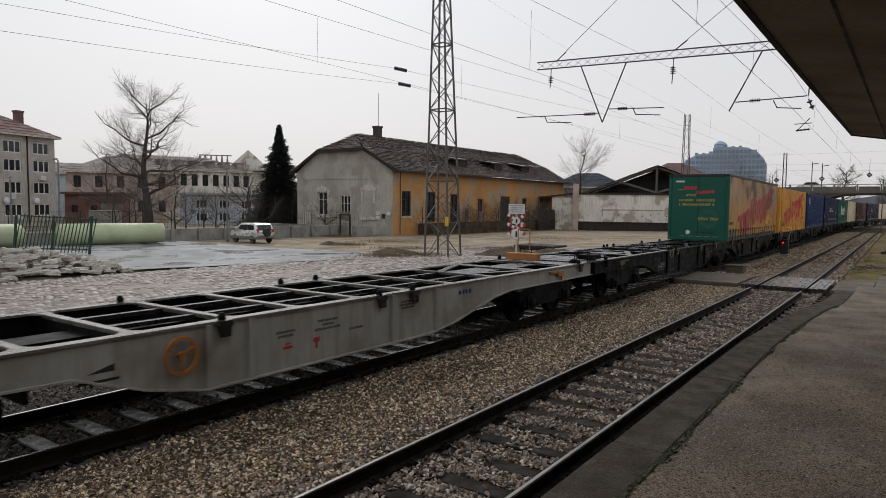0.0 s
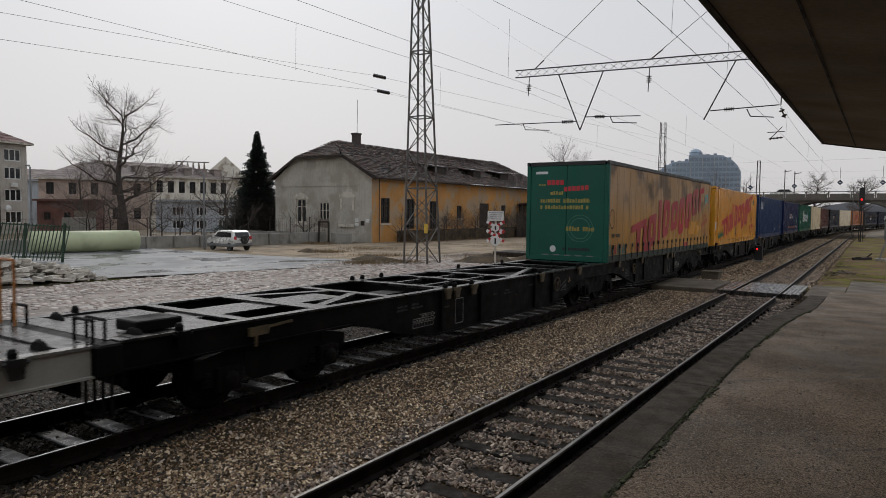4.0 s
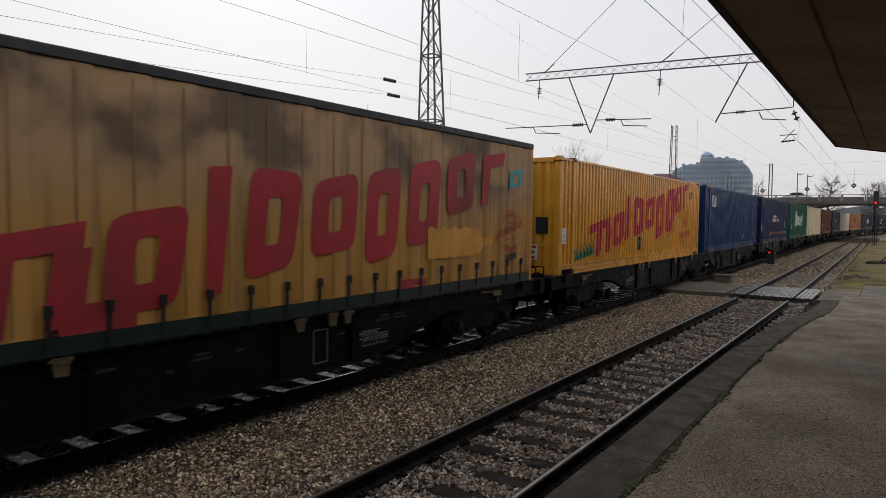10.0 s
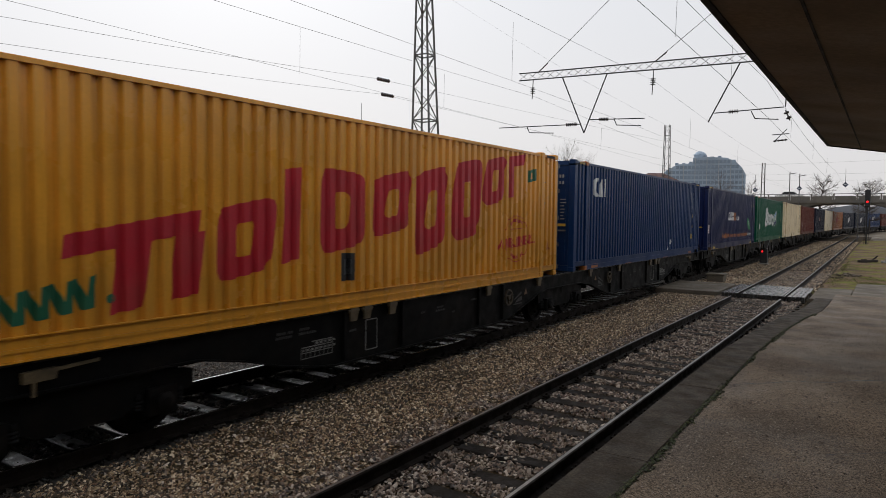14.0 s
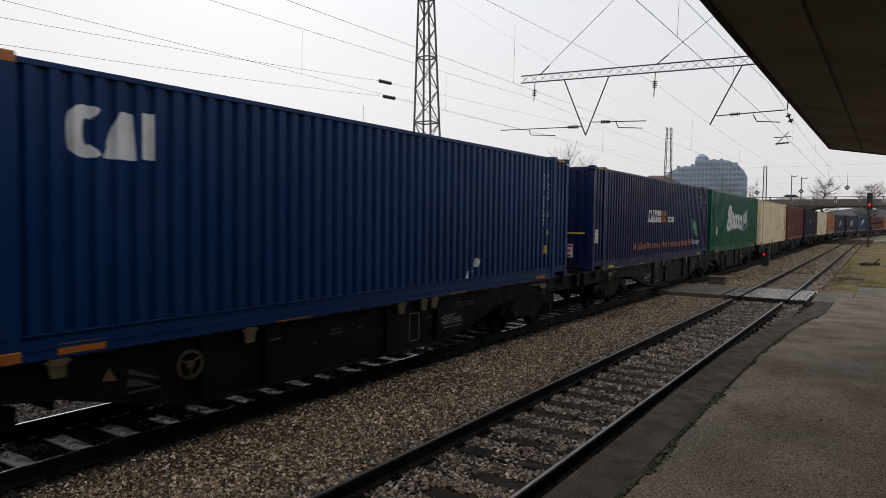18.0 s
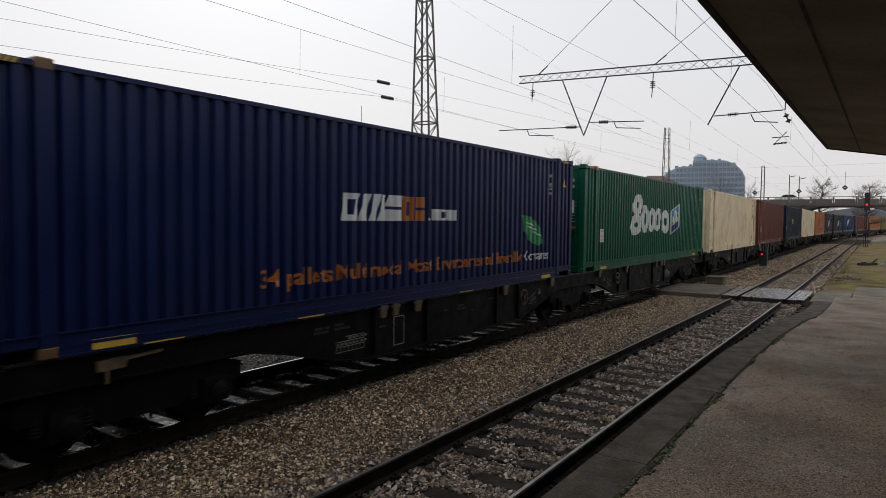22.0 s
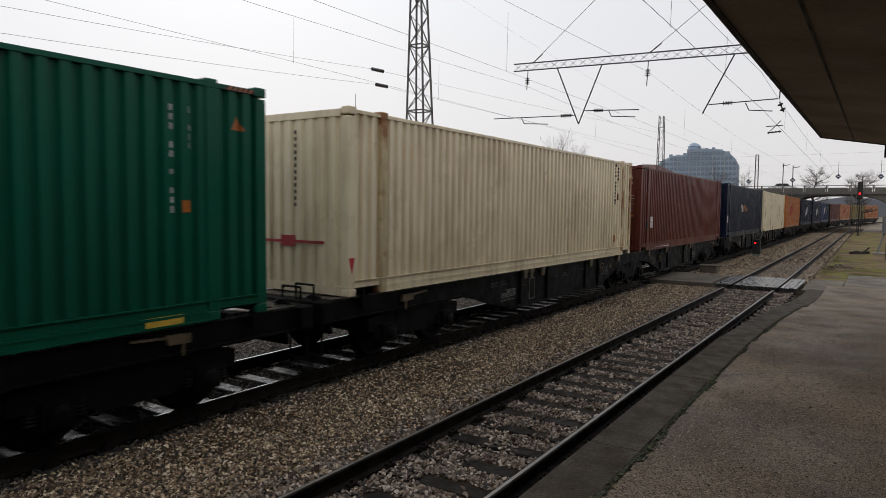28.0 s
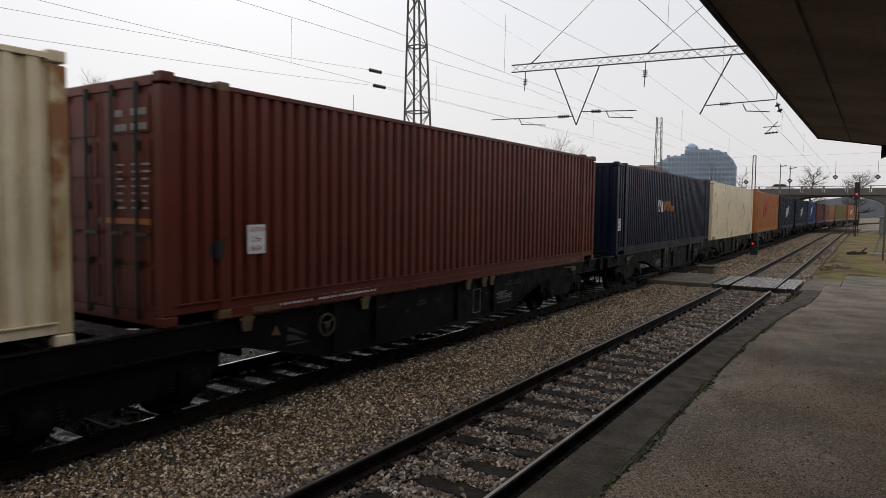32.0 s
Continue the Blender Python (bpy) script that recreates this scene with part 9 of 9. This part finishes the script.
vee(-11.05, -9.2, -10.1, 5.82)
vee(-4.45, None, -5.45, 5.92)
for name_, a, b, i0, i1, steady in (("t2", (-9.85, 6.32), (-7.72, 6.22), 0.17, 0.35, (-8.9, -7.85)), ("t3", (-13.9, 6.25), (-10.25, 6.17), 0.83, 0.96, (-12.6, -11.4)), ("t1", (-5.25, 6.22), (-3.05, 6.26), 0.21, 0.36, (-4.05, -3.2))):
    va, vb = Vector((a[0], YB, a[1])), Vector((b[0], YB, b[1]))
    arm = part("registration_arm", tube(bmesh.new(), va, vb, 0.020, 6), M["beam_steel"], beam)
    part("insulator", insulator(bmesh.new(), va.lerp(vb, i0), va.lerp(vb, i1), 6, 0.075), M["porcelain"], arm)
    s0, s1 = steady
    part("steady_arm", tube(tube(bmesh.new(), (s0, YB, va.z - 0.03), (s0 + 0.12, YB, va.z - 0.28), 0.018, 5), (s0 + 0.12, YB, va.z - 0.28), (s1, YB, va.z - 0.36), 0.018, 5), M["beam_steel"], arm)
for x, ln in ((-7.42, 0.85), (-12.34, 0.72)):
    z = bl.z + (br.z - bl.z) * (x - bl.x) / (br.x - bl.x) - 0.29
    part("hanger_rod", tube(bmesh.new(), (x, YB, z - 0.02), (x - 0.04, YB, z - ln - 0.06), 0.018, 5), M["beam_steel"], beam)
    part("insulator", insulator(bmesh.new(), (x - 0.01, YB, z - 0.30), (x - 0.025, YB, z - 0.58), 4, 0.10), M["porcelain"], beam)
part("drop_rod", tube(bmesh.new(), (-2.95, YB, 7.75), (-3.0, YB, 6.26), 0.02, 5), M["beam_steel"], beam)
bm = insulator(bmesh.new(), (-3.0, YB, 6.15), (-2.85, YB, 5.8), 2, 0.09)
part("insulator", bm, M["porcelain"], beam)


def wire(name, label, pts, r=0.011, material=None, sag=0.0, steps=10):
    """One wire through the points, with sag between them."""
    bm, line = bmesh.new(), [Vector(pts[0])]
    for a, b in zip(pts, pts[1:]):
        a, b = Vector(a), Vector(b)
        line += [a.lerp(b, k / steps) - Vector((0, 0, sag * 4 * (k / steps) * (1 - k / steps))) for k in range(1, steps + 1)]
    rings = []
    for k, p in enumerate(line):
        d = (line[min(k + 1, len(line) - 1)] - line[max(k - 1, 0)]).to_track_quat("Z", "Y")
        rings.append([bm.verts.new(p + d @ Vector((r * math.cos(a), r * math.sin(a), 0))) for a in (0, 1.571, 3.142, 4.712)])
    for a, b in zip(rings, rings[1:]):
        for i in range(4):
            bm.faces.new((a[i], a[(i + 1) % 4], b[(i + 1) % 4], b[i]))
    return tagged(part(name, bm, material or M["wire"]), label, "wire", "overhead wires")


def line_z(z, y):
    return z + fall(y)


wire("contact_wire", "contact wire over the platform track", [(-3.55, -20, 6.2), (-3.65, 12, 6.22), (-3.5, YB, 5.92), (-4.0, 66, 5.3), (-4.9, 125, 4.9)], 0.0075)
wire("catenary_wire", "catenary wire over the platform track", [(-3.6, -20, 7.2), (-3.6, YB, 7.2), (-3.9, 66, 6.5), (-4.9, 125, 6.1)], 0.0065, sag=0.3)
wire("contact_wire", "contact wire over the through track", [(-8.0, -20, 6.0), (-7.95, YB, 5.92), (-8.1, 66, 5.4), (-7.9, 125, 5.0)], 0.0036)
wire("catenary_wire", "catenary wire over the through track", [(-8.0, -20, 7.5), (-7.45, YB, 7.6), (-8.1, 66, 7.0), (-7.9, 125, 6.4)], 0.0046, sag=0.25)
wire("contact_wire", "contact wire over the yard side", [(-12.5, -20, 6.1), (-12.4, 12, 6.12), (-12.1, YB, 6.0), (-12.3, 66, 5.5), (-10.5, 125, 5.0)], 0.0036)
wire("catenary_wire", "catenary wire over the yard side", [(-12.5, -20, 7.4), (-12.2, YB, 7.4), (-12.3, 66, 6.9), (-10.5, 125, 6.2)], 0.0046, sag=0.25)
wire("anchor_wire", "slack anchored wire over the yard", [(-14.0, -20, 4.8), (-13.4, 6, 6.1), (-13.2, 16.0, 6.72), (-12.6, 46.8, 7.6)], 0.0036, sag=0.04)
wire("anchor_wire", "slack anchored wire over the yard", [(-14.0, -20, 4.4), (-13.4, 6, 5.62), (-13.2, 16.2, 6.28), (-12.9, 46.8, 6.4)], 0.0036, sag=0.04)
for z, y in ((6.72, 16.0), (6.28, 16.2)):
    root = tagged(part("line_insulator", insulator(bmesh.new(), (-13.2, y, z), (-13.2, y + 0.62, z + 0.02), 5, 0.06), M["porcelain"]), "dark ribbed line insulator on a wire", "insulator", "line insulators")
for x, zc, zm, ys in ((-12.4, 6.08, 7.2, (4.5, 12.0, 18.5, 33)), (-8.0, 5.95, 7.4, (6, 15, 33, 45)), (-3.6, 6.1, 7.1, (13.5, 19, 32, 42, 52))):
    for y in ys:
        wire("dropper", "thin dropper wire between two overhead wires", [(x, y, zc - 0.02 * max(0, y - 25)), (x + 0.02, y, zm - 0.02 * max(0, y - 25))], 0.004, steps=1)
wire("feeder_wire", "feeder wire far along the line", [(-16, 60, 6.9), (8, 58, 7.0)], 0.0036, sag=0.2)
wire("feeder_wire", "span wire far along the line", [(-14, 64, 6.4), (6, 64, 6.2)], 0.0036, sag=0.15)
wire("feeder_wire", "span wire far along the line", [(-14, 80, 6.6), (6, 80, 6.4)], 0.0046, sag=0.15)
wire("feeder_wire", "high feeder wire along the yard", [(-22.9, 32.6, 16), (-12.6, 46.8, 8.6), (-12.4, 86, 8.6)], 0.0036, sag=0.3)
cl = tagged(part("wire_clamp", insulator(tube(tube(bmesh.new(), (-4.05, 30.0, 5.90), (-3.45, 30.2, 5.94), 0.018, 5), (-3.95, 30.0, 5.64), (-3.55, 30.3, 6.14), 0.018, 5), (-4.0, 30, 5.64), (-3.5, 30.1, 5.69), 4, 0.05), M["porcelain"]), "dark section insulator in the contact wire", "insulator", "line insulators")
for x, y, z in ((-9.85, 64, 4.9), (-6.4, 64, 4.98), (-3.05, 64, 5.24), (-0.1, 64, 5.2)):
    root = empty("hanging_sign", pose(x, y, z), "dark blue diamond sign hanging from a span wire", "sign", "diamond signs")
    bm = prism(bmesh.new(), [(0, -0.22), (0.22, 0), (0, 0.22), (-0.22, 0)], -0.02, 0.02, "y")
    part("plate", bm, M["sign_blue"], root)
    part("mark", boxes((-0.09, 0.09, -0.026, -0.021, -0.04, 0.04)), M["paint_white"], root, "small pale bar")
    part("hanger", tube(bmesh.new(), (0, 0, 0.22), (0, 0, 1.3), 0.015, 5), M["lattice"], root)


# ---------------------------------------------------------------- road bridge
def road_bridge():
    root = empty("road_bridge", None, "stained concrete road bridge with an arched opening over the tracks", "bridge")
    y0, y1, sof, top = 117.0, 127.0, 4.55, 5.35
    xl, xr = -12.2, 1.2
    pts = [(xl, -1.2)]
    for k in range(13):
        t = k / 12
        x = xl + (xr - xl) * t
        pts.append((x, sof - 1.5 * abs(2 * t - 1) ** 4))
    pts.append((xr, -1.2))
    pts += [(60.0, -1.2), (60.0, top), (-34.0, top - 0.35), (-34.0, -1.2)]
    part("span", prism(bmesh.new(), pts, y0, y1, "y"), M["bridge"], root)
    part("deck_edge", prism(bmesh.new(), [(-34, top - 0.75), (60, top - 0.4), (60, top), (-34, top - 0.35)], y0 - 0.35, y0 - 0.01, "y"), M["bridge"], root)
    for k in range(31):
        x = -34 + k * 3.0
        z = top - 0.35 + 0.35 * k / 31
        part("parapet_panel", boxes((x + 0.15, x + 2.85, y0 - 0.25, y0 - 0.05, z, z + 0.62)), M["bridge"], root)
        part("railing_post", boxes((x - 0.1, x + 0.1, y0 - 0.28, y0 - 0.02, z, z + 1.0)), M["bridge"], root)
    part("handrail", bar(bmesh.new(), (-34, y0 - 0.15, top + 0.58), (60, y0 - 0.15, top + 0.95), 0.10), M["galv"], root)
    return root


road_bridge()
bankl = sheet("embankment", [-60, -46, -34, -28, -22, -16, -12.4], [108, 114, 117, 127, 134, 142], lambda x, y: land(x, y) + (4.9 if 114 < y < 130 and x < -20 else 2.5 if 112 < y < 136 and x < -15 else 0.05), M["soil"], "grassy bridge embankment")
for x, y, c in ((-13.5, 121.5, "silver"), (9.0, 122.0, "paint_white")):
    root = empty("far_car", pose(x, y, 5.15), "pale car crossing the road bridge", "car")
    part("body", prism(bmesh.new(), [(-2.1, 0.3), (-2.1, 0.85), (-1.3, 0.95), (-0.8, 1.42), (0.7, 1.45), (1.3, 0.95), (2.1, 0.8), (2.1, 0.3)], -0.85, 0.85, "y"), M[c], root)
    part("window_band", prism(bmesh.new(), [(-1.15, 0.98), (-0.75, 1.36), (0.65, 1.38), (1.1, 0.98)], -0.86, 0.86, "y"), M["glass"], root)
    for wx in (-1.3, 1.3):
        part("wheel", lathe(bmesh.new(), [(0.1, -0.88), (0.32, -0.88), (0.32, 0.88), (0.1, 0.88)], 14, Matrix.Translation((wx, 0, 0.32)) @ Matrix.Rotation(math.pi / 2, 4, "X")), M["black"], root)
hv, hf = [], []
for k in range(61):
    x = -260 + k * 8
    hz = 9 + 5 * noise.noise((x * 0.02, 0, 0)) + 2.5 * noise.noise((x * 0.11, 4, 0)) + 1.2 * noise.noise((x * 0.4, 4, 0))
    hv += [(x, 430, -6), (x, 430 + 0.1, hz), (x, 470, hz - 4)]
    if k:
        hf += [(3 * k - 3, 3 * k, 3 * k + 1, 3 * k - 2), (3 * k - 2, 3 * k + 1, 3 * k + 2, 3 * k - 1)]
tagged(link("backdrop", pmesh("backdrop", hv, hf, True), M["hill"]), "wooded rise on the horizon, haze painted as blue-grey", kind="structure")
hv, hf = [], []
for k in range(81):
    a = radians(-100 + k * 1.4)
    hz = 6 + 3.0 * noise.noise((k * 0.35, 7, 0)) + 2.0 * noise.noise((k * 1.3, 4, 0))
    d = 330
    hv += [(d * math.sin(a), d * math.cos(a), -6), (d * math.sin(a), d * math.cos(a) + 0.1, hz)]
    if k:
        hf.append((2 * k - 2, 2 * k, 2 * k + 1, 2 * k - 1))
tagged(link("backdrop", pmesh("backdrop", hv, hf, True), M["hill"]), "far rooftops and trees on the skyline, haze painted as blue-grey", kind="structure")


# ---------------------------------------------------------------- foot crossing, signals and trackside things
cross = empty("foot_crossing", None, "wet timber foot crossing between concrete slabs", kind="structure")
for line, xs in ((track1, X1),):
    for k in range(12):
        x = xs - 0.62 + k * 0.112
        y0, y1 = 25.2 + 0.05 * (k % 2), 28.9 - 0.04 * (k % 3)
        bm = bevelled(boxes((x - 0.047, x + 0.047, y0, y1, -0.16 + fall(27), -0.012 + fall(27) - 0.006 * (k % 2))), 0.008)
        part("plank", bm, M["crossing"], cross)
    for k in range(4):
        for s in (-1, 1):
            x = xs + s * (0.87 + k * 0.13)
            part("plank", bevelled(boxes((x - 0.055, x + 0.055, 25.2 + 0.04 * k, 28.8, -0.3 + fall(27), -0.012 + fall(27) - 0.01 * (k % 2))), 0.008), M["crossing"], cross)
for k, (x0, x1, y0, y1) in enumerate(((-7.25, -5.02, 25.3, 28.8), (-2.12, -1.0, 25.2, 29.2), (-0.98, 3.5, 25.4, 32.0))):
    part("slab", bevelled(boxes((x0, x1, y0, y1, -0.45, -0.02 + fall(27))), 0.02), M["slabwet"], cross)
part("slab", bevelled(boxes((-0.98, 4.0, 27.1 - 1.7, 27.0, -0.46, -0.016 + fall(27))), 0.02), M["slabwet"], cross)

pit = empty("cable_pit", pose(-6.25, 31.2, fall(31)), "small weathered concrete cable pit box", "box")
part("body", bevelled(boxes((-0.34, 0.34, -0.34, 0.34, -0.35, 0.12)), 0.02), M["slabwet"], pit)
part("lid", bevelled(boxes((-0.39, 0.39, -0.38, 0.38, 0.122, 0.18)), 0.015), M["slabwet"], pit)


def dwarf_signal():
    root = empty("dwarf_signal", pose(-6.38, 45.5, fall(45.5)), "low dark shunting signal showing red between the tracks", "signal")
    part("base", bevelled(boxes((-0.28, 0.28, -0.25, 0.25, -0.4, -0.1)), 0.02), M["concrete"], root)
    part("housing", bevelled(boxes((-0.22, 0.22, -0.16, 0.16, -0.1, 0.82)), 0.03), M["black"], root)
    part("hood", prism(bmesh.new(), [(-0.34, 0.80), (-0.17, 0.80), (-0.17, 0.84), (-0.36, 0.84)], -0.15, 0.15), M["black"], root)
    part("lamp", lathe(bmesh.new(), [(0.055, 0.0), (0.055, 0.02), (0.03, 0.03), (0.01, 0.035)], 14, Matrix.Translation((-0.08, -0.165, 0.62)) @ Matrix.Rotation(math.pi / 2, 4, "X")), M["signal_red"], root, "glowing red lamp")
    for s in (-1, 1):
        part("bracket", tube(bmesh.new(), (s * 0.2, 0, 0.9), (s * 0.3, 0.1, 1.35), 0.02, 5), M["galv"], root)


dwarf_signal()


def main_signal():
    root = empty("main_signal", pose(-2.1, 92.0, land(-2.1, 92)), "tall dark railway signal mast showing red", "signal")
    part("mast", tube(bmesh.new(), (0, 0, 0), (0, 0, 5.2), 0.075, 8, 0.065), M["black"], root)
    part("head", bevelled(boxes((-0.29, 0.29, -0.18, 0.12, 4.4, 6.4)), 0.06), M["black"], root)
    part("lamp", lathe(bmesh.new(), [(0.12, 0.0), (0.12, 0.03), (0.06, 0.05), (0.01, 0.06)], 14, Matrix.Translation((-0.02, -0.19, 5.0)) @ Matrix.Rotation(math.pi / 2, 4, "X")), M["signal_red"], root, "glowing red lamp")
    part("ladder", tube(tube(bmesh.new(), (-0.2, 0.25, 0), (-0.2, 0.2, 5.0), 0.03, 5), (0.2, 0.25, 0), (0.2, 0.2, 5.0), 0.03, 5), M["black"], root)


main_signal()
cab = empty("relay_cabinet", pose(0.55, 52.0, waste_z(0.55, 52)), "pale grey relay cabinet on a stand", "cabinet")
part("body", bevelled(boxes((-0.42, 0.42, -0.3, 0.3, 1.35, 2.45)), 0.03), M["galv"], cab)
part("door", bevelled(boxes((-0.36, 0.36, -0.325, -0.301, 1.42, 2.38)), 0.01), M["galv"], cab)
part("roof", bevelled(boxes((-0.48, 0.48, -0.36, 0.36, 2.452, 2.53)), 0.02), M["galv"], cab)
for x0, x1 in ((-0.62, -0.28), (0.45, 0.3)):
    part("leg", bar(bmesh.new(), (x0, 0, 0.08), (x1, 0, 1.35), 0.13), M["concrete"], cab)
part("footing", bevelled(boxes((-0.85, 0.65, -0.3, 0.3, -0.1, 0.12)), 0.03), M["concrete"], cab)
scrap = empty("scrap_heap", None, "small heap of broken concrete and cable ends in the grass", "rubble")
rg = random.Random(4)
lumps = [m.copy() for m in kinds]
for m in lumps:
    m.materials.clear()
    m.materials.append(M["rubble"])
for k in range(34):
    o = link("lump", lumps[(k % 3) + 1 if k % 3 else 4], M["rubble"], scrap)
    x, y = -1.75 + rg.gauss(0, 0.45), 38.2 + rg.gauss(0, 0.7)
    o.matrix_world = pose(x, y, waste_z(x, y) - 0.01, rg.uniform(-20, 20), rg.uniform(-20, 20), rg.uniform(0, 360)) @ Matrix.Scale(rg.uniform(0.3, 0.6), 4)
timber = empty("timber_beam", pose(-1.0, 51.6, waste_z(-1.0, 51.6), 0, 0, 52), "dark old timber beam lying on the mossy ground", "timber")
part("beam", bevelled(boxes((-0.85, 0.75, -0.10, 0.10, -0.02, 0.17)), 0.025), M["wood_dark"], timber)
part("chair_plate", bevelled(boxes((-0.55, -0.2, -0.08, 0.08, 0.171, 0.21)), 0.01), M["rail"], timber, "rusty rail chair")
part("stub", tube(bmesh.new(), (0.35, 0.2, 0.0), (0.75, -0.05, 0.42), 0.05, 7), M["wood_dark"], timber, "short post leaning on the beam")


def crossing_sign():
    """Level-crossing post: plate with writing, two diagonal striped crosses, a round plate."""
    z0 = land(-19.3, 34.9)
    root = empty("crossing_sign", pose(-19.3, 34.9, z0, 0, 0, 28), "red and white striped crossing sign post with white plate", "sign")
    part("post", tube(bmesh.new(), (0, 0, 0), (0, 0, 3.1), 0.06, 8), M["surround"], root)
    part("plate", bevelled(boxes((-0.48, 0.48, -0.09, -0.065, 2.62, 3.2)), 0.006), M["paint_white"], root, "white plate with printed lines")
    for k in range(4):
        part("printed_line", boxes((-0.4 + 0.04 * k, 0.4 - 0.03 * k, -0.094, -0.0905, 3.07 - k * 0.12, 3.11 - k * 0.12)), M["black"], root)
    for zc in (2.25, 1.72):
        for s in (-1, 1):
            for k in range(8):
                u0, u1 = -0.62 + k * 0.155, -0.62 + (k + 1) * 0.155
                m = Matrix.Translation((0, -0.10 - 0.012 * s, zc)) @ Matrix.Rotation(s * radians(32), 4, "Y")
                part("stripe", boxes_m(m, (u0, u1, -0.008, 0.004, -0.085, 0.085)), M["red"] if k % 2 else M["paint_white"], root)
    for zc, r in ((2.2, 0.22), (1.42, 0.3)):
        part("round_plate", lathe(bmesh.new(), [(r, 0), (r, 0.02), (0.01, 0.025)], 20, Matrix.Translation((0, -0.13, zc)) @ Matrix.Rotation(math.pi / 2, 4, "X")), M["paint_white"], root)
        part("dark_mark", boxes((-0.05, 0.05, -0.162, -0.157, zc - r * 0.6, zc + r * 0.55)), M["black"], root)


crossing_sign()
deckw = empty("timber_platform", None, "low dark timber loading platform on the waste ground", "platform")
for k in range(9):
    part("plank", bevelled(boxes((-23.0 + k * 0.34, -22.7 + k * 0.34, 41.2, 43.5, land(-21, 42) + 0.25, land(-21, 42) + 0.4)), 0.01), M["wood_dark"], deckw)
part("bearer", boxes((-23.0, -20.0, 41.3, 41.6, land(-21, 42) - 0.1, land(-21, 42) + 0.249)), M["wood_dark"], deckw)

canopy_lamp = empty("platform_loudspeaker", None, "dark horn loudspeaker hanging under the canopy end", "loudspeaker")
part("bracket", tube(bmesh.new(), (0.15, 18.6, 4.14), (0.15, 18.6, 3.98), 0.02, 6), M["black"], canopy_lamp)
part("horn", lathe(bmesh.new(), [(0.05, 0.0), (0.07, 0.2), (0.16, 0.42), (0.17, 0.44), (0.05, 0.40)], 14, Matrix.Translation((0.45, 18.6, 3.95)) @ Matrix.Rotation(-math.pi / 2, 4, "Y")), M["black"], canopy_lamp)


motions()
